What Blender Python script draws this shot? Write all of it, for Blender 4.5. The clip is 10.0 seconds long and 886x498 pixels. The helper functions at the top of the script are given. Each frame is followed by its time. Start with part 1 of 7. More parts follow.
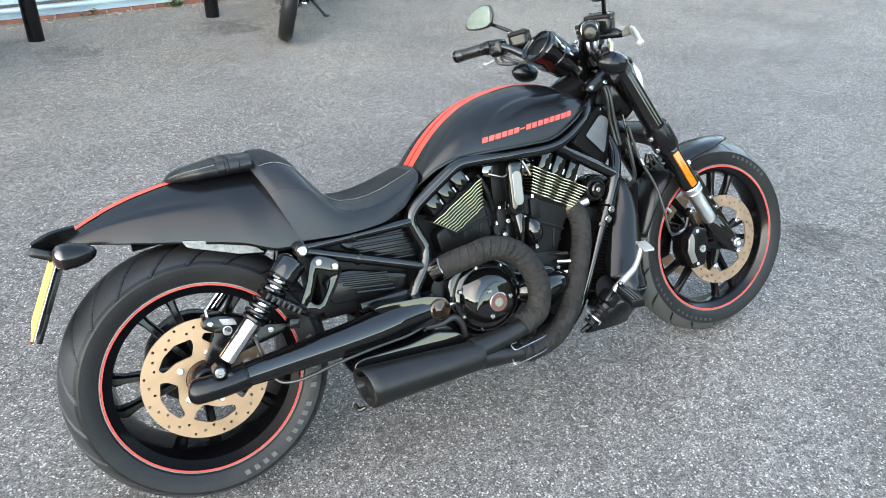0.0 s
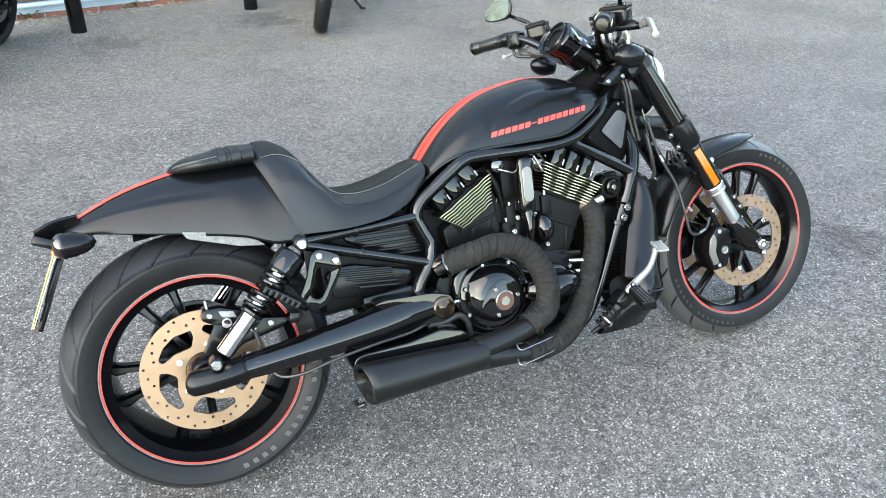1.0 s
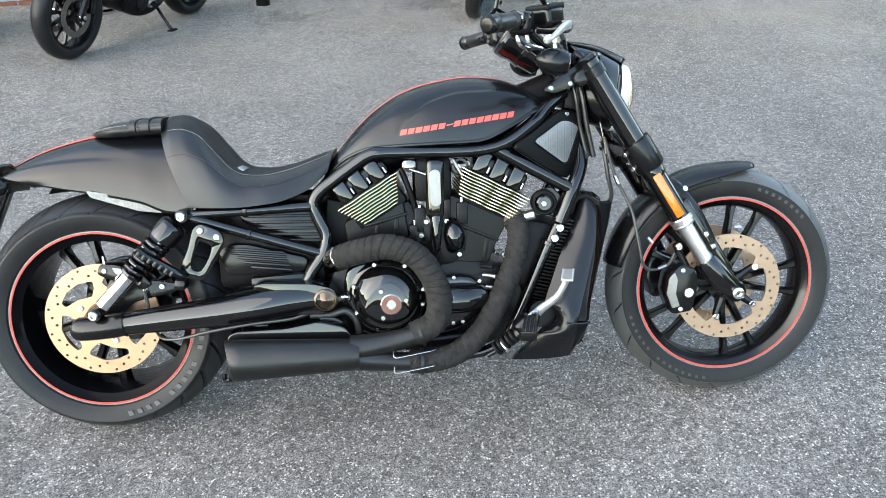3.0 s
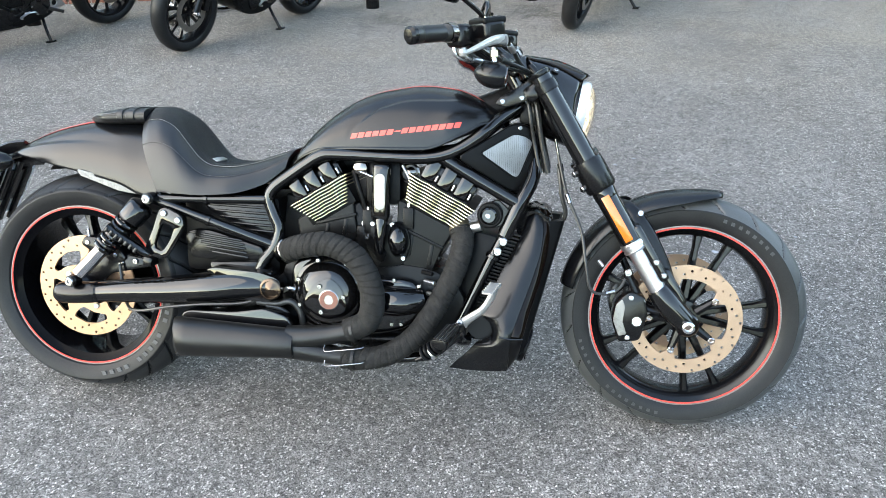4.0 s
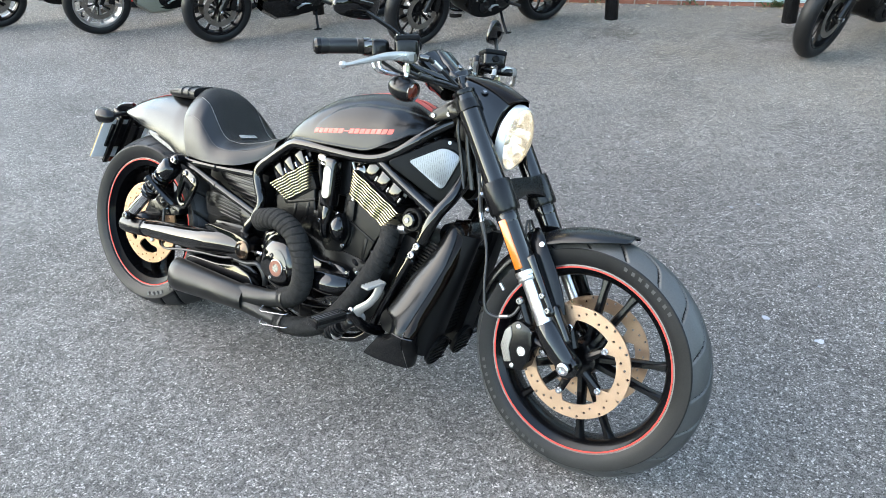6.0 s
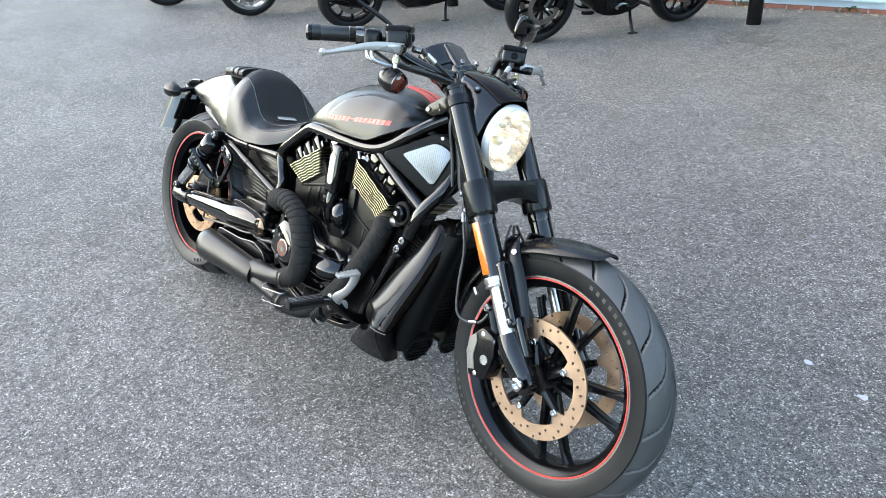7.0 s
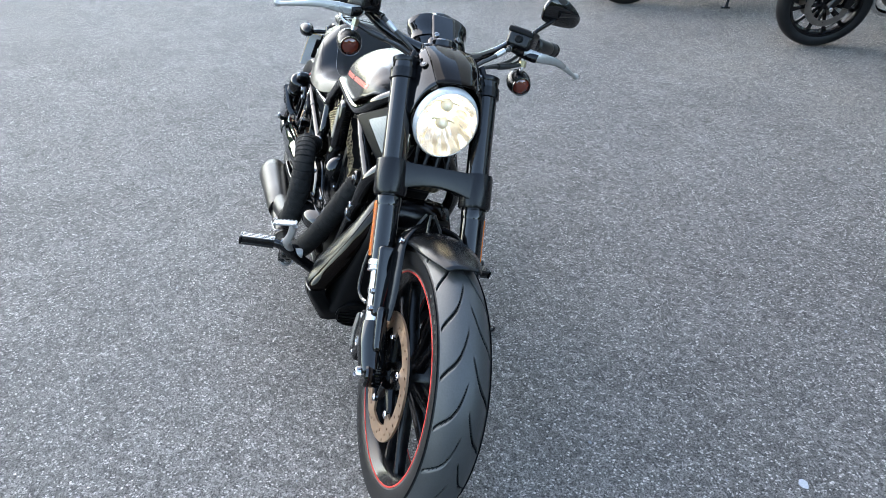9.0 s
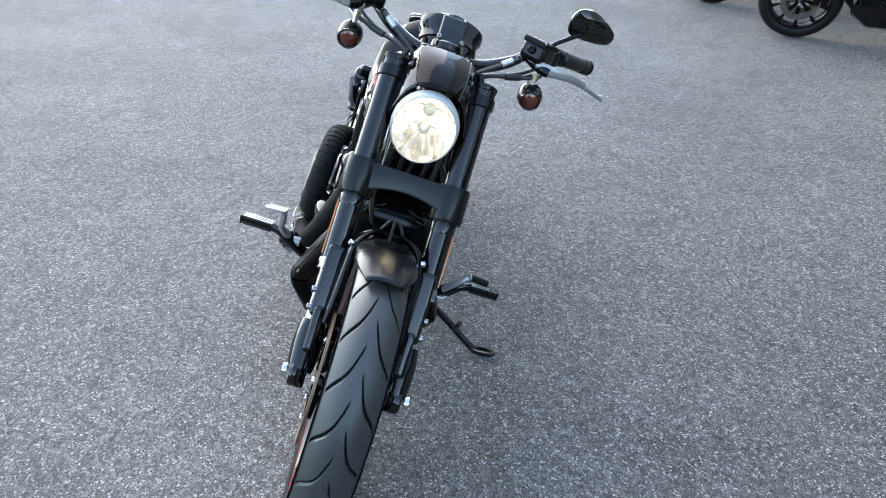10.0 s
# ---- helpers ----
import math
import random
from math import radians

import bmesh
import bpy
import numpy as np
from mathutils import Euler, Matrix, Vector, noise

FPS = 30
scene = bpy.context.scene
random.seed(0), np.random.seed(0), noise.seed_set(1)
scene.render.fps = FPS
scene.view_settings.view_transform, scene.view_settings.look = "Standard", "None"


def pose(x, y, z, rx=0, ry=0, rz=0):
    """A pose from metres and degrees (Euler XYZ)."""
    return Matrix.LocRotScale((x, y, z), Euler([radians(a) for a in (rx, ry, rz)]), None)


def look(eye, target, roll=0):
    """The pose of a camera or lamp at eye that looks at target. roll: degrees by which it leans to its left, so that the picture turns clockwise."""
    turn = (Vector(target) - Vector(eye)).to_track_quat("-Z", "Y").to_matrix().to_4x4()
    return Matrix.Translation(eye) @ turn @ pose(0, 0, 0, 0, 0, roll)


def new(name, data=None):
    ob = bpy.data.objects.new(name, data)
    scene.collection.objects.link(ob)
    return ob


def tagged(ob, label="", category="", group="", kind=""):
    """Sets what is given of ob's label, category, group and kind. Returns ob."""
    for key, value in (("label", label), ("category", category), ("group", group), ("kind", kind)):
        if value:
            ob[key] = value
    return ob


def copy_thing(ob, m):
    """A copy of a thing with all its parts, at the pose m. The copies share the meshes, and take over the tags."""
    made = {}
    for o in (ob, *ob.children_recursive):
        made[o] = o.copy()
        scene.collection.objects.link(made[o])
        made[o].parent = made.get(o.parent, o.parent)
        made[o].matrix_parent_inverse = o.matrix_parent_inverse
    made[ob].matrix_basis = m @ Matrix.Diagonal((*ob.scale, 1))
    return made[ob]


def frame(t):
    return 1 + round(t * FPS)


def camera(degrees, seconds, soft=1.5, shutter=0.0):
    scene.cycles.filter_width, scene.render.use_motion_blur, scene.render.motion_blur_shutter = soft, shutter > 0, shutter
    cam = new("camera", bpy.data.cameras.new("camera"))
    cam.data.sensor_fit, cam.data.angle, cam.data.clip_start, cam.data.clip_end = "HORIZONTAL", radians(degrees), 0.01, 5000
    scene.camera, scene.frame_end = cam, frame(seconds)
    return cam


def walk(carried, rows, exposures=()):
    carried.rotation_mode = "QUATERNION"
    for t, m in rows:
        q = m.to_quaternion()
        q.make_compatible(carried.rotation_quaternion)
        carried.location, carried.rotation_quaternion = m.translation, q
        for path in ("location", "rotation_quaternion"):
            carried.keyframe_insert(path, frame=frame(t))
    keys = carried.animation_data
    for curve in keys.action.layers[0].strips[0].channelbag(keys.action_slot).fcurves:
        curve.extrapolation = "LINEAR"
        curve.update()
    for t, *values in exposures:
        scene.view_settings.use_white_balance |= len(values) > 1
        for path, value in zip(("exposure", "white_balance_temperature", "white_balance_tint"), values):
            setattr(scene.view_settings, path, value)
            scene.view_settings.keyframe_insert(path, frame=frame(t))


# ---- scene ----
cam = camera(61.9, 10.0, soft=0.65)
EXPOSURE = 2.78
PATH = [
    (0, (-0.14, -1.6, 1.51), (0.658, -0.049, 0.531), 1.3),
    (0.5, (-0.137, -1.589, 1.496), (0.63, -0.027, 0.511), 1.0),
    (1, (-0.037, -1.607, 1.497), (0.654, -0.015, 0.502), 0.6),
    (1.5, (0.19, -1.664, 1.498), (0.765, -0.034, 0.492), 0.2),
    (2, (0.352, -1.69, 1.487), (0.797, -0.028, 0.468), 0.1),
    (2.5, (0.565, -1.71, 1.487), (0.842, -0.016, 0.461), -0.6),
    (3, (0.792, -1.736, 1.496), (0.903, -0.022, 0.473), -0.8),
    (3.2, (0.883, -1.752, 1.501), (0.933, -0.037, 0.473), -0.7),
    (4.5, (1.549, -1.743, 1.505), (1.085, -0.063, 0.525), -2.3),
    (5, (1.77, -1.683, 1.506), (1.121, -0.054, 0.545), -2.8),
    (5.5, (2.075, -1.605, 1.509), (1.242, -0.057, 0.556), -3.3),
    (5.7, (2.179, -1.567, 1.524), (1.274, -0.063, 0.566), -3.3),
    (6.8, (2.542, -1.24, 1.497), (1.287, -0.013, 0.537), -3.5),
    (7, (2.617, -1.172, 1.486), (1.304, -0.004, 0.531), -3.5),
    (7.5, (2.833, -0.967, 1.492), (1.393, 0.032, 0.528), -3.2),
    (8, (2.931, -0.762, 1.46), (1.39, 0.058, 0.484), -2.7),
    (8.5, (2.982, -0.515, 1.444), (1.357, 0.108, 0.46), -2.4),
    (9, (3.024, -0.269, 1.428), (1.337, 0.157, 0.442), -1.8),
    (9.5, (3.052, -0.013, 1.417), (1.318, 0.205, 0.444), -0.9),
    (10, (2.994, 0.204, 1.383), (1.24, 0.206, 0.422), 0.7),
]
walk(cam, [(t, look(eye, target, roll)) for t, eye, target, roll in PATH], exposures=[(0, EXPOSURE + 0.62, 8250, 6), (4.5, EXPOSURE + 0.54, 8150, 6), (8, EXPOSURE + 0.31, 7750, 8), (10, EXPOSURE + 0.10, 7350, 9)])

# ---- world and light: open sky, a high thin overcast ----
SUN_EL, SUN_AZ = radians(31), radians(238)
world = bpy.data.worlds.new("sky")
scene.world = world
world.use_nodes = True
wn = world.node_tree
sky = wn.nodes.new("ShaderNodeTexSky")
sky.sky_type, sky.sun_disc, sky.sun_elevation, sky.sun_rotation = "NISHITA", False, SUN_EL, SUN_AZ
sky.dust_density, sky.air_density, sky.ozone_density = 0.25, 1.0, 0.8
wn.links.new(sky.outputs[0], wn.nodes["Background"].inputs[0])
wn.nodes["Background"].inputs[1].default_value = 0.15
sun = new("sun", bpy.data.lights.new("sun", "SUN"))
sun.data.energy, sun.data.angle, sun.data.color = 0.5, radians(80), (1.0, 0.88, 0.76)
sun.matrix_world = look((math.sin(SUN_AZ) * math.cos(SUN_EL) * 10, math.cos(SUN_AZ) * math.cos(SUN_EL) * 10, math.sin(SUN_EL) * 10), (0, 0, 0))

# ---- materials ----
MATS = {}


def link(nt, a, b):
    nt.links.new(a, b)


def pbr(name, base, rough, metal=0.0, coat=0.0, vary=0.12, vscale=6.0, rvary=0.08, bump=0.0, bscale=200.0, sheen=0.0, spec=0.5, grime=0.0, detail=4.0):
    """Plain surface with variation at two scales, roughness wear and a fine relief."""
    m = bpy.data.materials.new(name)
    m.use_nodes = True
    nt = m.node_tree
    b = nt.nodes["Principled BSDF"]
    co = nt.nodes.new("ShaderNodeTexCoord")
    big = nt.nodes.new("ShaderNodeTexNoise")
    big.inputs["Scale"].default_value, big.inputs["Detail"].default_value = vscale, detail
    link(nt, co.outputs["Object"], big.inputs["Vector"])
    fine = nt.nodes.new("ShaderNodeTexNoise")
    fine.inputs["Scale"].default_value, fine.inputs["Detail"].default_value = bscale, 3
    link(nt, co.outputs["Object"], fine.inputs["Vector"])
    add = nt.nodes.new("ShaderNodeMath")
    add.operation = "ADD"
    link(nt, big.outputs[0], add.inputs[0])
    link(nt, fine.outputs[0], add.inputs[1])
    ramp = nt.nodes.new("ShaderNodeMapRange")
    for i, v in enumerate((0.7, 1.3, 1 - vary, 1 + vary)):
        ramp.inputs[1 + i].default_value = v
    link(nt, add.outputs[0], ramp.inputs[0])
    mul = nt.nodes.new("ShaderNodeVectorMath")
    mul.operation = "SCALE"
    mul.inputs[0].default_value = base
    link(nt, ramp.outputs[0], mul.inputs["Scale"])
    out = mul.outputs[0]
    if grime:
        dust = nt.nodes.new("ShaderNodeTexNoise")
        dust.inputs["Scale"].default_value, dust.inputs["Detail"].default_value = 22, 8
        link(nt, co.outputs["Object"], dust.inputs["Vector"])
        dr = nt.nodes.new("ShaderNodeMapRange")
        for i, v in enumerate((0.5, 0.8, 0.0, grime)):
            dr.inputs[1 + i].default_value = v
        link(nt, dust.outputs[0], dr.inputs[0])
        mix = nt.nodes.new("ShaderNodeMix")
        mix.data_type = "RGBA"
        link(nt, dr.outputs[0], mix.inputs[0])
        link(nt, out, mix.inputs[6])
        mix.inputs[7].default_value = (0.22, 0.2, 0.17, 1)
        out = mix.outputs[2]
    link(nt, out, b.inputs["Base Color"])
    rr = nt.nodes.new("ShaderNodeMapRange")
    for i, v in enumerate((0.3, 0.7, max(0.02, rough - rvary), min(1, rough + rvary))):
        rr.inputs[1 + i].default_value = v
    link(nt, big.outputs[0], rr.inputs[0])
    link(nt, rr.outputs[0], b.inputs["Roughness"])
    b.inputs["Metallic"].default_value = metal
    b.inputs["Coat Weight"].default_value = coat
    b.inputs["Coat Roughness"].default_value = 0.03
    b.inputs["Specular IOR Level"].default_value = spec
    if sheen:
        b.inputs["Sheen Weight"].default_value = sheen
    if bump:
        bp = nt.nodes.new("ShaderNodeBump")
        bp.inputs["Strength"].default_value, bp.inputs["Distance"].default_value = bump, 0.001
        link(nt, fine.outputs[0], bp.inputs["Height"])
        link(nt, bp.outputs[0], b.inputs["Normal"])
    MATS[name] = m
    return m


GLOSS = pbr("black_gloss_paint", (0.0022, 0.0022, 0.0025), 0.04, vary=0.2, rvary=0.012, spec=0.5)
DENIM = pbr("black_denim_paint", (0.003, 0.0033, 0.004), 0.25, vary=0.08, rvary=0.012, bump=0.006, bscale=1500, spec=0.30)
# faint brown base paints in a brick reflection; low gloss keeps it dark
VISOR = pbr("dark_visor_gloss", (0.004, 0.0022, 0.0015), 0.05, vary=0.2, rvary=0.012, spec=0.14)
SATIN = pbr("black_satin_metal", (0.0025, 0.0025, 0.003), 0.22, vary=0.2, rvary=0.05, bump=0.02, bscale=900, spec=0.28)
PLASTIC = pbr("black_plastic", (0.004, 0.004, 0.0043), 0.38, vary=0.25, rvary=0.08, bump=0.08, bscale=600, spec=0.10)
CRINKLE = pbr("black_engine_paint", (0.0035, 0.0035, 0.0036), 0.30, vary=0.3, rvary=0.08, bump=0.12, bscale=900, grime=0.006, spec=0.14)
CERAMIC = pbr("black_ceramic_coat", (0.0045, 0.0045, 0.0045), 0.36, vary=0.25, rvary=0.08, bump=0.05, bscale=500, spec=0.32, grime=0.012)
LEATHER = pbr("black_leather", (0.0035, 0.0035, 0.0042), 0.38, vary=0.2, rvary=0.05, bump=0.18, bscale=420, vscale=12, spec=0.40)
SUEDE = pbr("black_textured_vinyl", (0.006, 0.006, 0.006), 0.55, vary=0.25, bump=0.4, bscale=500, spec=0.25)
RUBBER = pbr("tyre_rubber", (0.010, 0.010, 0.0105), 0.38, vary=0.3, rvary=0.08, bump=0.12, bscale=350, grime=0.010, spec=0.17)
# clean rubber in the cuts, its base darkened further to paint their shade
GROOVE = pbr("groove_rubber", (0.004, 0.004, 0.004), 0.8, vary=0.2, spec=0.2)
WORN_RUBBER = pbr("worn_tyre_rubber", (0.034, 0.036, 0.036), 0.44, vary=0.2, rvary=0.08, bump=0.25, bscale=300, grime=0.02, spec=0.55)
TREAD = pbr("tread_rubber", (0.017, 0.0175, 0.019), 0.5, vary=0.25, rvary=0.08, bump=0.2, bscale=320, grime=0.015, spec=0.3)
GRIP = pbr("grip_rubber", (0.004, 0.004, 0.004), 0.4, vary=0.2, bump=0.2, bscale=500)
BOLT = pbr("zinc_bolt", (0.26, 0.26, 0.265), 0.22, metal=1.0, vary=0.12, rvary=0.05)
CHROME = pbr("chrome", (0.62, 0.62, 0.64), 0.08, metal=1.0, vary=0.05, rvary=0.03)
STEEL = pbr("brushed_steel", (0.62, 0.62, 0.63), 0.28, metal=1.0, vary=0.1, rvary=0.06, bump=0.05, bscale=800)
ALU = pbr("machined_aluminium", (0.40, 0.36, 0.245), 0.3, metal=1.0, vary=0.1, bump=0.05, bscale=700)
ALUCAST = pbr("cast_aluminium", (0.48, 0.48, 0.48), 0.35, metal=1.0, vary=0.12, bump=0.1, bscale=500)
GOLD = pbr("gold_brake_disc", (0.33, 0.21, 0.135), 0.42, metal=0.9, vary=0.12, vscale=25, rvary=0.08, bump=0.1, bscale=900)
DISC2 = pbr("worn_brake_disc", (0.33, 0.222, 0.155), 0.44, metal=0.85, vary=0.14, vscale=25, rvary=0.08, bump=0.1, bscale=900)
RED = pbr("red_paint", (0.62, 0.045, 0.03), 0.35, vary=0.1, rvary=0.05, spec=0.5)
REDLINE = pbr("red_pinstripe", (0.50, 0.05, 0.04), 0.45, vary=0.12, spec=0.15)
SILVERLINE = pbr("silver_pinstripe", (0.15, 0.14, 0.135), 0.42, vary=0.15, metal=0.6)
WHITE = pbr("white_plastic", (0.72, 0.73, 0.74), 0.45, vary=0.06)
YELLOW = pbr("yellow_reflective_plate", (0.52, 0.36, 0.09), 0.35, vary=0.06)
ORANGE = pbr("amber_reflector", (0.50, 0.105, 0.004), 0.18, vary=0.12, vscale=60, bump=0.3, bscale=400, coat=0.6)
DARKCHROME = pbr("dark_chrome", (0.16, 0.15, 0.14), 0.10, metal=1.0, vary=0.1, rvary=0.03)
MOULD = pbr("moulded_rubber", (0.018, 0.018, 0.018), 0.5, vary=0.2)
RIMBLACK = pbr("black_rim_paint", (0.0025, 0.0025, 0.003), 0.12, vary=0.2, rvary=0.02, spec=0.04)
LETTER = pbr("grey_tyre_lettering", (0.05, 0.05, 0.05), 0.6, vary=0.2)
LETTERPALE = pbr("pale_dial_print", (0.30, 0.31, 0.32), 0.5, vary=0.1)
THREAD = pbr("pale_stitching", (0.20, 0.195, 0.185), 0.7, vary=0.2)
CABLE = pbr("black_cable", (0.012, 0.012, 0.012), 0.4, vary=0.2)
SMOKE = pbr("smoked_lens", (0.10, 0.016, 0.008), 0.06, vary=0.2, coat=1.0)
SMOKEDARK = pbr("dark_smoked_lens", (0.012, 0.004, 0.003), 0.06, vary=0.2, coat=1.0)
DARKHOLE = pbr("black_void", (0.004, 0.004, 0.004), 0.8, vary=0.2)
MIRROR = pbr("mirror_glass", (0.85, 0.87, 0.86), 0.02, metal=1.0, vary=0.02, rvary=0.01)


def glass(name, tint=(1, 1, 1)):
    """Thin clear pane: what is behind it shows through, with the gloss of glass on top."""
    m = bpy.data.materials.new(name)
    m.use_nodes = True
    nt = m.node_tree
    nt.nodes.remove(nt.nodes["Principled BSDF"])
    clear, gloss, mix, fres = (nt.nodes.new("ShaderNode" + k) for k in ("BsdfTransparent", "BsdfGlossy", "MixShader", "Fresnel"))
    clear.inputs[0].default_value = (*tint, 1)
    gloss.inputs["Roughness"].default_value = 0.02
    fres.inputs[0].default_value = 1.5
    link(nt, fres.outputs[0], mix.inputs[0])
    link(nt, clear.outputs[0], mix.inputs[1])
    link(nt, gloss.outputs[0], mix.inputs[2])
    link(nt, mix.outputs[0], nt.nodes["Material Output"].inputs[0])
    return m


CLEAR = glass("clear_lens")
PANE = glass("window_glass", (0.6, 0.66, 0.68))


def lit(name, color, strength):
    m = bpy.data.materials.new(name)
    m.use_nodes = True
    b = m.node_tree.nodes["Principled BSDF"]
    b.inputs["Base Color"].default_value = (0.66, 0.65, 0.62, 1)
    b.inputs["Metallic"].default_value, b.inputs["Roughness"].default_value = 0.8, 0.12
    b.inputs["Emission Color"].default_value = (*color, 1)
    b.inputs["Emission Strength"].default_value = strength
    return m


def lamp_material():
    """Faceted lamp bowl that glows itself in place of bulb light: uneven bright and grey streaks."""
    m = lit("glowing_reflector", (1.0, 0.99, 0.975), 0.12)
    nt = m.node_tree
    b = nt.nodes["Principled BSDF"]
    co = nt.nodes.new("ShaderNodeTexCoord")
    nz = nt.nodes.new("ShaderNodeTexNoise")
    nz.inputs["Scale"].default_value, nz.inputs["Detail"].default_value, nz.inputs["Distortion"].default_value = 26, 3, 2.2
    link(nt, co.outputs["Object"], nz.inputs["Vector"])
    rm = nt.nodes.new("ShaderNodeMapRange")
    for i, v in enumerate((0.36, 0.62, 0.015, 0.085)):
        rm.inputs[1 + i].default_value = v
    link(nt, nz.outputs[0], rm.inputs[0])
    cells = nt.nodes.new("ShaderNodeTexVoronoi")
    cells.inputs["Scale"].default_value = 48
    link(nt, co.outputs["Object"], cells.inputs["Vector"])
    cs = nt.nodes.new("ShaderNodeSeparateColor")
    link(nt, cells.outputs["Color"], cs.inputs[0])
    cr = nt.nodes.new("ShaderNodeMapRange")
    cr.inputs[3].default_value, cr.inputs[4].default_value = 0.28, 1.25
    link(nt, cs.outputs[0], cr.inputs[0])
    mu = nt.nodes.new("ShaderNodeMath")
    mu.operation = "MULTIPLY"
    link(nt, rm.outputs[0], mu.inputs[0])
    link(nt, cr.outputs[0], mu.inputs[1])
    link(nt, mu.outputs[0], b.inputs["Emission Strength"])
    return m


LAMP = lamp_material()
BULB = lit("lit_bulb", (1.0, 0.9, 0.7), 1.2)


def wrap_material():
    """Woven fibre tape: fine weave and a slightly fuzzy grey-black."""
    m = pbr("exhaust_wrap", (0.015, 0.0145, 0.0138), 0.8, vary=0.6, vscale=60, bump=0.8, bscale=700, grime=0.012, spec=0.14)
    nt = m.node_tree
    b = nt.nodes["Principled BSDF"]
    co = nt.nodes.new("ShaderNodeTexCoord")
    vor = nt.nodes.new("ShaderNodeTexVoronoi")
    vor.inputs["Scale"].default_value = 420
    link(nt, co.outputs["Object"], vor.inputs["Vector"])
    bp = nt.nodes.new("ShaderNodeBump")
    bp.inputs["Strength"].default_value, bp.inputs["Distance"].default_value = 0.9, 0.0012
    link(nt, vor.outputs["Distance"], bp.inputs["Height"])
    link(nt, bp.outputs[0], b.inputs["Normal"])
    return m


WRAP = wrap_material()


def mesh_material(name, tone):
    """Perforated silver screen: rows of fine holes."""
    m = pbr(name, (0.62, 0.63, 0.65), 0.4, metal=0.7, vary=0.1)
    nt = m.node_tree
    b = nt.nodes["Principled BSDF"]
    co = nt.nodes.new("ShaderNodeTexCoord")
    vor = nt.nodes.new("ShaderNodeTexVoronoi")
    vor.inputs["Scale"].default_value, vor.inputs["Randomness"].default_value = 430, 0.12
    link(nt, co.outputs["Object"], vor.inputs["Vector"])
    rm = nt.nodes.new("ShaderNodeMapRange")
    for i, v in enumerate((0.20, 0.42, 0.30, 1.0)):
        rm.inputs[1 + i].default_value = v
    link(nt, vor.outputs["Distance"], rm.inputs[0])
    mx = nt.nodes.new("ShaderNodeVectorMath")
    mx.operation = "SCALE"
    mx.inputs[0].default_value = tone
    link(nt, rm.outputs[0], mx.inputs["Scale"])
    link(nt, mx.outputs[0], b.inputs["Base Color"])
    return m


SCREEN = mesh_material("silver_mesh", (0.29, 0.292, 0.30))
INSERT = mesh_material("bright_mesh", (0.22, 0.213, 0.20))
CALSCREEN = mesh_material("caliper_mesh", (0.22, 0.21, 0.20))


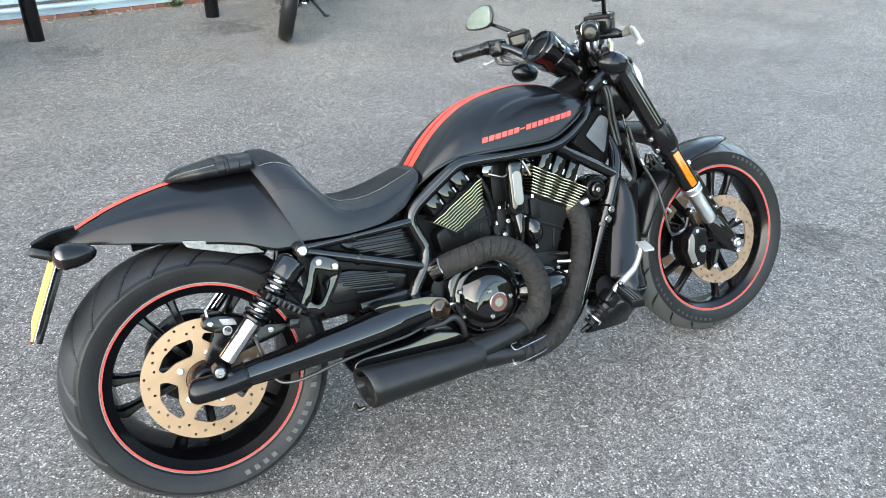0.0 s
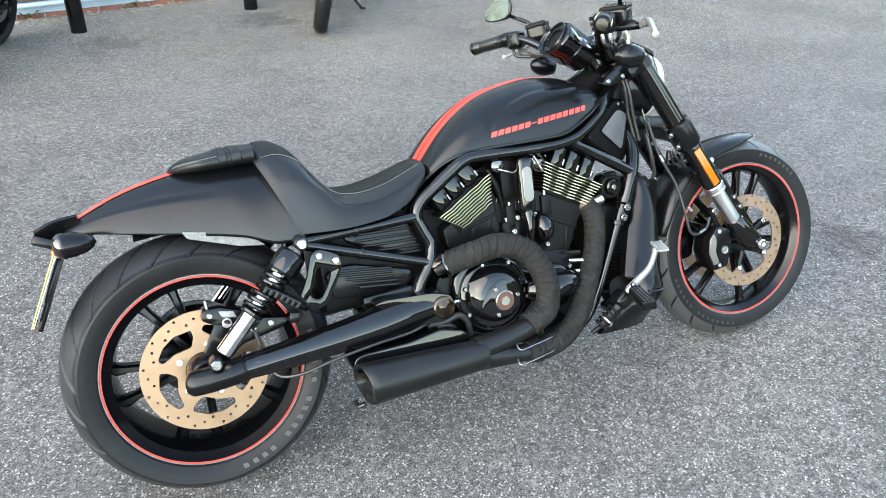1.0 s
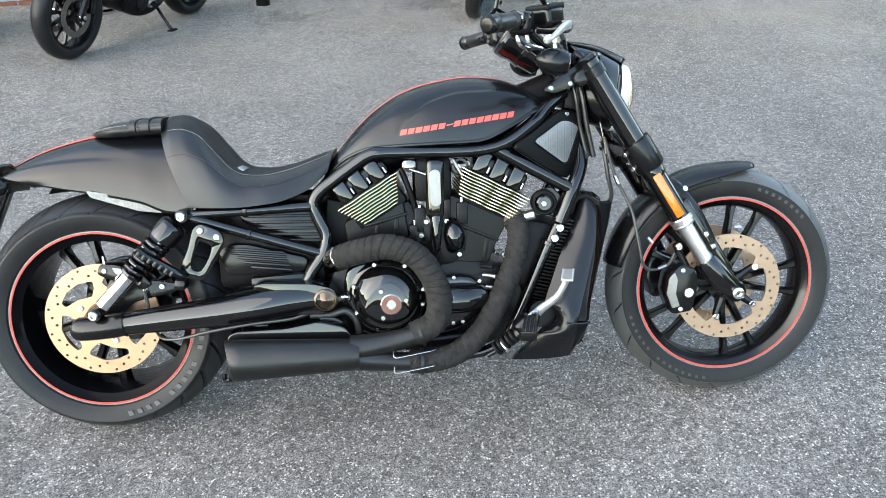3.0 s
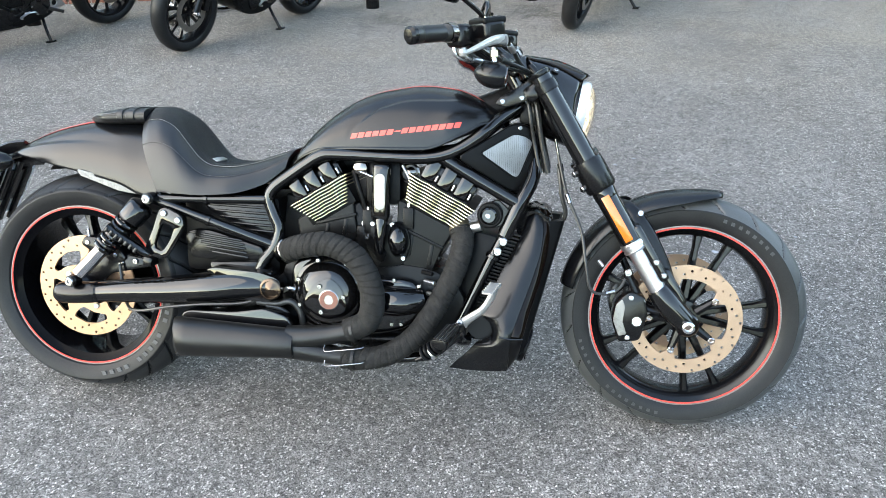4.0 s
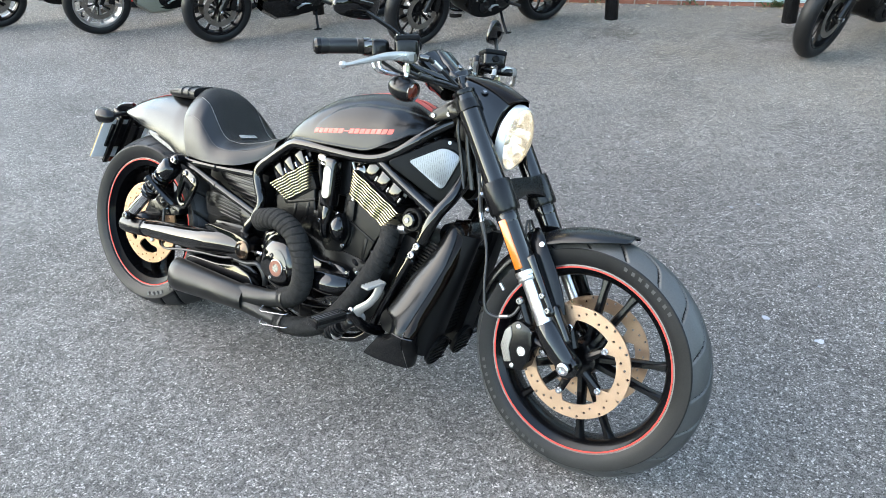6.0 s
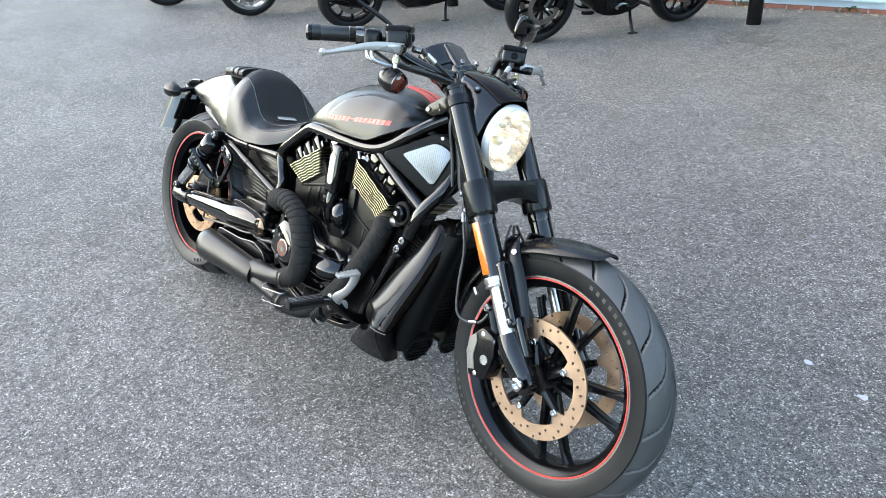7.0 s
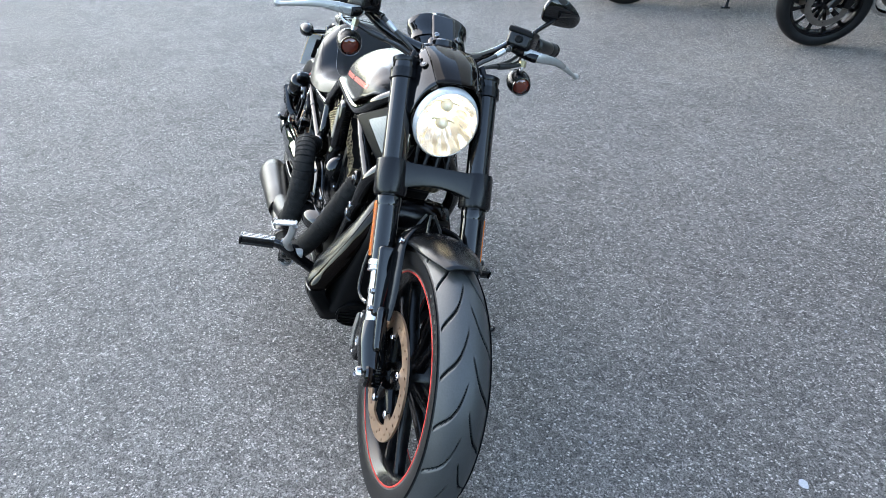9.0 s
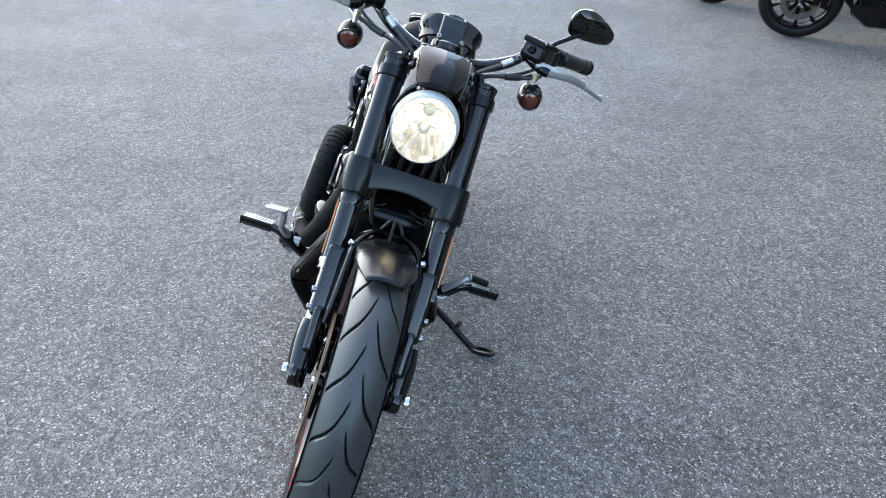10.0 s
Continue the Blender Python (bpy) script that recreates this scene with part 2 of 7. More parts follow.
def asphalt_material():
    m = bpy.data.materials.new("asphalt")
    m.use_nodes = True
    nt = m.node_tree
    b = nt.nodes["Principled BSDF"]
    co = nt.nodes.new("ShaderNodeTexCoord")

    def tex(kind, scale, **kw):
        n = nt.nodes.new(kind)
        n.inputs["Scale"].default_value = scale
        for k, v in kw.items():
            n.inputs[k].default_value = v
        link(nt, co.outputs["Object"], n.inputs["Vector"])
        return n

    def maprange(src, a, c, lo, hi):
        n = nt.nodes.new("ShaderNodeMapRange")
        for i, v in enumerate((a, c, lo, hi)):
            n.inputs[1 + i].default_value = v
        link(nt, src, n.inputs[0])
        return n.outputs[0]

    def math_(op, a, c):
        n = nt.nodes.new("ShaderNodeMath")
        n.operation = op
        for i, v in enumerate((a, c)):
            if isinstance(v, (int, float)):
                n.inputs[i].default_value = v
            else:
                link(nt, v, n.inputs[i])
        return n.outputs[0]

    stones = tex("ShaderNodeTexVoronoi", 170)
    gap = tex("ShaderNodeTexVoronoi", 170)
    gap.feature = "DISTANCE_TO_EDGE"
    stain = tex("ShaderNodeTexNoise", 0.9, Detail=6, Roughness=0.6)
    mid = tex("ShaderNodeTexNoise", 7, Detail=6, Roughness=0.65)
    fine = tex("ShaderNodeTexNoise", 420, Detail=3)
    split = nt.nodes.new("ShaderNodeSeparateXYZ")
    link(nt, co.outputs["Object"], split.inputs[0])
    sep = nt.nodes.new("ShaderNodeSeparateColor")
    link(nt, stones.outputs["Color"], sep.inputs[0])
    tone = maprange(sep.outputs[0], 0, 1, 0.62, 1.38)
    # pale stones, lifted further to stand in for glints of sky
    bright = math_("MULTIPLY", maprange(sep.outputs[1], 0.85, 0.88, 0.0, 1.0), maprange(gap.outputs["Distance"], 0.04, 0.18, 0.0, 1.9))
    # hollows darkened in the colour, as the relief alone shades them too little
    pits = tex("ShaderNodeTexNoise", 210, Detail=2, Roughness=0.5)
    relief_shade = math_("MULTIPLY", maprange(fine.outputs[0], 0.36, 0.62, 0.6, 1.2), maprange(pits.outputs[0], 0.34, 0.56, 0.30, 1.18))
    lvl = math_("MULTIPLY", math_("MULTIPLY", tone, relief_shade), math_("MULTIPLY", maprange(stain.outputs[0], 0.3, 0.7, 0.8, 1.2), maprange(mid.outputs[0], 0.3, 0.7, 0.85, 1.15)))
    # coarser stones and sparse pale chips that still show from afar
    lumps = tex("ShaderNodeTexVoronoi", 75)
    lsep = nt.nodes.new("ShaderNodeSeparateColor")
    link(nt, lumps.outputs["Color"], lsep.inputs[0])
    lvl = math_("MULTIPLY", lvl, math_("MULTIPLY", maprange(lsep.outputs[0], 0, 1, 0.72, 1.28), maprange(tex("ShaderNodeTexNoise", 30, Detail=3, Roughness=0.6).outputs[0], 0.35, 0.65, 0.86, 1.14)))
    chip = math_("MULTIPLY", maprange(lsep.outputs[1], 0.95, 0.97, 0.0, 1.0), maprange(lumps.outputs["Distance"], 0.18, 0.34, 1.0, 0.0))
    bright = math_("ADD", bright, math_("MULTIPLY", chip, 0.9))
    lvl = math_("ADD", math_("MULTIPLY", lvl, 0.186), math_("MULTIPLY", bright, 0.21))
    # damp, oily patches where vehicles have stood
    for (sx, sy, reach), deep in (((2.6, 0.2, 0.22), 0.6), ((1.15, 5.1, 0.35), 0.65), ((-0.1, 4.7, 0.3), 0.75)):
        off = nt.nodes.new("ShaderNodeVectorMath")
        off.operation = "DISTANCE"
        off.inputs[1].default_value = (sx, sy, 0)
        link(nt, co.outputs["Object"], off.inputs[0])
        d = math_("ADD", off.outputs["Value"], maprange(mid.outputs[0], 0.2, 0.8, -reach, reach))
        lvl = math_("MULTIPLY", lvl, maprange(d, reach * 0.25, reach, deep, 1.0))
    col = nt.nodes.new("ShaderNodeVectorMath")
    col.operation = "SCALE"
    # patchy, browner ground tone that grows towards the shopfront
    far_tone = math_("MULTIPLY", maprange(tex("ShaderNodeTexNoise", 1.3, Detail=5, Roughness=0.6).outputs[0], 0.35, 0.65, 0.35, 1.0), maprange(split.outputs[1], 1.6, 4.2, 0.0, 1.0))
    hue = nt.nodes.new("ShaderNodeMix")
    hue.data_type = "RGBA"
    link(nt, far_tone, hue.inputs[0])
    hue.inputs[6].default_value = (1.07, 1.0, 0.955, 1)
    hue.inputs[7].default_value = (1.11, 0.98, 0.84, 1)
    link(nt, hue.outputs[2], col.inputs[0])
    # also brightens the ground there, to offset the tall wall's shade
    lvl = math_("MULTIPLY", lvl, maprange(far_tone, 0.0, 1.0, 1.0, 1.28))
    link(nt, lvl, col.inputs["Scale"])
    link(nt, col.outputs[0], b.inputs["Base Color"])
    b.inputs["Specular IOR Level"].default_value = 0.28
    rough = maprange(sep.outputs[2], 0, 1, 0.55, 0.9)
    link(nt, rough, b.inputs["Roughness"])
    h = math_("ADD", math_("MULTIPLY", relief_shade, 1.0), math_("ADD", math_("MULTIPLY", sep.outputs[0], 0.6), math_("MULTIPLY", fine.outputs[0], 0.4)))
    bp = nt.nodes.new("ShaderNodeBump")
    bp.inputs["Strength"].default_value, bp.inputs["Distance"].default_value = 1.0, 0.0045
    link(nt, h, bp.inputs["Height"])
    link(nt, bp.outputs[0], b.inputs["Normal"])
    return m


ASPHALT = asphalt_material()

# ---- mesh helpers ----
V = Vector


def part(name, bm, material, parent=None, label="", sharp=38, mats=()):
    """Links a bmesh as ONE mesh object under a thing or under a part."""
    me = bpy.data.meshes.new(name)
    bm.to_mesh(me)
    bm.free()
    for mt in (material, *mats):
        me.materials.append(mt)
    me.polygons.foreach_set("use_smooth", [True] * len(me.polygons))
    me.set_sharp_from_angle(angle=radians(sharp))
    ob = new(name, me)
    ob.parent = parent
    if label:
        ob["label"] = label
    return ob


def thing(name, m, label, category, group="", kind=""):
    ob = new(name)
    ob.empty_display_size = 0.1
    ob.matrix_basis = m
    return tagged(ob, label, category, group, kind)


def frame_of(d):
    """A matrix whose z axis points along d."""
    return V(d).normalized().to_track_quat("Z", "Y").to_matrix().to_4x4()


def rings_mesh(rings, cap=True, closed=True, loop=False):
    """Quads between rings of equal length."""
    bm = bmesh.new()
    vs = [[bm.verts.new(p) for p in r] for r in rings]
    n = len(vs[0])
    pairs = list(zip(vs, vs[1:])) + ([(vs[-1], vs[0])] if loop else [])
    for a, b in pairs:
        for i in range(n if closed else n - 1):
            j = (i + 1) % n
            bm.faces.new((a[i], a[j], b[j], b[i]))
    if cap and closed and not loop:
        bm.faces.new(vs[0][::-1])
        bm.faces.new(vs[-1])
    bmesh.ops.recalc_face_normals(bm, faces=bm.faces)
    return bm


def lathe(profile, c=(0, 0, 0), axis=(0, 1, 0), seg=32, closed=False, caps=True):
    """profile: (along, radius) pairs turned round an axis through c. closed: the profile is a closed loop."""
    m = Matrix.Translation(c) @ frame_of(axis)
    rings = []
    for a, r in profile:
        rings.append([m @ V((r * math.cos(2 * math.pi * i / seg), r * math.sin(2 * math.pi * i / seg), a)) for i in range(seg)])
    bm = rings_mesh(rings, cap=caps and not closed, loop=closed)
    return bm


def rod(a, b, r, r2=None, seg=16, round_=0.0):
    """A round bar from a to b."""
    a, b = V(a), V(b)
    n = (b - a).length
    r2 = r if r2 is None else r2
    e = round_ or min(r, r2) * 0.12
    return lathe([(0, max(r - e, 1e-4)), (e, r), (n - e, r2), (n, max(r2 - e, 1e-4))], a, b - a, seg)


def spline(pts, sub=6):
    pts = [V(p) for p in pts]
    if len(pts) < 3:
        return pts
    out = []
    for i in range(len(pts) - 1):
        p0, p1, p2, p3 = pts[max(i - 1, 0)], pts[i], pts[i + 1], pts[min(i + 2, len(pts) - 1)]
        for k in range(sub):
            t = k / sub
            out.append(0.5 * ((2 * p1) + (p2 - p0) * t + (2 * p0 - 5 * p1 + 4 * p2 - p3) * t * t + (3 * p1 - p0 - 3 * p2 + p3) * t ** 3))
    out.append(pts[-1])
    return out


def tube(pts, r, seg=12, sub=6, flat=1.0, radius=None):
    """A pipe along a smooth line; radius: a function of 0..1 along it; flat: height over width."""
    line = spline(pts, sub) if sub else [V(p) for p in pts]
    rings, up = [], None
    for i, p in enumerate(line):
        d = (line[min(i + 1, len(line) - 1)] - line[max(i - 1, 0)]).normalized()
        if up is None:
            up = d.orthogonal().normalized()
        up = (up - d * up.dot(d)).normalized()
        side = d.cross(up)
        rr = r if radius is None else radius(i / (len(line) - 1))
        rings.append([p + (up * math.cos(2 * math.pi * k / seg) + side * math.sin(2 * math.pi * k / seg) * flat) * rr for k in range(seg)])
    return rings_mesh(rings)


def bevel(bm, w, seg=2, ang=30):
    es = [e for e in bm.edges if len(e.link_faces) == 2 and e.calc_face_angle(0) > radians(ang)]
    bmesh.ops.bevel(bm, geom=es, offset=w, segments=seg, profile=0.6, affect="EDGES", clamp_overlap=True)
    return bm


def rbox(c, size, rot=(0, 0, 0), w=0.004, seg=2, m=None):
    bm = bmesh.new()
    bmesh.ops.create_cube(bm, size=1.0)
    bmesh.ops.scale(bm, vec=size, verts=bm.verts)
    if w:
        bevel(bm, w, seg)
    bm.transform(m if m is not None else pose(*c, *rot))
    return bm


def plate(outer, holes=(), y0=0.0, y1=0.01, w=0.0, seg=1, m=None):
    """A plate cut to an outline of (x, z), with holes, between two y."""
    bm = bmesh.new()
    edges = []
    for loop in (outer, *holes):
        vs = [bm.verts.new((x, y0, z)) for x, z in loop]
        edges += [bm.edges.new((vs[i], vs[(i + 1) % len(vs)])) for i in range(len(vs))]
    bmesh.ops.triangle_fill(bm, edges=edges, use_beauty=True)
    bmesh.ops.dissolve_limit(bm, angle_limit=0.01, verts=bm.verts, edges=bm.edges)
    got = bmesh.ops.extrude_face_region(bm, geom=bm.faces[:])
    bmesh.ops.translate(bm, vec=(0, y1 - y0, 0), verts=[g for g in got["geom"] if isinstance(g, bmesh.types.BMVert)])
    bmesh.ops.recalc_face_normals(bm, faces=bm.faces)
    if w:
        bevel(bm, w, seg, 40)
    if m is not None:
        bm.transform(m)
    return bm


def circle2(cx, cz, r, n=12, a0=0.0):
    return [(cx + r * math.cos(a0 + 2 * math.pi * i / n), cz + r * math.sin(a0 + 2 * math.pi * i / n)) for i in range(n)]


def smooth2(pts, sub=4):
    """A closed smooth outline through (x, z) points."""
    n, out = len(pts), []
    P = [V((*p, 0)) for p in pts]
    for i in range(n):
        p0, p1, p2, p3 = P[i - 1], P[i], P[(i + 1) % n], P[(i + 2) % n]
        for k in range(sub):
            t = k / sub
            q = 0.5 * ((2 * p1) + (p2 - p0) * t + (2 * p0 - 5 * p1 + 4 * p2 - p3) * t * t + (3 * p1 - p0 - 3 * p2 + p3) * t ** 3)
            out.append((q.x, q.y))
    return out


def round2(pts, r, n=4):
    """An outline with its corners rounded by about r."""
    out, k = [], len(pts)
    for i in range(k):
        p, a, b = V(pts[i]), V(pts[i - 1]), V(pts[(i + 1) % k])
        da, db = (a - p), (b - p)
        ra, rb = min(r, da.length * 0.45), min(r, db.length * 0.45)
        s, e = p + da.normalized() * ra, p + db.normalized() * rb
        for j in range(n + 1):
            t = j / n
            q = s * (1 - t) ** 2 + p * 2 * t * (1 - t) + e * t * t
            out.append((q.x, q.y))
    return out


def lerp(tab, x):
    """Linear table look-up: tab is ((x, value), ...)."""
    if x <= tab[0][0]:
        return tab[0][1]
    for (x0, v0), (x1, v1) in zip(tab, tab[1:]):
        if x <= x1:
            return v0 + (v1 - v0) * (x - x0) / (x1 - x0)
    return tab[-1][1]


def ease(tab, x):
    """Smooth table look-up through the same kind of table (monotone cubic)."""
    xs = [t[0] for t in tab]
    ys = [t[1] for t in tab]
    n = len(xs)
    x = min(max(x, xs[0]), xs[-1])
    i = max(k for k in range(n - 1) if xs[k] <= x)
    h = xs[i + 1] - xs[i]
    s = [(ys[k + 1] - ys[k]) / (xs[k + 1] - xs[k]) for k in range(n - 1)]

    def slope(k):
        if k == 0:
            return s[0]
        if k == n - 1:
            return s[-1]
        return 0 if s[k - 1] * s[k] <= 0 else 2 * s[k - 1] * s[k] / (s[k - 1] + s[k])

    t = (x - xs[i]) / h
    return ((2 * t ** 3 - 3 * t * t + 1) * ys[i] + (t ** 3 - 2 * t * t + t) * h * slope(i) + (-2 * t ** 3 + 3 * t * t) * ys[i + 1] + (t ** 3 - t * t) * h * slope(i + 1))


def bolt_mesh(p, d=(0, -1, 0), r=0.007, h=0.006):
    """A domed socket-head bolt that stands on p and points along d."""
    return lathe([(-0.004, r), (h * 0.7, r), (h, r * 0.8), (h, r * 0.45), (h * 0.5, r * 0.4), (h * 0.5, 0.0004)], p, d, 12)


def bolts(parent, places, d=(0, -1, 0), r=0.007, h=0.006, material=None):
    for p in places:
        part("bolt", bolt_mesh(p, d, r, h), material or BOLT, parent)


# ---- wheels ----
def tyre_mesh(half, R, bead_r, crown, pitch, grooves, n=640, width=0.0065, depth=0.007):
    """A tyre whose tread is cut by real grooves. crown: how far the shoulder drops; grooves: functions of |s| that give
    the angle by which a groove trails, with the reach (s0, s1) and the start in pitches."""
    prof = []
    for y, r in ((-0.80, bead_r), (-0.90, bead_r + 0.008), (-0.955, bead_r + 0.022), (-0.99, bead_r + 0.035), (-1.0, bead_r + 0.046)):
        prof.append((y * half, r, 9.0))
    k = 84
    for i in range(k + 1):
        s = -1 + 2 * i / k
        prof.append((s * half * 0.985, R - crown * abs(s) ** 2.3, s))
    for y, r in ((1.0, bead_r + 0.046), (0.99, bead_r + 0.035), (0.955, bead_r + 0.022), (0.90, bead_r + 0.008), (0.80, bead_r)):
        prof.append((y * half, r, 9.0))
    th = np.linspace(0, 2 * np.pi, n, endpoint=False)
    step = 2 * np.pi / pitch
    rings, cuts = [], []
    for y, r, s in prof:
        cut = np.zeros(n)
        if abs(s) <= 1:
            for fn, s0, s1, start, side in grooves:
                if side * s < 0 and side != 0:
                    continue
                a = abs(s)
                if s0 <= a <= s1:
                    off = (th - fn(a) - start * step) % step
                    off = np.minimum(off, step - off) * R
                    taper = min(1, (a - s0) / 0.06, (s1 - a) / 0.05 + 0.25)
                    cut = np.maximum(cut, np.clip(1.8 - off / (width * 0.5) * 1.25, 0, 1) * max(taper, 0))
        rr = r - cut * depth
        cuts.append(cut)
        rings.append(np.stack([rr * np.cos(th), np.full(n, y), rr * np.sin(th)], 1))
    pts = np.concatenate(rings)
    m = len(prof)
    i = np.arange(n)
    j = (i + 1) % n
    faces = np.concatenate([np.stack([a * n + i, a * n + j, (a + 1) * n + j, (a + 1) * n + i], 1) for a in range(m - 1)])
    slot = []
    for a in range(m - 1):
        worn = 1 if abs(prof[a][2]) < 0.95 else 0
        slot.append(np.where((cuts[a] + cuts[a][j] + cuts[a + 1] + cuts[a + 1][j]) > 2.7, 2, worn))
    me = bpy.data.meshes.new("tyre")
    me.from_pydata(pts.tolist(), [], faces.tolist())
    me.polygons.foreach_set("material_index", np.concatenate(slot).astype(np.int32))
    bm = bmesh.new()
    bm.from_mesh(me)
    bpy.data.meshes.remove(me)
    return bm


def arc_bars(parent, material, label, r, y, a0, a1, n, h, w, m, skip=()):
    """A row of small bars along an arc on a sidewall, in the place of moulded lettering."""
    for i in range(n):
        if i in skip:
            continue
        a = a0 + (a1 - a0) * (i + 0.5) / n
        bm = bmesh.new()
        quad = []
        for dr, dt in ((-h / 2, -w / 2), (-h / 2, w / 2), (h / 2, w / 2), (h / 2, -w / 2)):
            t = a + dt / r + 0.12 * dr / r
            quad.append(V(((r + dr) * math.cos(t), y, (r + dr) * math.sin(t))))
        lo, hi = [bm.verts.new(q + V((0, 0.004, 0))) for q in quad], [bm.verts.new(q) for q in quad]
        bm.faces.new(hi)
        for k in range(4):
            bm.faces.new((lo[k], lo[(k + 1) % 4], hi[(k + 1) % 4], hi[k]))
        bmesh.ops.recalc_face_normals(bm, faces=bm.faces)
        bm.transform(m)
        part("sidewall_bar", bm, material, parent, label)


def ring(r0, r1, y, t, m, seg=96):
    bm = lathe([(-t, r0), (t, r0), (t, r1), (-t, r1)], (0, y, 0), (0, 1, 0), seg, closed=True)
    bm.transform(m)
    return bm


def rim_barrel(half, rf, inner, m):
    """Rim: two flanges and a deep drop-centre barrel."""
    p = [(-half, rf), (-half - 0.001, rf - 0.012), (-half + 0.004, rf - 0.017), (-half + 0.012, inner + 0.004), (-half * 0.55, inner - 0.001), (0, inner - 0.004), (half * 0.55, inner - 0.001),
         (half - 0.012, inner + 0.004), (half - 0.004, rf - 0.017), (half + 0.001, rf - 0.012), (half, rf), (half - 0.01, rf - 0.002), (half * 0.5, inner + 0.008), (-half * 0.5, inner + 0.008), (-half + 0.01, rf - 0.002)]
    bm = lathe(p, (0, 0, 0), (0, 1, 0), 96, closed=True)
    bm.transform(m)
    return bm


def spoke_mesh(a, r0, r1, y0, y1, w0, w1, d0, d1, m):
    """One straight cast spoke at angle a, tapering from the hub out, with a ridge along it."""
    rings = []
    for k in range(6):
        t = k / 5
        r, y, w, d = r0 + (r1 - r0) * t, y0 + (y1 - y0) * t, w0 + (w1 - w0) * t, d0 + (d1 - d0) * t
        if k == 5:
            w *= 1.7
        sec = [(-w, d * 0.9), (-w * 0.95, -d * 0.55), (-w * 0.5, -d), (w * 0.5, -d), (w * 0.95, -d * 0.55), (w, d * 0.9)]
        rings.append([V((r * math.cos(a) - q * math.sin(a), y + e, r * math.sin(a) + q * math.cos(a))) for q, e in sec])
    bm = rings_mesh(rings)
    bm.transform(m)
    return bm


def wheel_parts(parent, front, m):
    if front:
        half, R, bead, crown, rimh, rf, inner = 0.0595, 0.325, 0.245, 0.038, 0.050, 0.2545, 0.222
        gr = [(lambda a: -0.46 * a - 0.05 * math.sin(a * 5), 0.06, 0.90, 0.0, -1), (lambda a: -0.46 * a - 0.05 * math.sin(a * 5), 0.06, 0.90, 0.5, 1)]
        tm = tyre_mesh(half, R, bead, crown, 19, gr, n=900, width=0.0085)
    else:
        half, R, bead, crown, rimh, rf, inner = 0.122, 0.325, 0.233, 0.042, 0.103, 0.2425, 0.205
        gr = [(lambda a: 0.36 * a ** 1.2, 0.12, 0.985, 0.0, -1), (lambda a: 0.36 * a ** 1.2, 0.12, 0.985, 0.5, 1)]
        tm = tyre_mesh(half, R, bead, crown, 21, gr, n=1200, width=0.0115, depth=0.008)
    wheel = part("front_wheel" if front else "rear_wheel", rim_barrel(rimh, rf, inner, m), RIMBLACK if not front else SATIN, parent, "black cast wheel with a red pinstripe round its rim")
    tm.transform(m)
    part("tyre", tm, RUBBER, wheel, "worn black rubber tyre with curved tread grooves", 30, (WORN_RUBBER if front else TREAD, GROOVE))
    for s in (-1, 1):
        part("pinstripe", ring(rf - 0.0122, rf - 0.0086, s * (rimh + 0.0012), 0.0012, m), REDLINE, wheel, "red pinstripe")
        part("rim_edge", ring(rf - 0.0078, rf - 0.001, s * (rimh + 0.0004), 0.0012, m), SILVERLINE, wheel, "dull silver rim edge")
    # hub and five pairs of spokes
    hub = lathe([(-0.05, 0.03), (-0.048, 0.046), (-0.02, 0.05), (0.02, 0.05), (0.048, 0.046), (0.05, 0.03)], (0, 0, 0), (0, 1, 0), 32)
    hub.transform(m)
    part("hub", hub, SATIN, wheel)
    base = radians(0 if front else 186)
    for k in range(5):
        for s in (-1, 1):
            a = base + k * 2 * math.pi / 5 + s * radians(11 if front else 12)
            if front:
                bm = spoke_mesh(a, 0.038, inner + 0.003, -0.012, -0.012, 0.012, 0.0075, 0.016, 0.011, m)
            else:
                bm = spoke_mesh(a, 0.038, inner + 0.003, 0.0, 0.004, 0.013, 0.0095, 0.020, 0.015, m)
            part("spoke", bm, SATIN, wheel)
    # sidewall marks
    if front:
        arc_bars(wheel, MOULD, "moulded sidewall bar", 0.279, -half - 0.0004, radians(195), radians(262), 15, 0.008, 0.0085, m, (6,))
        arc_bars(wheel, MOULD, "moulded sidewall bar", 0.279, -half - 0.0001, radians(40), radians(75), 8, 0.009, 0.009, m)
    else:
        arc_bars(wheel, LETTER, "pale grey sidewall bar", 0.262, -half - 0.0004, radians(278), radians(372), 17, 0.013, 0.0125, m, (4, 10))
    return wheel


def drilled_ring(r0, r1, rows, n, twist=0.0):
    out = []
    for k in range(n):
        for i, r in enumerate(rows):
            a = 2 * math.pi * (k + i / len(rows)) / n + twist
            out.append(circle2(r * math.cos(a), r * math.sin(a), 0.0036, 8))
    return out


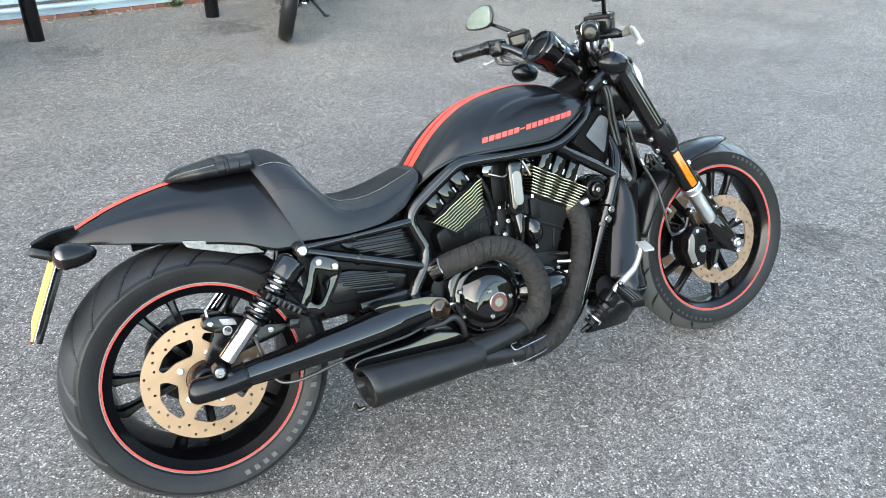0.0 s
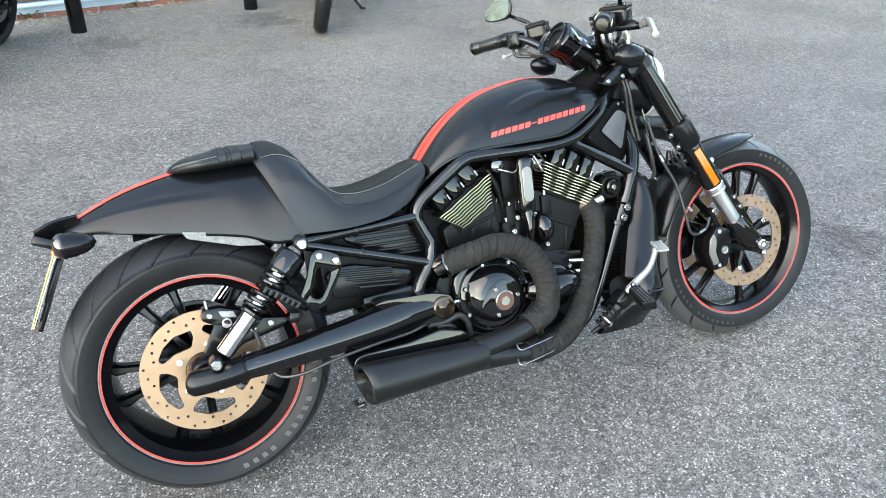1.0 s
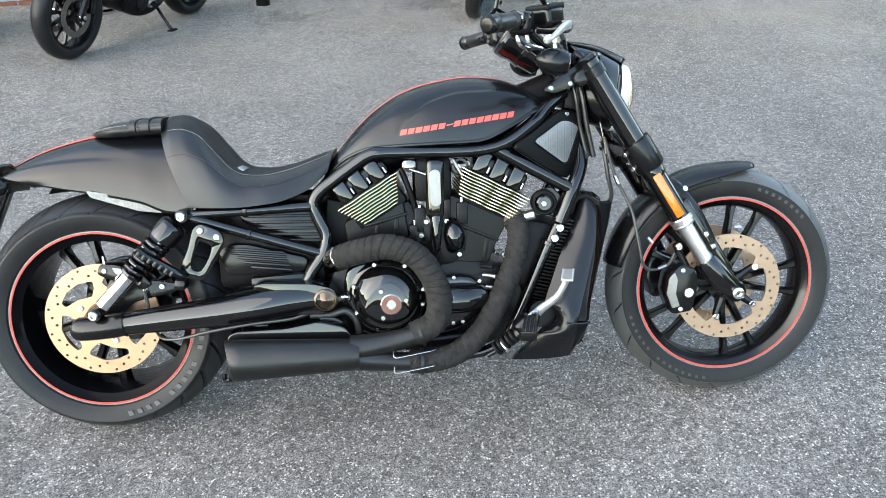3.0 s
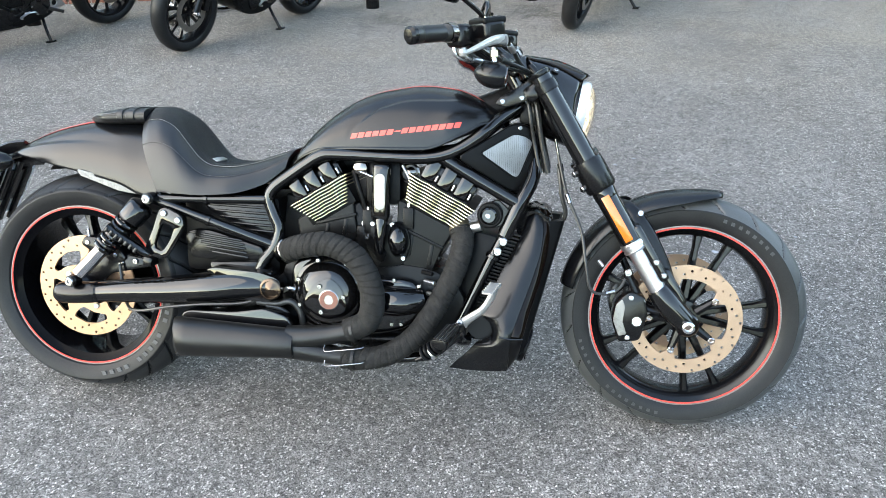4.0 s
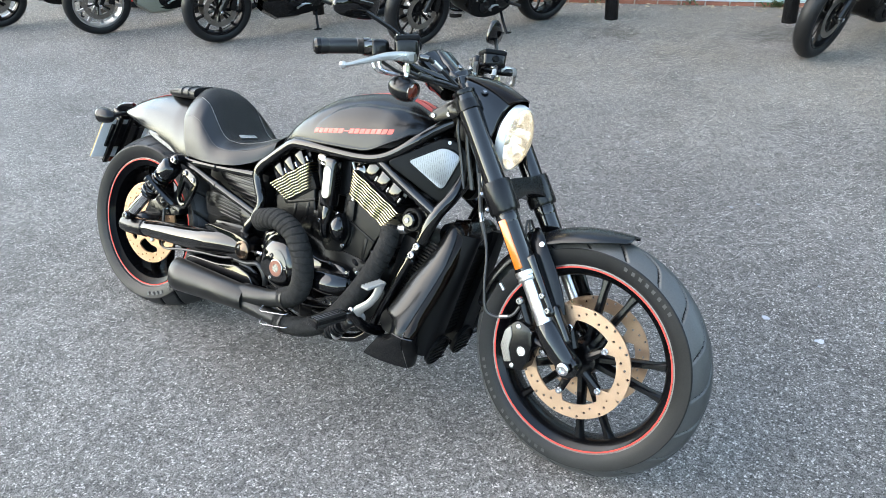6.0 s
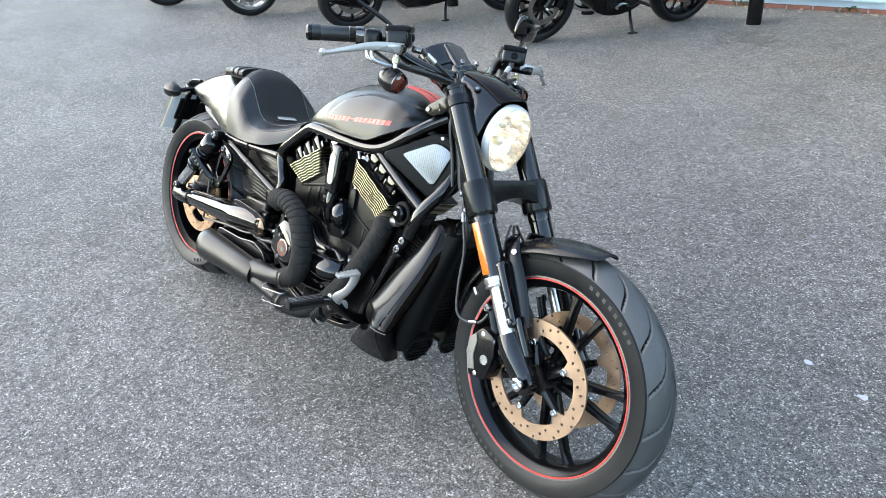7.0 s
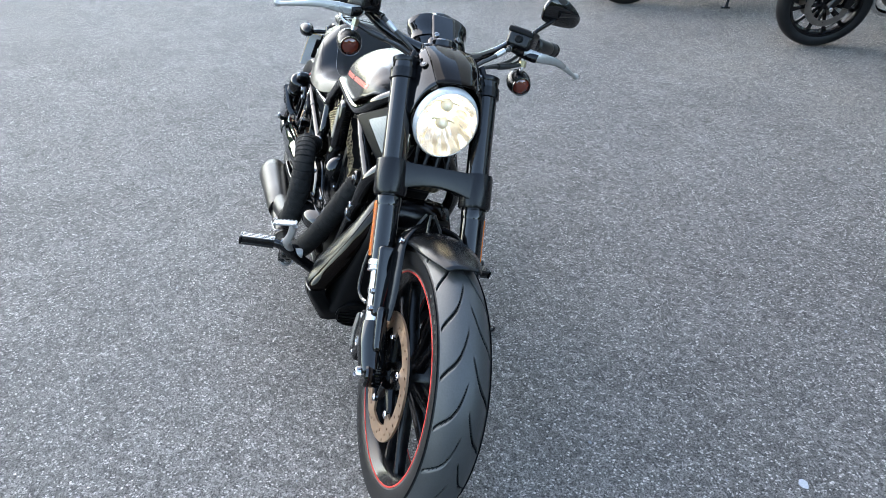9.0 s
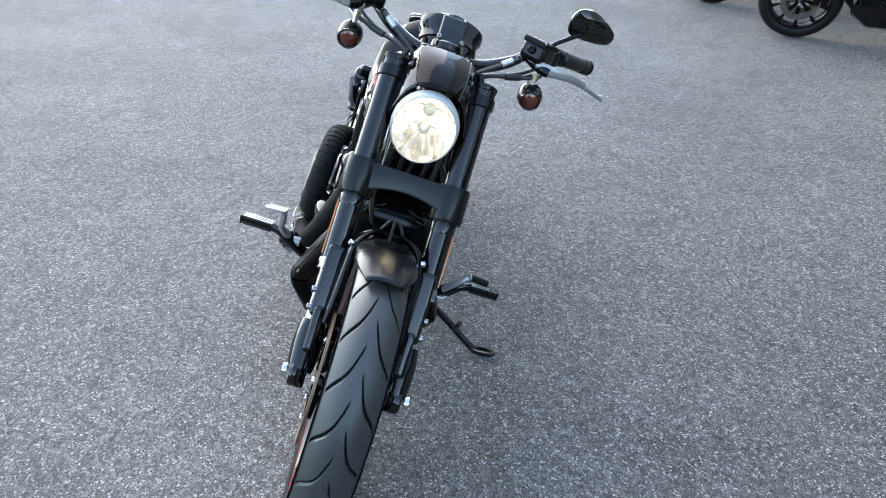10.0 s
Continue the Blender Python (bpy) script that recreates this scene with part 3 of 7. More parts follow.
def rear_disc(parent, m):
    y = -0.094
    holes = drilled_ring(0.107, 0.15, (0.141, 0.131, 0.121), 13)
    for k in range(5):
        w = []
        for r, da in ((0.066, 9), (0.088, -1), (0.106, -1), (0.1135, 20), (0.1145, 38), (0.113, 55), (0.099, 58), (0.082, 38)):
            a = radians(172 + 72 * k + da)
            w.append((r * math.cos(a), r * math.sin(a)))
        holes.append(round2(w, 0.006))
    bm = plate(circle2(0, 0, 0.1495, 96), [circle2(0, 0, 0.047, 32)] + holes, y - 0.003, y + 0.003, m=m)
    d = part("brake_disc", bm, GOLD, parent, "drilled gold brake disc")
    for k in range(5):
        a = radians(149) + 2 * math.pi * k / 5
        p = m @ V((0.064 * math.cos(a), y - 0.004, 0.064 * math.sin(a)))
        part("bolt", bolt_mesh(p, m.to_3x3() @ V((0, -1, 0)), 0.008, 0.005), STEEL, d)
    return d


def front_disc(parent, m, y):
    holes = drilled_ring(0.115, 0.15, (0.143, 0.133, 0.124), 14)
    inner = []
    for i in range(100):
        a = 2 * math.pi * i / 100
        lobe = max(0, math.cos(5 * (a - radians(36))) - 0.74) / 0.26
        inner.append(((0.1115 - 0.030 * lobe ** 0.7) * math.cos(a), (0.1115 - 0.030 * lobe ** 0.7) * math.sin(a)))
    bm = plate(circle2(0, 0, 0.149, 96), [inner] + holes, y - 0.0027, y + 0.0027, m=m)
    d = part("brake_disc", bm, DISC2, parent, "drilled brake disc worn to a pale gold")
    s = -1 if y < 0 else 1
    for k in range(5):
        a = radians(36) + 2 * math.pi * k / 5
        p = m @ V((0.091 * math.cos(a), y + s * 0.003, 0.091 * math.sin(a)))
        part("bolt", bolt_mesh(p, m.to_3x3() @ V((0, s, 0)), 0.0095, 0.006), CHROME, d)
        arm = rod(m @ V((0.035 * math.cos(a), y - s * 0.008, 0.035 * math.sin(a))), m @ V((0.09 * math.cos(a), y - s * 0.006, 0.09 * math.sin(a))), 0.013, 0.009, 8)
        part("carrier_arm", arm, SATIN, d)
    return d


# ---- the motorcycle: x forward from the rear axle, y to its left, z up, leaning on its stand ----
moto = thing("motorcycle", pose(-0.0025, -0.1095, 0.0105, -19.17, 0.12, 0.23), "black power-cruiser motorcycle with red stripes leaning on its side stand", "motorcycle")
AX_R, AX_F = V((0, 0, 0.325)), V((1.697, -0.012, 0.325))
FA = radians(31.8)
FDIR = V((math.sin(FA), 0, -math.cos(FA)))
HEAD = V((1.24, -0.012, 0.95))


def steer(deg):
    return Matrix.Translation(HEAD) @ Matrix.Rotation(radians(deg), 4, -FDIR) @ Matrix.Translation(-HEAD)


FX = steer(-1.5)
FY = -0.012


def steered(bm):
    bm.transform(FX)
    return bm


rear_m = Matrix.Translation(AX_R)
front_m = FX @ Matrix.Translation(AX_F)
rear_wheel = wheel_parts(moto, False, rear_m)
front_wheel = wheel_parts(moto, True, front_m)
rear_disc(rear_wheel, rear_m)
front_disc(front_wheel, front_m, -0.069)
front_disc(front_wheel, front_m, 0.069)

# -- tank cover --
TZ = ((0.60, 0.69), (0.637, 0.738), (0.692, 0.800), (0.749, 0.848), (0.812, 0.884), (0.875, 0.904), (0.984, 0.919), (1.062, 0.912), (1.124, 0.890), (1.187, 0.852), (1.225, 0.812))
TB = ((0.60, 0.665), (0.627, 0.696), (0.670, 0.728), (0.729, 0.748), (0.816, 0.753), (0.994, 0.757), (1.101, 0.800), (1.155, 0.826), (1.225, 0.806))
TW = ((0.60, 0.075), (0.65, 0.108), (0.75, 0.137), (0.90, 0.154), (1.05, 0.156), (1.12, 0.142), (1.18, 0.105), (1.225, 0.045))


TC = ((0.60, -0.2), (0.77, -0.1), (0.80, 0.22), (0.816, 0.39), (0.845, 0.54), (0.879, 0.66), (0.955, 0.735), (1.05, 0.745), (1.10, 0.775), (1.143, 0.82), (1.185, 0.99), (1.225, 1.2))


def shoulder(x, u):
    """The upper shell stands a little inside the flank panel, above a crease that sweeps along the tank."""
    f = min(max((u - ease(TC, x)) / 0.045, 0), 1)
    return 1 - 0.065 * f * f * (3 - 2 * f) * min(max((x - 0.79) / 0.10, 0), 1)


def tank_point(x, a, grow=0.0):
    w, zb, zt = ease(TW, x) + grow, ease(TB, x), ease(TZ, x) + grow
    c, s = math.cos(a), max(math.sin(a), 0)
    u = s ** (2 / 2.5)
    k = shoulder(x, u)
    return V((x, -math.copysign(abs(c) ** (2 / 2.3), c) * w * k, zb + (zt - zb) * u))


def tank_side(x, z, grow=0.0006):
    u = min(max((z - ease(TB, x)) / (ease(TZ, x) - ease(TB, x)), 0), 1)
    k = shoulder(x, u)
    return V((x, -(ease(TW, x) + grow) * k * max(1 - u ** 2.5, 0) ** (1 / 2.3), z))


def tank_top(x, y, grow=0.0006):
    w, zb, zt = ease(TW, x) * 0.935, ease(TB, x), ease(TZ, x)
    u = max(1 - min(abs(y) / w, 1) ** 2.3, 0) ** (1 / 2.5)
    return V((x, y, zb + (zt - zb) * u + grow))


rows = [[tank_point(0.60 + 0.625 * i / 120, math.pi * k / 144) for k in range(145)] for i in range(121)]
tank = part("tank_cover", rings_mesh(rows, closed=False), DENIM, moto, "satin black tank cover with a red double stripe", 60)
for s in (0, 1):
    part("tank_lip", tube([tank_point(0.61 + 0.60 * i / 40, math.pi * s, 0.0015) for i in range(41)], 0.0045, 8, 0), DENIM, tank)
under = part("tank_base", rings_mesh([[V((x, y, ease(TB, x) + 0.004)) for y in np.linspace(-1, 1, 7) * (ease(TW, x) - 0.004)] for x in np.linspace(0.605, 1.22, 30)], closed=False), PLASTIC, tank)


def strip(fn, x0, x1, y0, y1, n=50, k=6):
    return rings_mesh([[fn(x0 + (x1 - x0) * i / n, y0 + (y1 - y0) * j / k) for j in range(k + 1)] for i in range(n + 1)], closed=False)


for y0, y1 in ((-0.037, -0.005), (0.000, 0.032)):
    part("stripe", strip(tank_top, 0.606, 1.165, y0, y1), RED, tank, "red painted stripe")


def badge_bars():
    """Slanted red blocks along the tank's flank in the place of the maker's name."""
    x0, x1, n = 0.800, 1.091, 15
    for i in range(n):
        bm = bmesh.new()
        a, b = x0 + (x1 - x0) * (i + 0.06) / n, x0 + (x1 - x0) * (i + 0.88) / n
        z0 = 0.7755 + (a - 0.8) * 0.128
        lo, hi = (0.007, 0.0105) if i == 6 else (0.0015, 0.0155)
        grid = [[tank_side(a + (b - a) * p / 3 + 0.0045 * q / 2, z0 + lo + (hi - lo) * q / 2 + (b - a) * p / 3 * 0.128) for p in range(4)] for q in range(3)]
        vs = [[bm.verts.new(v) for v in r] for r in grid]
        for q in range(2):
            for p in range(3):
                bm.faces.new((vs[q][p], vs[q][p + 1], vs[q + 1][p + 1], vs[q + 1][p]))
        bmesh.ops.recalc_face_normals(bm, faces=bm.faces)
        part("badge_block", bm, RED, tank, "red slanted badge block")


badge_bars()
# -- tail --
LZ = ((-0.24, 0.708), (-0.20, 0.733), (-0.13, 0.764), (-0.06, 0.785), (0.02, 0.800), (0.12, 0.806), (0.27, 0.80))
LB = ((-0.24, 0.700), (-0.20, 0.694), (-0.004, 0.660), (0.12, 0.633), (0.20, 0.604), (0.27, 0.604))
LW = ((-0.24, 0.045), (-0.20, 0.062), (-0.10, 0.088), (0.0, 0.108), (0.10, 0.130), (0.20, 0.155), (0.27, 0.168))


def tail_point(x, a, grow=0.0):
    w, zb, zt = ease(LW, x) + grow, ease(LB, x), ease(LZ, x) + grow
    c, s = math.cos(a), max(math.sin(a), 0)
    u = s ** (2 / 1.9)
    f = min(max((u - 0.57) / 0.06, 0), 1)
    dent = 1 - 0.085 * f * f * (3 - 2 * f) * min(max((0.12 - x) / 0.17, 0), 1) * min(max((x + 0.24) / 0.08, 0), 1)
    return V((x + (1 - u) * 0.028 * min(max((x + 0.05) / 0.25, 0), 1), -math.copysign(abs(c) ** (2 / 2.0), c) * w * dent, zb + (zt - zb) * u))


def tail_top(x, y, grow=0.0008):
    w, zb, zt = ease(LW, x), ease(LB, x), ease(LZ, x)
    u = max(1 - min(abs(y) / w, 1) ** 2.0, 0) ** (1 / 1.9)
    return V((x, y, zb + (zt - zb) * u + grow))


rows = [[tail_point(-0.24 + 0.49 * i / 98, math.pi * k / 64) for k in range(65)] for i in range(99)]
tail = part("tail_fender", rings_mesh(rows, closed=False), DENIM, moto, "satin black tail fender with a red stripe", 60)
solid = tail.modifiers.new("thickness", "SOLIDIFY")
solid.thickness, solid.offset = 0.004, -1
for y0, y1 in ((-0.027, -0.004), (0.0, 0.023)):
    part("stripe", strip(tail_top, -0.225, 0.03, y0, y1, 24), RED, tail, "red painted stripe")
LINER = pbr("galvanised_liner", (0.16, 0.16, 0.155), 0.5, metal=0.4, vary=0.4, vscale=40)
# inner edge plate under the tail, a tail lamp strip and the tip
part("fender_liner", plate(round2([(0.005, 0.668), (0.15, 0.642), (0.175, 0.615), (0.19, 0.603), (0.13, 0.611), (0.015, 0.650)], 0.006), (), -0.118, -0.114, 0.001), LINER, tail, "dull grey liner edge")
part("tail_lamp", strip(tail_top, -0.232, -0.15, -0.03, 0.03, 10), SMOKE, tail, "smoked red tail lamp")
# -- pillion pad and strap --
def pad_point(x, a, grow=0.0):
    """A flat wedge of padding that rises from its rounded tail towards the seat."""
    t = (x - 0.004) / 0.196
    w = 0.088 * min(1, 0.10 + (t / 0.30) ** 0.5 * 0.82) + 0.004 * t + grow
    zt = ease(((0.004, 0.804), (0.02, 0.817), (0.05, 0.827), (0.12, 0.837), (0.20, 0.842)), x) + grow
    zb = ease(((0.004, 0.796), (0.05, 0.793), (0.20, 0.796)), x)
    c, q = math.cos(a), math.sin(a)
    return V((x, math.copysign(abs(c) ** 0.55, c) * w, (zt + zb) / 2 + math.copysign(abs(q) ** 0.7, q) * (zt - zb) / 2))


pillion = part("pillion_pad", rings_mesh([[pad_point(0.004 + 0.196 * i / 32, 2 * math.pi * k / 32) for k in range(32)] for i in range(33)]), LEATHER, moto, "black leather pillion pad held by a strap")
for x0, x1 in ((0.118, 0.138), (0.146, 0.172)):
    bm = rings_mesh([[pad_point(x, math.pi * (-0.12 + 1.24 * k / 40), g) for k in range(41)] for x, g in ((x0, 0.0005), (x0 + 0.002, 0.0035), (x1 - 0.002, 0.0035), (x1, 0.0005))], closed=False)
    part("strap", bm, LEATHER, pillion, "black leather strap")
part("piping", tube([pad_point(0.006 + 0.19 * i / 30, math.pi * 0.03, 0.0008) for i in range(31)], 0.0016, 6, 0), LEATHER, pillion)
part("piping", tube([pad_point(0.006 + 0.19 * i / 30, math.pi * 0.97, 0.0008) for i in range(31)], 0.0016, 6, 0), LEATHER, pillion)
for q in (0.12, 0.88):
    part("stitching", tube([pad_point(0.014 + 0.10 * i / 24, math.pi * q, 0.0006) for i in range(25)], 0.00055, 5, 0), THREAD, pillion, "pale stitching")

# -- seat: u runs from its back to its nose, a from the right edge over to the left --
SX = ((0, 0.186), (0.15, 0.235), (0.3, 0.300), (0.45, 0.365), (0.6, 0.435), (0.8, 0.53), (1.0, 0.628))
SZ = ((0, 0.828), (0.06, 0.842), (0.15, 0.845), (0.25, 0.828), (0.36, 0.768), (0.45, 0.718), (0.52, 0.701), (0.62, 0.697), (0.75, 0.706), (0.9, 0.727), (1.0, 0.742))
SBX = ((0, 0.268), (0.5, 0.42), (1.0, 0.612))
SBZ = ((0, 0.620), (0.4, 0.616), (0.65, 0.622), (0.85, 0.645), (1.0, 0.690))
SW = ((0, 0.165), (0.3, 0.172), (0.6, 0.165), (0.85, 0.135), (1.0, 0.112))
STW = ((0, 0.60), (0.15, 0.64), (0.4, 0.70), (0.6, 0.74), (0.85, 0.80), (1.0, 0.86))


def seat_point(u, a, grow=0.0):
    c, s = math.cos(a), max(math.sin(a), 0)
    f = s ** 0.62
    x = ease(SBX, u) + (ease(SX, u) - ease(SBX, u)) * f
    z = ease(SBZ, u) + (ease(SZ, u) + grow - ease(SBZ, u)) * f
    w = ease(SW, u) * (1 - (1 - ease(STW, u)) * f ** 2) + grow
    dish = 0.018 * math.exp(-((u - 0.55) / 0.22) ** 2) * (1 - min(abs(c) / 0.45, 1) ** 2) * 0.8
    return V((x, -math.copysign(min(abs(c) / 0.92, 1) ** 0.72, c) * w, z - dish))


rows = [[seat_point(i / 54, math.pi * k / 44) for k in range(45)] for i in range(55)]
seat_bm = rings_mesh(rows, closed=False)
seat = part("seat", seat_bm, LEATHER, moto, "deep black leather solo seat with a bucket back")
cap = [rows[0], [p + (V((0.24, 0, 0.72)) - p) * 0.35 for p in rows[0]]]
part("seat_back", rings_mesh(cap, closed=False), LEATHER, seat)
part("seat_nose", rings_mesh([rows[-1], [p + (V((0.60, 0, 0.70)) - p) * 0.4 for p in rows[-1]]], closed=False), LEATHER, seat)
part("seat_pan", rings_mesh([[V((ease(SBX, i / 20), y, ease(SBZ, i / 20) + 0.003)) for y in np.linspace(-1, 1, 9) * (ease(SW, i / 20) - 0.003)] for i in range(21)], closed=False), PLASTIC, seat)
inset = [[seat_point(0.06 + 0.90 * i / 40, math.pi * (0.5 + (k / 20 - 0.5) * (0.44 - 0.05 * (i / 40))), 0.0012) for k in range(21)] for i in range(41)]
part("seat_insert", rings_mesh(inset, closed=False), SUEDE, seat, "grained black centre panel")
for s in (-1, 1):
    part("stitching", tube([seat_point(0.05 + 0.92 * i / 30, math.pi * (0.5 + s * (0.222 - 0.025 * i / 30)), 0.0014) for i in range(31)], 0.00055, 5, 0), THREAD, seat, "pale stitching")
    part("seam", tube([seat_point(0.0 + 1.0 * i / 30, math.pi * (0.5 + s * (0.36 - 0.0 * i)), 0.0006) for i in range(31)], 0.0007, 5, 0), CABLE, seat)

BP = seat_point(0.475, math.pi * 0.5, 0.002)
BADGE = Matrix.Translation(BP) @ Matrix.Rotation(radians(22), 4, "Y")
part("seat_badge", rbox((0, 0, 0), (0.020, 0.074, 0.005), w=0.002, m=BADGE), ALUCAST, seat, "small bright metal seat badge")

# -- frame --
RAIL = [(1.235, -0.075, 0.870), (1.190, -0.100, 0.838), (1.153, -0.125, 0.805), (1.101, -0.135, 0.767), (1.050, -0.140, 0.743), (0.985, -0.142, 0.733), (0.900, -0.142, 0.733), (0.760, -0.140, 0.735), (0.718, -0.138, 0.729), (0.680, -0.136, 0.706), (0.625, -0.133, 0.668),
        (0.588, -0.132, 0.640), (0.572, -0.132, 0.610), (0.584, -0.133, 0.569), (0.600, -0.135, 0.532), (0.597, -0.137, 0.502), (0.581, -0.140, 0.468), (0.560, -0.142, 0.440), (0.543, -0.142, 0.405)]
for s in (1, -1):
    q = [(x, y * s, z) for x, y, z in RAIL]
    rail = part("frame_rail", tube(q, 0.0165, 16, 5), GLOSS, moto, "glossy black frame tube")
    part("frame_tube", tube([(0.258, -0.158 * s, 0.601), (0.40, -0.15 * s, 0.604), (0.565, -0.138 * s, 0.607)], 0.0125, 14, 3), GLOSS, rail)
    part("frame_tube", tube([(0.262, -0.158 * s, 0.596), (0.42, -0.15 * s, 0.541), (0.588, -0.14 * s, 0.483)], 0.0135, 14, 3), GLOSS, rail)
    for p, d in (((0.403, -0.15 * s, 0.604), (1, 0, 0)), ((0.408, -0.15 * s, 0.545), (0.94, 0, -0.33))):
        part("collar", rod(V(p) - V(d) * 0.006, V(p) + V(d) * 0.006, 0.0165), GLOSS, rail)
    part("frame_tube", tube([(1.040, -0.132 * s, 0.737), (1.14, -0.13 * s, 0.679), (1.243, -0.122 * s, 0.622)], 0.0165, 14, 3), GLOSS, rail)
    part("down_tube", tube([(1.262, -0.035 * s, 0.80), (1.280, -0.050 * s, 0.74), (1.277, -0.090 * s, 0.680), (1.245, -0.122 * s, 0.615), (1.212, -0.124 * s, 0.535)], 0.019, 16, 5), GLOSS, rail)
    part("down_tube", tube([(1.208, -0.124 * s, 0.528), (1.172, -0.126 * s, 0.455), (1.105, -0.126 * s, 0.303), (1.07, -0.12 * s, 0.23)], 0.0145, 16, 4), GLOSS, rail)
    for x, z in ((1.216, 0.545), (1.184, 0.478)):
        part("collar", rod((x + 0.003, -0.121 * s, z + 0.006), (x - 0.003, -0.121 * s, z - 0.006), 0.021), GLOSS, rail)
    bolts(rail, [(1.210, -0.139 * s, 0.522), (1.196, -0.139 * s, 0.495)], (0, -s, 0), 0.0115, 0.008)
    # lower cradle
    part("cradle_tube", tube([(1.07, -0.12 * s, 0.23), (1.0, -0.12 * s, 0.185), (0.8, -0.12 * s, 0.175), (0.62, -0.12 * s, 0.24), (0.56, -0.13 * s, 0.36)], 0.0135, 12, 4), GLOSS, rail)
part("steering_head", rod((1.19, FY, 1.0), (1.30, FY, 0.80), 0.036, seg=24), GLOSS, moto)
part("backbone", tube([(1.24, 0, 0.89), (1.0, 0, 0.80), (0.7, 0, 0.68), (0.62, 0, 0.56)], 0.045, 14, 4), PLASTIC, moto)
# -- side screen panels either side of the steering head --
for s in (1, -1):
    # the panel's front edge leans in towards the steering head
    TM = Matrix(((1, 0, 0, 0), (0.45 * s, 1, 0, -0.45 * 1.144 * s), (0, 0, 1, 0), (0, 0, 0, 1)))
    o = round2([(1.082, 0.737), (1.222, 0.828), (1.264, 0.822), (1.303, 0.778), (1.278, 0.678), (1.246, 0.646), (1.222, 0.650)], 0.022, 5)
    panel = part("screen_panel", plate(o, (), -0.134 * s, -0.085 * s, 0.010, 3, m=TM), PLASTIC, moto, "black side panel with a silver mesh screen")
    o = round2([(1.142, 0.750), (1.225, 0.800), (1.252, 0.796), (1.277, 0.780), (1.243, 0.690), (1.231, 0.686)], 0.012, 5)
    part("mesh_screen", plate(o, (), -0.1375 * s, -0.133 * s, 0.0015, m=TM), SCREEN, panel, "silver perforated screen")
    rimt = tube([(x, -0.1365 * s, z) for x, z in o] + [(o[0][0], -0.1365 * s, o[0][1])], 0.0022, 6, 0)
    rimt.transform(TM)
    part("screen_rim", rimt, PLASTIC, panel)
    bolts(panel, [TM @ V((1.240, -0.132 * s, 0.815))], (0.4, -s, 0), 0.006, 0.004)
# -- ribbed side covers behind the engine --
for s in (1, -1):
    def ribbed(name, outline, y, z0, slope, n, gap, x0, x1):
        cover = part(name, plate(round2(outline, 0.012), (), (y - 0.0) * s, (y + 0.06) * s, 0.006, 2), SATIN, moto, "ribbed satin black side cover")
        for i in range(n):
            zc = z0 - i * gap
            part("rib", rbox((0, 0, 0), (x1 - x0 - 0.012 * i, 0.008, 0.0075), w=0.003, m=Matrix.Translation(((x0 + x1) / 2 + 0.010 * i, (y - 0.002) * s, zc)) @ Matrix.Rotation(radians(slope), 4, "Y")), SATIN, cover)
    ribbed("side_cover", [(0.375, 0.590), (0.558, 0.592), (0.580, 0.560), (0.586, 0.500), (0.560, 0.492), (0.39, 0.565)], -0.112, 0.582, 2, 5, 0.0165, 0.392, 0.572)
    ribbed("side_cover", [(0.318, 0.496), (0.345, 0.513), (0.395, 0.512), (0.545, 0.470), (0.548, 0.448), (0.528, 0.430), (0.42, 0.440), (0.395, 0.428), (0.335, 0.432)], -0.120, 0.496, 7, 5, 0.0125, 0.335, 0.49)
    part("under_cover", rbox((0.47, -0.115 * s, 0.415), (0.14, 0.05, 0.03), (0, -3, 0), 0.008), SATIN, moto)
part("battery_box", rbox((0.45, 0, 0.50), (0.28, 0.20, 0.22), (0, 0, 0), 0.02), PLASTIC, moto)
# added dark block, no known part: stops the ground showing through
part("lower_gap_filler", rbox((0.53, 0, 0.315), (0.22, 0.20, 0.13), (0, 0, 0), 0.03, 3), CRINKLE, moto, "black block added to fill the gap behind the engine")
liner = spline([(0.33, 0, 0.45), (0.30, 0, 0.58), (0.18, 0, 0.668), (0.02, 0, 0.680), (-0.10, 0, 0.672)], 6)
part("inner_fender", rings_mesh([[p + V((0, -0.085, -0.012)), p + V((0, -0.06, 0.002)), p + V((0, 0.06, 0.002)), p + V((0, 0.085, -0.012)), p + V((0, 0.05, -0.006)), p + V((0, -0.05, -0.006))] for p in liner]), PLASTIC, moto)

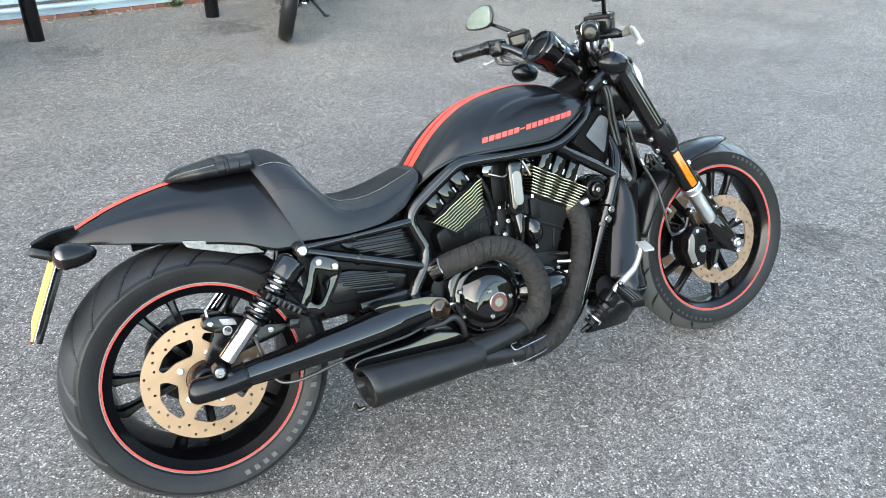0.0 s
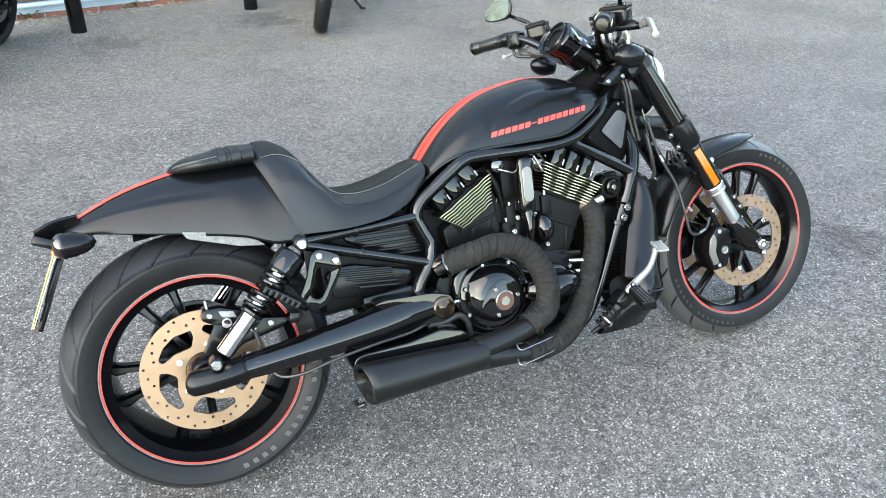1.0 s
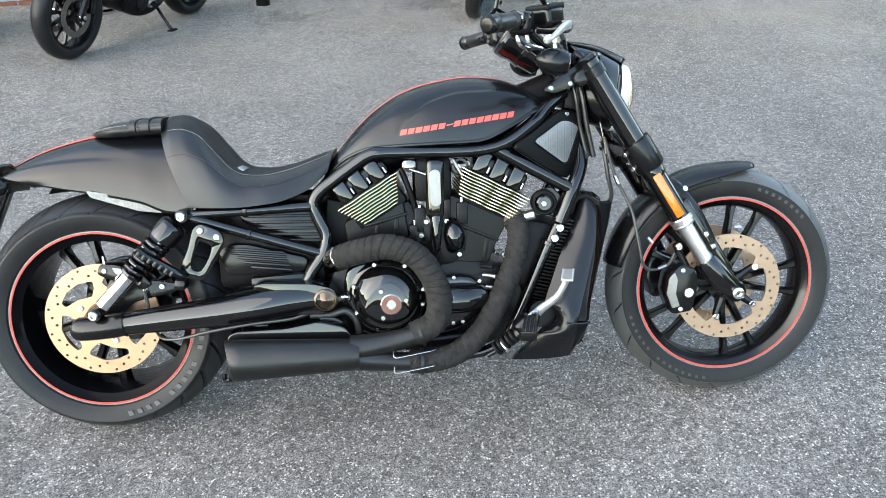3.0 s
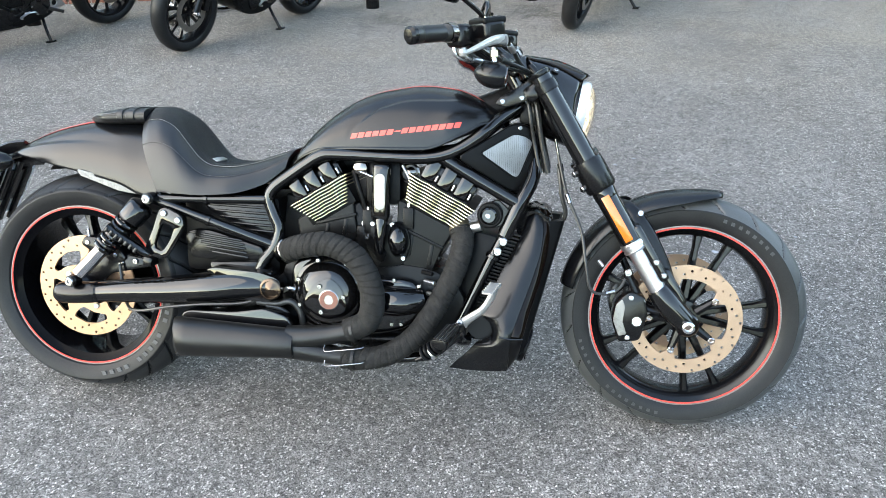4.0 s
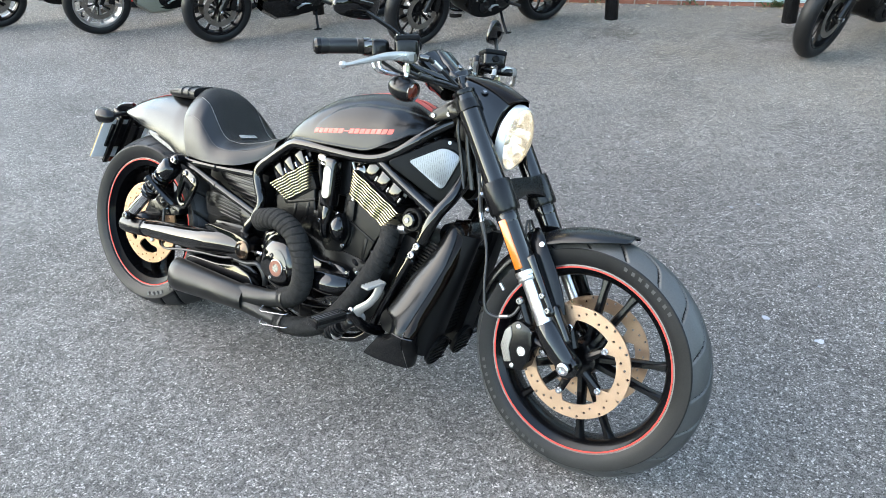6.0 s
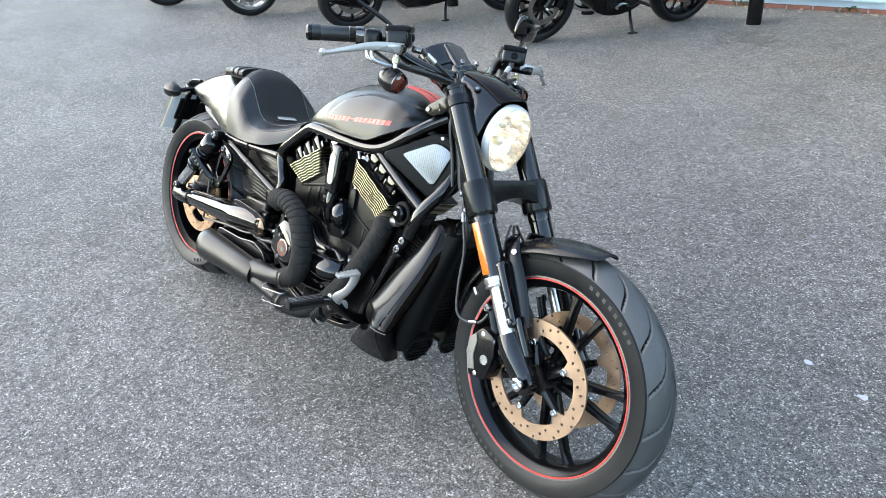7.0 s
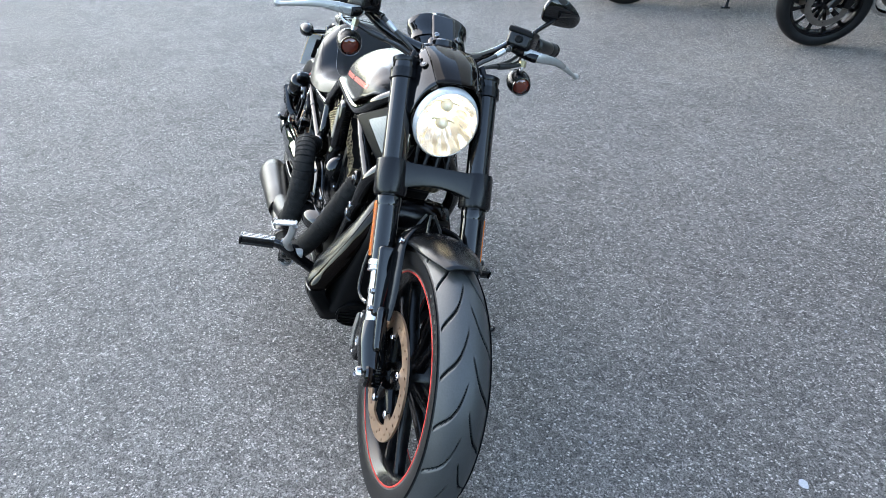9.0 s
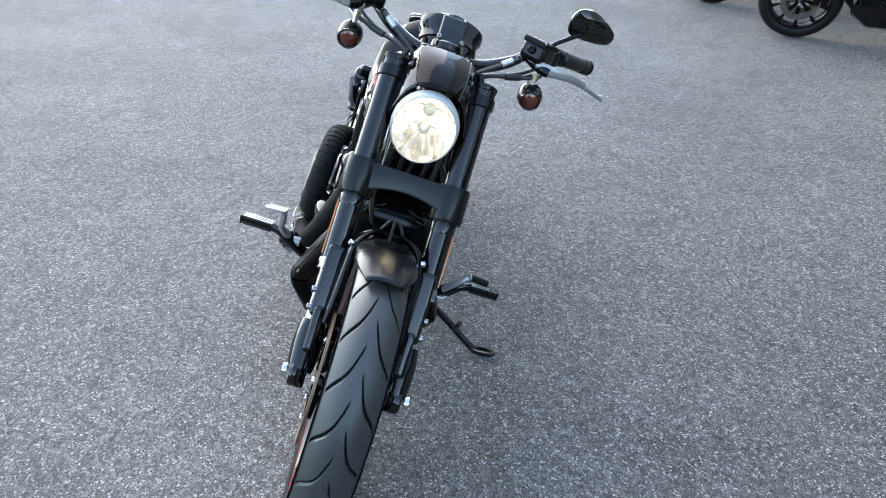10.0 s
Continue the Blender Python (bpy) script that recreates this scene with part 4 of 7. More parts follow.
# -- swingarm, shocks, pillion brackets --
for s in (1, -1):
    tub = [(0.075, -0.168 * s, 0.330), (0.20, -0.170 * s, 0.341), (0.33, -0.172 * s, 0.352), (0.42, -0.172 * s, 0.362), (0.50, -0.165 * s, 0.372), (0.585, -0.150 * s, 0.375)]
    arm = part("swingarm", tube(tub, 0.024, 18, 5, radius=lambda t: 0.0295 + 0.015 * min(max((t - 0.05) / 0.55, 0), 1) ** 0.8), GLOSS, moto, "glossy black swingarm")
    part("arm_end", tube([(0.085, -0.168 * s, 0.331), (0.05, -0.170 * s, 0.327), (0.005, -0.168 * s, 0.323), (-0.035, -0.162 * s, 0.321), (-0.046, -0.158 * s, 0.321)], 0.03, 18, 4, radius=lambda t: 0.031 if t < 0.7 else 0.031 - 0.022 * ((t - 0.7) / 0.3) ** 2), SATIN, arm, "satin black axle end")
    part("collar", rod((0.078, -0.168 * s, 0.330), (0.088, -0.168 * s, 0.331), 0.0335), SATIN, arm)
    part("arm_brace", plate(round2([(0.410, 0.416), (0.435, 0.424), (0.565, 0.416), (0.618, 0.400), (0.626, 0.360), (0.590, 0.335), (0.515, 0.338), (0.490, 0.372)], 0.016), (), -0.194 * s, -0.13 * s, 0.016, 4), GLOSS, arm)
    part("pivot_cap", lathe([(-0.03, 0.030), (0.0, 0.030), (0.002, 0.027), (0.002, 0.024), (-0.004, 0.022), (-0.002, 0.012), (0.003, 0.0005)], (0.594, -0.198 * s, 0.372), (0, -s, 0), 28), pbr("bronze_cap", (0.075, 0.055, 0.042), 0.16, metal=1.0, vary=0.1, rvary=0.03), arm, "dark bronze pivot cap")
    top, bot = V((0.258, -0.190 * s, 0.604)), V((0.022, -0.195 * s, 0.366))
    d = (top - bot).normalized()
    shock = part("shock_absorber", rod(bot + d * 0.028, bot + d * 0.150, 0.0195, seg=24), CHROME, moto, "chrome and black coil-over shock absorber")
    part("shock_rod", rod(bot + d * 0.14, top - d * 0.03, 0.012), CHROME, shock)
    part("shock_cap", lathe([(0, 0.030), (0.004, 0.0345), (0.046, 0.0345), (0.053, 0.029), (0.056, 0.018), (0.056, 0.001)], top - d * 0.080, d, 28), GLOSS, shock, "glossy black spring cap")
    part("spring_seat", rod(bot + d * 0.135, bot + d * 0.148, 0.029, seg=24), GLOSS, shock)
    f = frame_of(d)
    n, turns = 150, 6.5
    helix = [bot + d * (0.150 + 0.105 * i / n) + f.to_3x3() @ V((0.0272 * math.cos(2 * math.pi * turns * i / n), 0.0272 * math.sin(2 * math.pi * turns * i / n), 0)) for i in range(n + 1)]
    part("spring", tube(helix, 0.0055, 8, 0), GLOSS, shock, "glossy black spring")
    part("shock_sleeve", rod(bot + d * 0.150, bot + d * 0.255, 0.0165, seg=20), CHROME, shock)
    for p in (top, bot):
        part("shock_eye", rod(p + V((0, 0.02 * s, 0)), p - V((0, 0.012 * s, 0)), 0.0165, seg=20), SATIN, shock)
        part("bolt", bolt_mesh(p - V((0, 0.012 * s, 0)), (0, -s, 0), 0.0125, 0.009), BOLT, shock)
    o = round2([(0.278, 0.572), (0.298, 0.582), (0.345, 0.560), (0.352, 0.535), (0.330, 0.490), (0.300, 0.445), (0.282, 0.436), (0.240, 0.450), (0.236, 0.470), (0.262, 0.520)], 0.014)
    h = round2([(0.290, 0.540), (0.322, 0.524), (0.310, 0.492), (0.286, 0.458), (0.262, 0.468), (0.276, 0.505)], 0.012)
    br = part("pillion_bracket", plate(o, [h], -0.186 * s, -0.174 * s, 0.003, 2), GLOSS, moto, "glossy black pillion footrest bracket")
    bolts(br, [(0.296, -0.186 * s, 0.565), (0.335, -0.186 * s, 0.547)], (0, -s, 0), 0.009, 0.006)
    peg = part("pillion_footrest", tube([(0.245, -0.19 * s, 0.452), (0.225, -0.205 * s, 0.470), (0.150, -0.222 * s, 0.527)], 0.011, 10, 3, flat=1.3), GLOSS, br)
    for i in range(7):
        c = V((0.225, -0.216 * s, 0.466)).lerp(V((0.155, -0.232 * s, 0.522)), i / 6)
        part("tread", rbox(c, (0.007, 0.010, 0.015), (0, 38, 0), 0.002), GRIP, peg)
    bolts(br, [(0.240, -0.192 * s, 0.452)], (0, -s, 0), 0.008, 0.006, STEEL)

# -- rear caliper and its bracket --
cal = part("rear_caliper", plate(round2([(0.008, 0.455), (0.018, 0.478), (0.055, 0.478), (0.118, 0.455), (0.145, 0.42), (0.125, 0.405), (0.09, 0.412), (0.075, 0.425), (0.03, 0.44)], 0.009), (), -0.128, -0.070, 0.006, 2), SATIN, moto, "black brake caliper with a silver insert")
part("caliper_insert", plate(round2([(0.05, 0.470), (0.085, 0.463), (0.092, 0.446), (0.058, 0.452)], 0.005), (), -0.1305, -0.127, 0.001), SCREEN, cal, "silver caliper insert")
bolts(cal, [(0.030, -0.127, 0.462), (0.112, -0.127, 0.428)], (0, -1, 0), 0.007, 0.005)
part("bleed_nipple", rod((0.028, -0.115, 0.478), (0.026, -0.115, 0.498), 0.0045), STEEL, cal)
part("caliper_badge", lathe([(0, 0.012), (0.002, 0.0115), (0.002, 0.009), (0.001, 0.0085), (0.001, 0.0005)], (0.066, -0.127, 0.437), (0, -1, 0), 20), STEEL, cal)
part("caliper_bracket", plate(round2([(0.0, 0.37), (0.04, 0.44), (0.14, 0.43), (0.215, 0.415), (0.20, 0.395), (0.09, 0.372), (0.045, 0.33)], 0.012), (), -0.118, -0.104, 0.004, 2), SATIN, cal)
bolts(cal, [(0.125, -0.118, 0.405), (0.168, -0.118, 0.412)], (0, -1, 0), 0.008, 0.006)
part("bracket_stop", rbox((0.222, -0.13, 0.42), (0.026, 0.05, 0.026), (0, 10, 0), 0.005), SATIN, cal)
part("axle_nut", lathe([(-0.02, 0.046), (0, 0.046), (0.03, 0.040), (0.04, 0.03), (0.04, 0.001)], (0, -0.10, 0.325), (0, -1, 0), 24), SATIN, moto)
part("drive_pulley", lathe([(0, 0.12), (0.012, 0.125), (0.03, 0.125), (0.036, 0.12), (0.036, 0.05), (0.02, 0.03)], (0, 0.10, 0.325), (0, 1, 0), 48), SATIN, moto)

# -- rear signals, plate holder --
for s in (1, -1):
    c = V((-0.213, -0.138 * s, 0.685))
    sig = part("rear_signal", lathe([(0, 0.0005), (0.006, 0.012), (0.02, 0.021), (0.045, 0.0275), (0.066, 0.0285), (0.070, 0.0285)], c + V((0.042, 0, 0)), (-1, 0, 0), 28), SATIN, moto, "black bullet turn signal")
    part("lens", lathe([(0, 0.0285), (0.006, 0.0275), (0.014, 0.02), (0.018, 0.0005)], c + V((-0.028, 0, 0)), (-1, 0, 0), 28), SMOKEDARK, sig, "smoked red lens")
    part("ring", lathe([(0, 0.0287), (0.002, 0.0295), (0.006, 0.0295), (0.008, 0.0287)], c + V((-0.020, 0, 0)), (-1, 0, 0), 28), GLOSS, sig)
    part("stalk", tube([(-0.215, -0.112 * s, 0.685), (-0.222, -0.08 * s, 0.692), (-0.225, -0.02 * s, 0.698)], 0.009, 10, 3), SATIN, sig)
holder = part("plate_holder", tube([(-0.205, 0, 0.700), (-0.25, 0, 0.695), (-0.285, 0, 0.68)], 0.012, 10, 4, flat=4.5), SATIN, moto, "black number plate holder with a pale yellow plate")
part("plate_lamp", rbox((-0.282, 0, 0.687), (0.055, 0.10, 0.024), (0, 25, 0), 0.008), SATIN, holder)
PM = Matrix.Translation((-0.305, -0.012, 0.592)) @ Matrix.Rotation(radians(3.5), 4, "Z") @ Matrix.Rotation(radians(26), 4, "Y")
part("number_plate", rbox((0, 0, 0), (0.002, 0.215, 0.172), w=0.0, m=PM), YELLOW, holder, "yellow number plate with nothing legible")
part("plate_back", rbox((0, 0, 0), (0.0015, 0.213, 0.170), w=0.0, m=PM @ Matrix.Translation((0.004, 0, 0))), WHITE, holder, "white back of the plate")
part("backing", rbox((0, 0, 0), (0.01, 0.15, 0.10), w=0.004, m=PM @ Matrix.Translation((0.014, 0.0, 0.02))), SATIN, holder)
for y in (-0.05, 0.0, 0.05):
    part("backing_strut", rbox((0, 0, 0), (0.012, 0.022, 0.20), w=0.004, m=PM @ Matrix.Translation((0.018, y, 0.0))), SATIN, holder)
part("side_reflector", rbox((0, 0, 0), (0.008, 0.05, 0.024), w=0.003, m=PM @ Matrix.Translation((0.004, 0.0, -0.098))), SMOKE, holder, "red reflector")
part("plate_light", rbox((-0.268, -0.045, 0.662), (0.012, 0.02, 0.012), w=0.003), ORANGE, holder)

# -- engine: a sixty degree V on a broad crankcase --
case_o = smooth2([(0.62, 0.44), (0.60, 0.33), (0.66, 0.235), (0.80, 0.20), (0.98, 0.20), (1.09, 0.25), (1.11, 0.36), (1.03, 0.43), (0.88, 0.45), (0.74, 0.475)], 4)
engine = part("engine", plate(case_o, (), -0.125, 0.125, 0.012, 2), CRINKLE, moto, "black painted V-twin engine with bright cooling fins")
part("crank_cover", plate(smooth2([(0.66, 0.45), (0.64, 0.36), (0.68, 0.27), (0.80, 0.245), (0.95, 0.27), (1.01, 0.34), (0.97, 0.405), (0.86, 0.41), (0.78, 0.46)], 4), (), -0.158, -0.12, 0.012, 3), GLOSS, engine, "glossy black engine side cover")
CC = V((0.752, -0.155, 0.368))
part("clutch_cover", lathe([(0, 0.100), (0.012, 0.100), (0.016, 0.095), (0.018, 0.089), (0.036, 0.079), (0.048, 0.063), (0.052, 0.056), (0.0525, 0.0005)], CC, (0, -1, 0), 64), GLOSS, engine, "glossy black clutch cover dome")
part("derby_cover", plate(smooth2([(0.752 + 0.062 * math.cos(a) * k, 0.360 + 0.055 * math.sin(a) * k) for a, k in ((radians(x), 1.0 if i % 2 else 0.82) for i, x in enumerate(range(20, 380, 60)))], 5), (), -0.2095, -0.2, 0.003, 2), GLOSS, engine)
part("clutch_emblem", lathe([(0, 0.0275), (0.003, 0.0275), (0.004, 0.025), (0.003, 0.024), (0.003, 0.014), (0.0045, 0.013), (0.0045, 0.0005)], (0.760, -0.2095, 0.357), (0, -1, 0), 32), BOLT, engine, "round steel emblem")
# ring's base is reddened to hold part of a red reflection on the steel
part("emblem_ring", lathe([(0, 0.0250), (0.0010, 0.0250), (0.0010, 0.0115), (0, 0.0115)], (0.760, -0.2130, 0.357), (0, -1, 0), 32, closed=True), pbr("reddened_ring", (0.13, 0.062, 0.05), 0.35, metal=0.8, bump=0.3, bscale=600), engine, "metal ring reddened to hold a reflection")
bolts(engine, [(0.735, -0.208, 0.392), (0.798, -0.207, 0.366), (0.738, -0.207, 0.322)], (0, -1, 0), 0.0068)
bolts(engine, [(0.752 + 0.092 * math.cos(radians(a)), -0.173, 0.368 + 0.092 * math.sin(radians(a))) for a in (10, 60, 110, 160, 205, 250, 300, 345)], (0, -1, 0), 0.006)
part("lower_cover", rbox((0.90, -0.115, 0.225), (0.20, 0.06, 0.05), (0, 0, 0), 0.018, 3), CRINKLE, engine)
part("oil_cover", tube([(0.86, -0.15, 0.352), (0.90, -0.168, 0.352), (0.955, -0.172, 0.353), (1.0, -0.155, 0.356)], 0.036, 24, 4, radius=lambda t: 0.03 + 0.008 * math.sin(t * math.pi)), GLOSS, engine, "glossy black barrel cover")
bolts(engine, [(0.925, -0.16, 0.408), (0.992, -0.158, 0.395), (0.92, -0.158, 0.285), (0.945, -0.158, 0.287), (1.005, -0.15, 0.325)], (0, -1, 0), 0.006)
for i, (x, z) in enumerate(((1.005, 0.405), (1.012, 0.372), (0.998, 0.43))):
    part("sensor", rod((x, -0.14, z), (x + 0.03, -0.165, z), 0.006), STEEL if i < 2 else PLASTIC, engine)
part("hose", tube([(0.67, -0.15, 0.355), (0.64, -0.168, 0.372), (0.615, -0.16, 0.36)], 0.006, 8, 4), STEEL, engine)


def fin_mesh(L0, L1, half, wob):
    """One cooling fin: a thin wavy plate with machined bright edges; local x along it, z its thickness."""
    n, t = 22, 0.0012
    rows_ = []
    for i in range(n + 1):
        x = L0 + (L1 - L0) * i / n
        z = 0.0006 * math.sin(i / n * math.pi * 5 + wob)
        nick = 0.0022 * (1 + math.sin(i / n * math.pi * 7 + wob))
        h = half - nick
        rows_.append([V((x, -h, z - t)), V((x, h, z - t)), V((x, h, z + t)), V((x, -h, z + t))])
    bm = rings_mesh(rows_)
    bm.normal_update()
    for f in bm.faces:
        f.material_index = 1 if abs(f.normal.y) > 0.5 or abs(f.normal.x) > 0.8 else 0
    return bm


def cylinder(c, ang, s, L0, L1):
    """A cylinder with its head; ang: lean of its axis from upright, forward positive. c: the top of its fins in (x, z)."""
    M = Matrix.Translation((c[0], 0, c[1])) @ Matrix.Rotation(radians(ang), 4, "Y")
    cyl = part("cylinder", rbox((0, 0, 0), (0.150, 0.215, 0.20), w=0.014, m=M @ Matrix.Translation((0, 0, -0.178))), CRINKLE, engine, "black cylinder barrel")
    for k in range(9):
        ext = 0.010 * k if s < 0 else 0.006 * k
        bm = fin_mesh(L0 + ext * 0.45, L1 - ext * 0.5, 0.142 - 0.0008 * k, 0.6 if s < 0 else 2.2)
        bm.transform(M @ Matrix.Translation((0, 0, -0.0082 * k)))
        part("fin", bm, PLASTIC, cyl, "black fin with a bright machined edge", mats=(ALU,))
    part("barrel_core", rbox((0, 0, 0), (0.145, 0.245, 0.085), w=0.01, m=M @ Matrix.Translation((0.0, 0, -0.035))), PLASTIC, cyl)
    part("barrel_flange", rbox((0, 0, 0), (0.160, 0.235, 0.012), w=0.004, m=M @ Matrix.Translation((0.0, 0, -0.165))), CRINKLE, cyl)
    part("barrel_rib", rbox((0, 0, 0), (0.03, 0.232, 0.10), w=0.006, m=M @ Matrix.Translation((0.005, 0, -0.12))), CRINKLE, cyl)
    head = part("rocker_cover", rbox((0, 0, 0), (0.150, 0.205, 0.048), w=0.012, m=M @ Matrix.Translation((-0.0, 0, 0.030))), SATIN, cyl, "glossy black rocker cover")
    for x in (-0.056, -0.008, 0.042):
        part("cover_boss", rbox((0, 0, 0), (0.036, 0.246, 0.062), w=0.006, m=M @ Matrix.Translation((x, 0, 0.033))), GLOSS, head)
    for x in (-0.033, 0.017, 0.066):
        for y, d in ((-0.12, -1), (0.12, 1)):
            p = M @ V((x, y * 0.94, 0.012))
            part("bolt", rod(p, p + M.to_3x3() @ V((0, 0, 0.018)), 0.0055), BOLT, head)
    return cyl


cylinder((0.712, 0.638), -31.0, -1, -0.090, 0.090)
cylinder((1.047, 0.644), 27.5, 1, -0.100, 0.096)
for o, rib in (([(0.925, 0.62), (1.078, 0.545), (1.046, 0.49), (1.012, 0.405), (0.918, 0.408)], ((0.926, 0.548), (1.050, 0.492))), ([(0.645, 0.555), (0.80, 0.635), (0.815, 0.52), (0.79, 0.44), (0.69, 0.44), (0.655, 0.50)], ((0.70, 0.545), (0.812, 0.575)))):
    jacket = part("cylinder_jacket", plate(round2(o, 0.012), (), -0.119, 0.119, 0.008, 3), CRINKLE, engine, "dull black cylinder jacket with a flange")
    a, b = (V((p[0], 0, p[1])) for p in rib)
    part("flange", rbox((0, 0, 0), ((b - a).length, 0.246, 0.009), w=0.003, m=Matrix.Translation((a + b) / 2) @ Matrix.Rotation(-math.atan2(b.z - a.z, b.x - a.x), 4, "Y")), CRINKLE, jacket)
    for f in (0.3, 0.75):
        c = a.lerp(b, f)
        part("web", rbox((c.x - 0.004, 0, c.z - 0.035), (0.012, 0.243, 0.06), (0, 8, 0), 0.004), CRINKLE, jacket)
# added dark plate that blocks the view through beside the rear cylinder
part("engine_gap_filler", plate(round2([(0.575, 0.44), (0.60, 0.62), (0.68, 0.60), (0.70, 0.44)], 0.01), (), -0.07, 0.07, 0.006), PLASTIC, engine)
# intake between the cylinders
part("throttle_body", rbox((0.882, -0.03, 0.66), (0.10, 0.16, 0.12), w=0.02), PLASTIC, engine)
thr = part("throttle_cam", lathe([(0, 0.027), (0.012, 0.027), (0.014, 0.022), (0.008, 0.018), (0.016, 0.006), (0.016, 0.0005)], (0.955, -0.10, 0.69), (0, -1, 0), 24), DARKCHROME, engine, "dark metal throttle cam")
part("throttle_cam", lathe([(0, 0.018), (0.012, 0.018), (0.014, 0.013), (0.014, 0.0005)], (0.822, -0.11, 0.70), (0, -1, 0), 20), DARKCHROME, engine)
part("throttle_link", rod((0.822, -0.122, 0.69), (0.872, -0.122, 0.672), 0.004), STEEL, engine)
part("throttle_link", rod((0.935, -0.115, 0.71), (0.96, -0.115, 0.665), 0.004), ALUCAST, engine)
part("hose", tube([(0.80, -0.10, 0.69), (0.815, -0.11, 0.65), (0.83, -0.105, 0.60), (0.84, -0.10, 0.55)], 0.008, 10, 4), PLASTIC, engine)
for x, z, h in ((0.845, 0.585, 0.07), (0.955, 0.60, 0.06), (0.83, 0.545, 0.06)):
    part("cam_tower", rbox((x, -0.105, z - 0.03), (0.03, 0.05, h), w=0.006), CRINKLE, engine)
    part("bolt", rod((x, -0.12, z), (x, -0.12, z + 0.012), 0.006), CHROME, engine)
# pillar between the cylinders with a bright inset
pil = part("intake_pillar", rbox((0.885, -0.142, 0.640), (0.047, 0.045, 0.150), (0, 2, 0), 0.014, 3), GLOSS, engine, "glossy black pillar with a silver mesh inset")
o = [(0.885 + 0.0145 * math.cos(a), (0.676 if 0 < a < math.pi else 0.610) + 0.0145 * math.sin(a)) for a in np.linspace(0, 2 * math.pi, 24, endpoint=False)]
part("pillar_inset", plate(o, (), -0.1665, -0.160, 0.001), INSERT, pil, "silver mesh inset")
part("pillar_foot", tube([(0.885, -0.145, 0.57), (0.885, -0.15, 0.545), (0.882, -0.15, 0.50), (0.880, -0.142, 0.478)], 0.017, 16, 4, radius=lambda t: 0.019 - 0.007 * t), GLOSS, pil)
part("cam_cover", tube([(0.925, -0.12, 0.55), (0.93, -0.142, 0.525), (0.932, -0.142, 0.50), (0.925, -0.12, 0.475)], 0.024, 18, 4, radius=lambda t: 0.014 + 0.014 * math.sin(t * math.pi)), GLOSS, engine)
part("cover_plate", plate(round2([(0.84, 0.55), (0.95, 0.555), (0.965, 0.50), (0.94, 0.44), (0.87, 0.43), (0.835, 0.50)], 0.02), (), -0.130, -0.10, 0.006, 2), CRINKLE, engine)
bolts(engine, [(0.86, -0.132, 0.553), (0.913, -0.132, 0.553), (0.948, -0.132, 0.522), (0.846, -0.132, 0.517), (0.944, -0.132, 0.463)], (0, -1, 0), 0.0075)
# filler or pressure cap below the side screen
capp = part("thermostat_housing", lathe([(0, 0.034), (0.02, 0.034), (0.024, 0.03), (0.024, 0.026), (0.018, 0.024), (0.018, 0.0005)], (1.172, -0.105, 0.588), (0, -1, 0), 28), PLASTIC, engine, "black round housing with a chrome bolt")
part("knob", lathe([(0, 0.022), (0.016, 0.021), (0.02, 0.017), (0.02, 0.0005)], (1.170, -0.123, 0.588), (0, -1, 0), 20), GLOSS, capp)
bolts(capp, [(1.168, -0.142, 0.588)], (0, -1, 0), 0.0075, 0.004)
part("housing_plate", plate(round2([(1.15, 0.55), (1.14, 0.60), (1.19, 0.632), (1.225, 0.60), (1.20, 0.555)], 0.014), (), -0.112, -0.104, 0.002), SATIN, capp)
part("spigot", rod((1.150, -0.11, 0.557), (1.105, -0.10, 0.545), 0.014), ALUCAST, capp)

# -- exhaust: two wrapped headers into one muffler --
def wrapped(name, pts, r, label):
    """A header pipe with overlapping turns of heat tape, each turn standing a little proud at one edge."""
    line = spline(pts, 14)
    turns = 0.020
    acc, rad = 0.0, []
    for i, p in enumerate(line):
        acc += (p - line[i - 1]).length if i else 0
        rad.append(acc)
    total = acc
    fine = []
    k, n = 0, int(total / 0.0017)
    for i in range(n + 1):
        d = total * i / n
        while k < len(rad) - 2 and rad[k + 1] < d:
            k += 1
        f = (d - rad[k]) / max(rad[k + 1] - rad[k], 1e-6)
        fine.append((d, line[k].lerp(line[k + 1], min(f, 1))))
    rings, up = [], None
    for i, (d, p) in enumerate(fine):
        t = (fine[min(i + 1, n)][1] - fine[max(i - 1, 0)][1]).normalized()
        if up is None:
            up = (V((0, -1, 0)) - t * V((0, -1, 0)).dot(t)).normalized()
        up = (up - t * up.dot(t)).normalized()
        side = t.cross(up)
        ring_ = []
        for q in range(28):
            a = 2 * math.pi * q / 28
            ph = ((d + 0.010 * math.sin(a) + 0.003 * math.sin(d * 60)) / turns) % 1.0
            lump = 0.0012 * noise.noise(p * 60 + V((q * 0.4, 0, 0)))
            rr = r + 0.0014 * ph - 0.0016 * (1 if ph < 0.11 else 0) + lump * 0.7
            ring_.append(p + (up * math.cos(a) + side * math.sin(a)) * rr)
        rings.append(ring_)
    return part(name, rings_mesh(rings), WRAP, exhaust, label, 60)


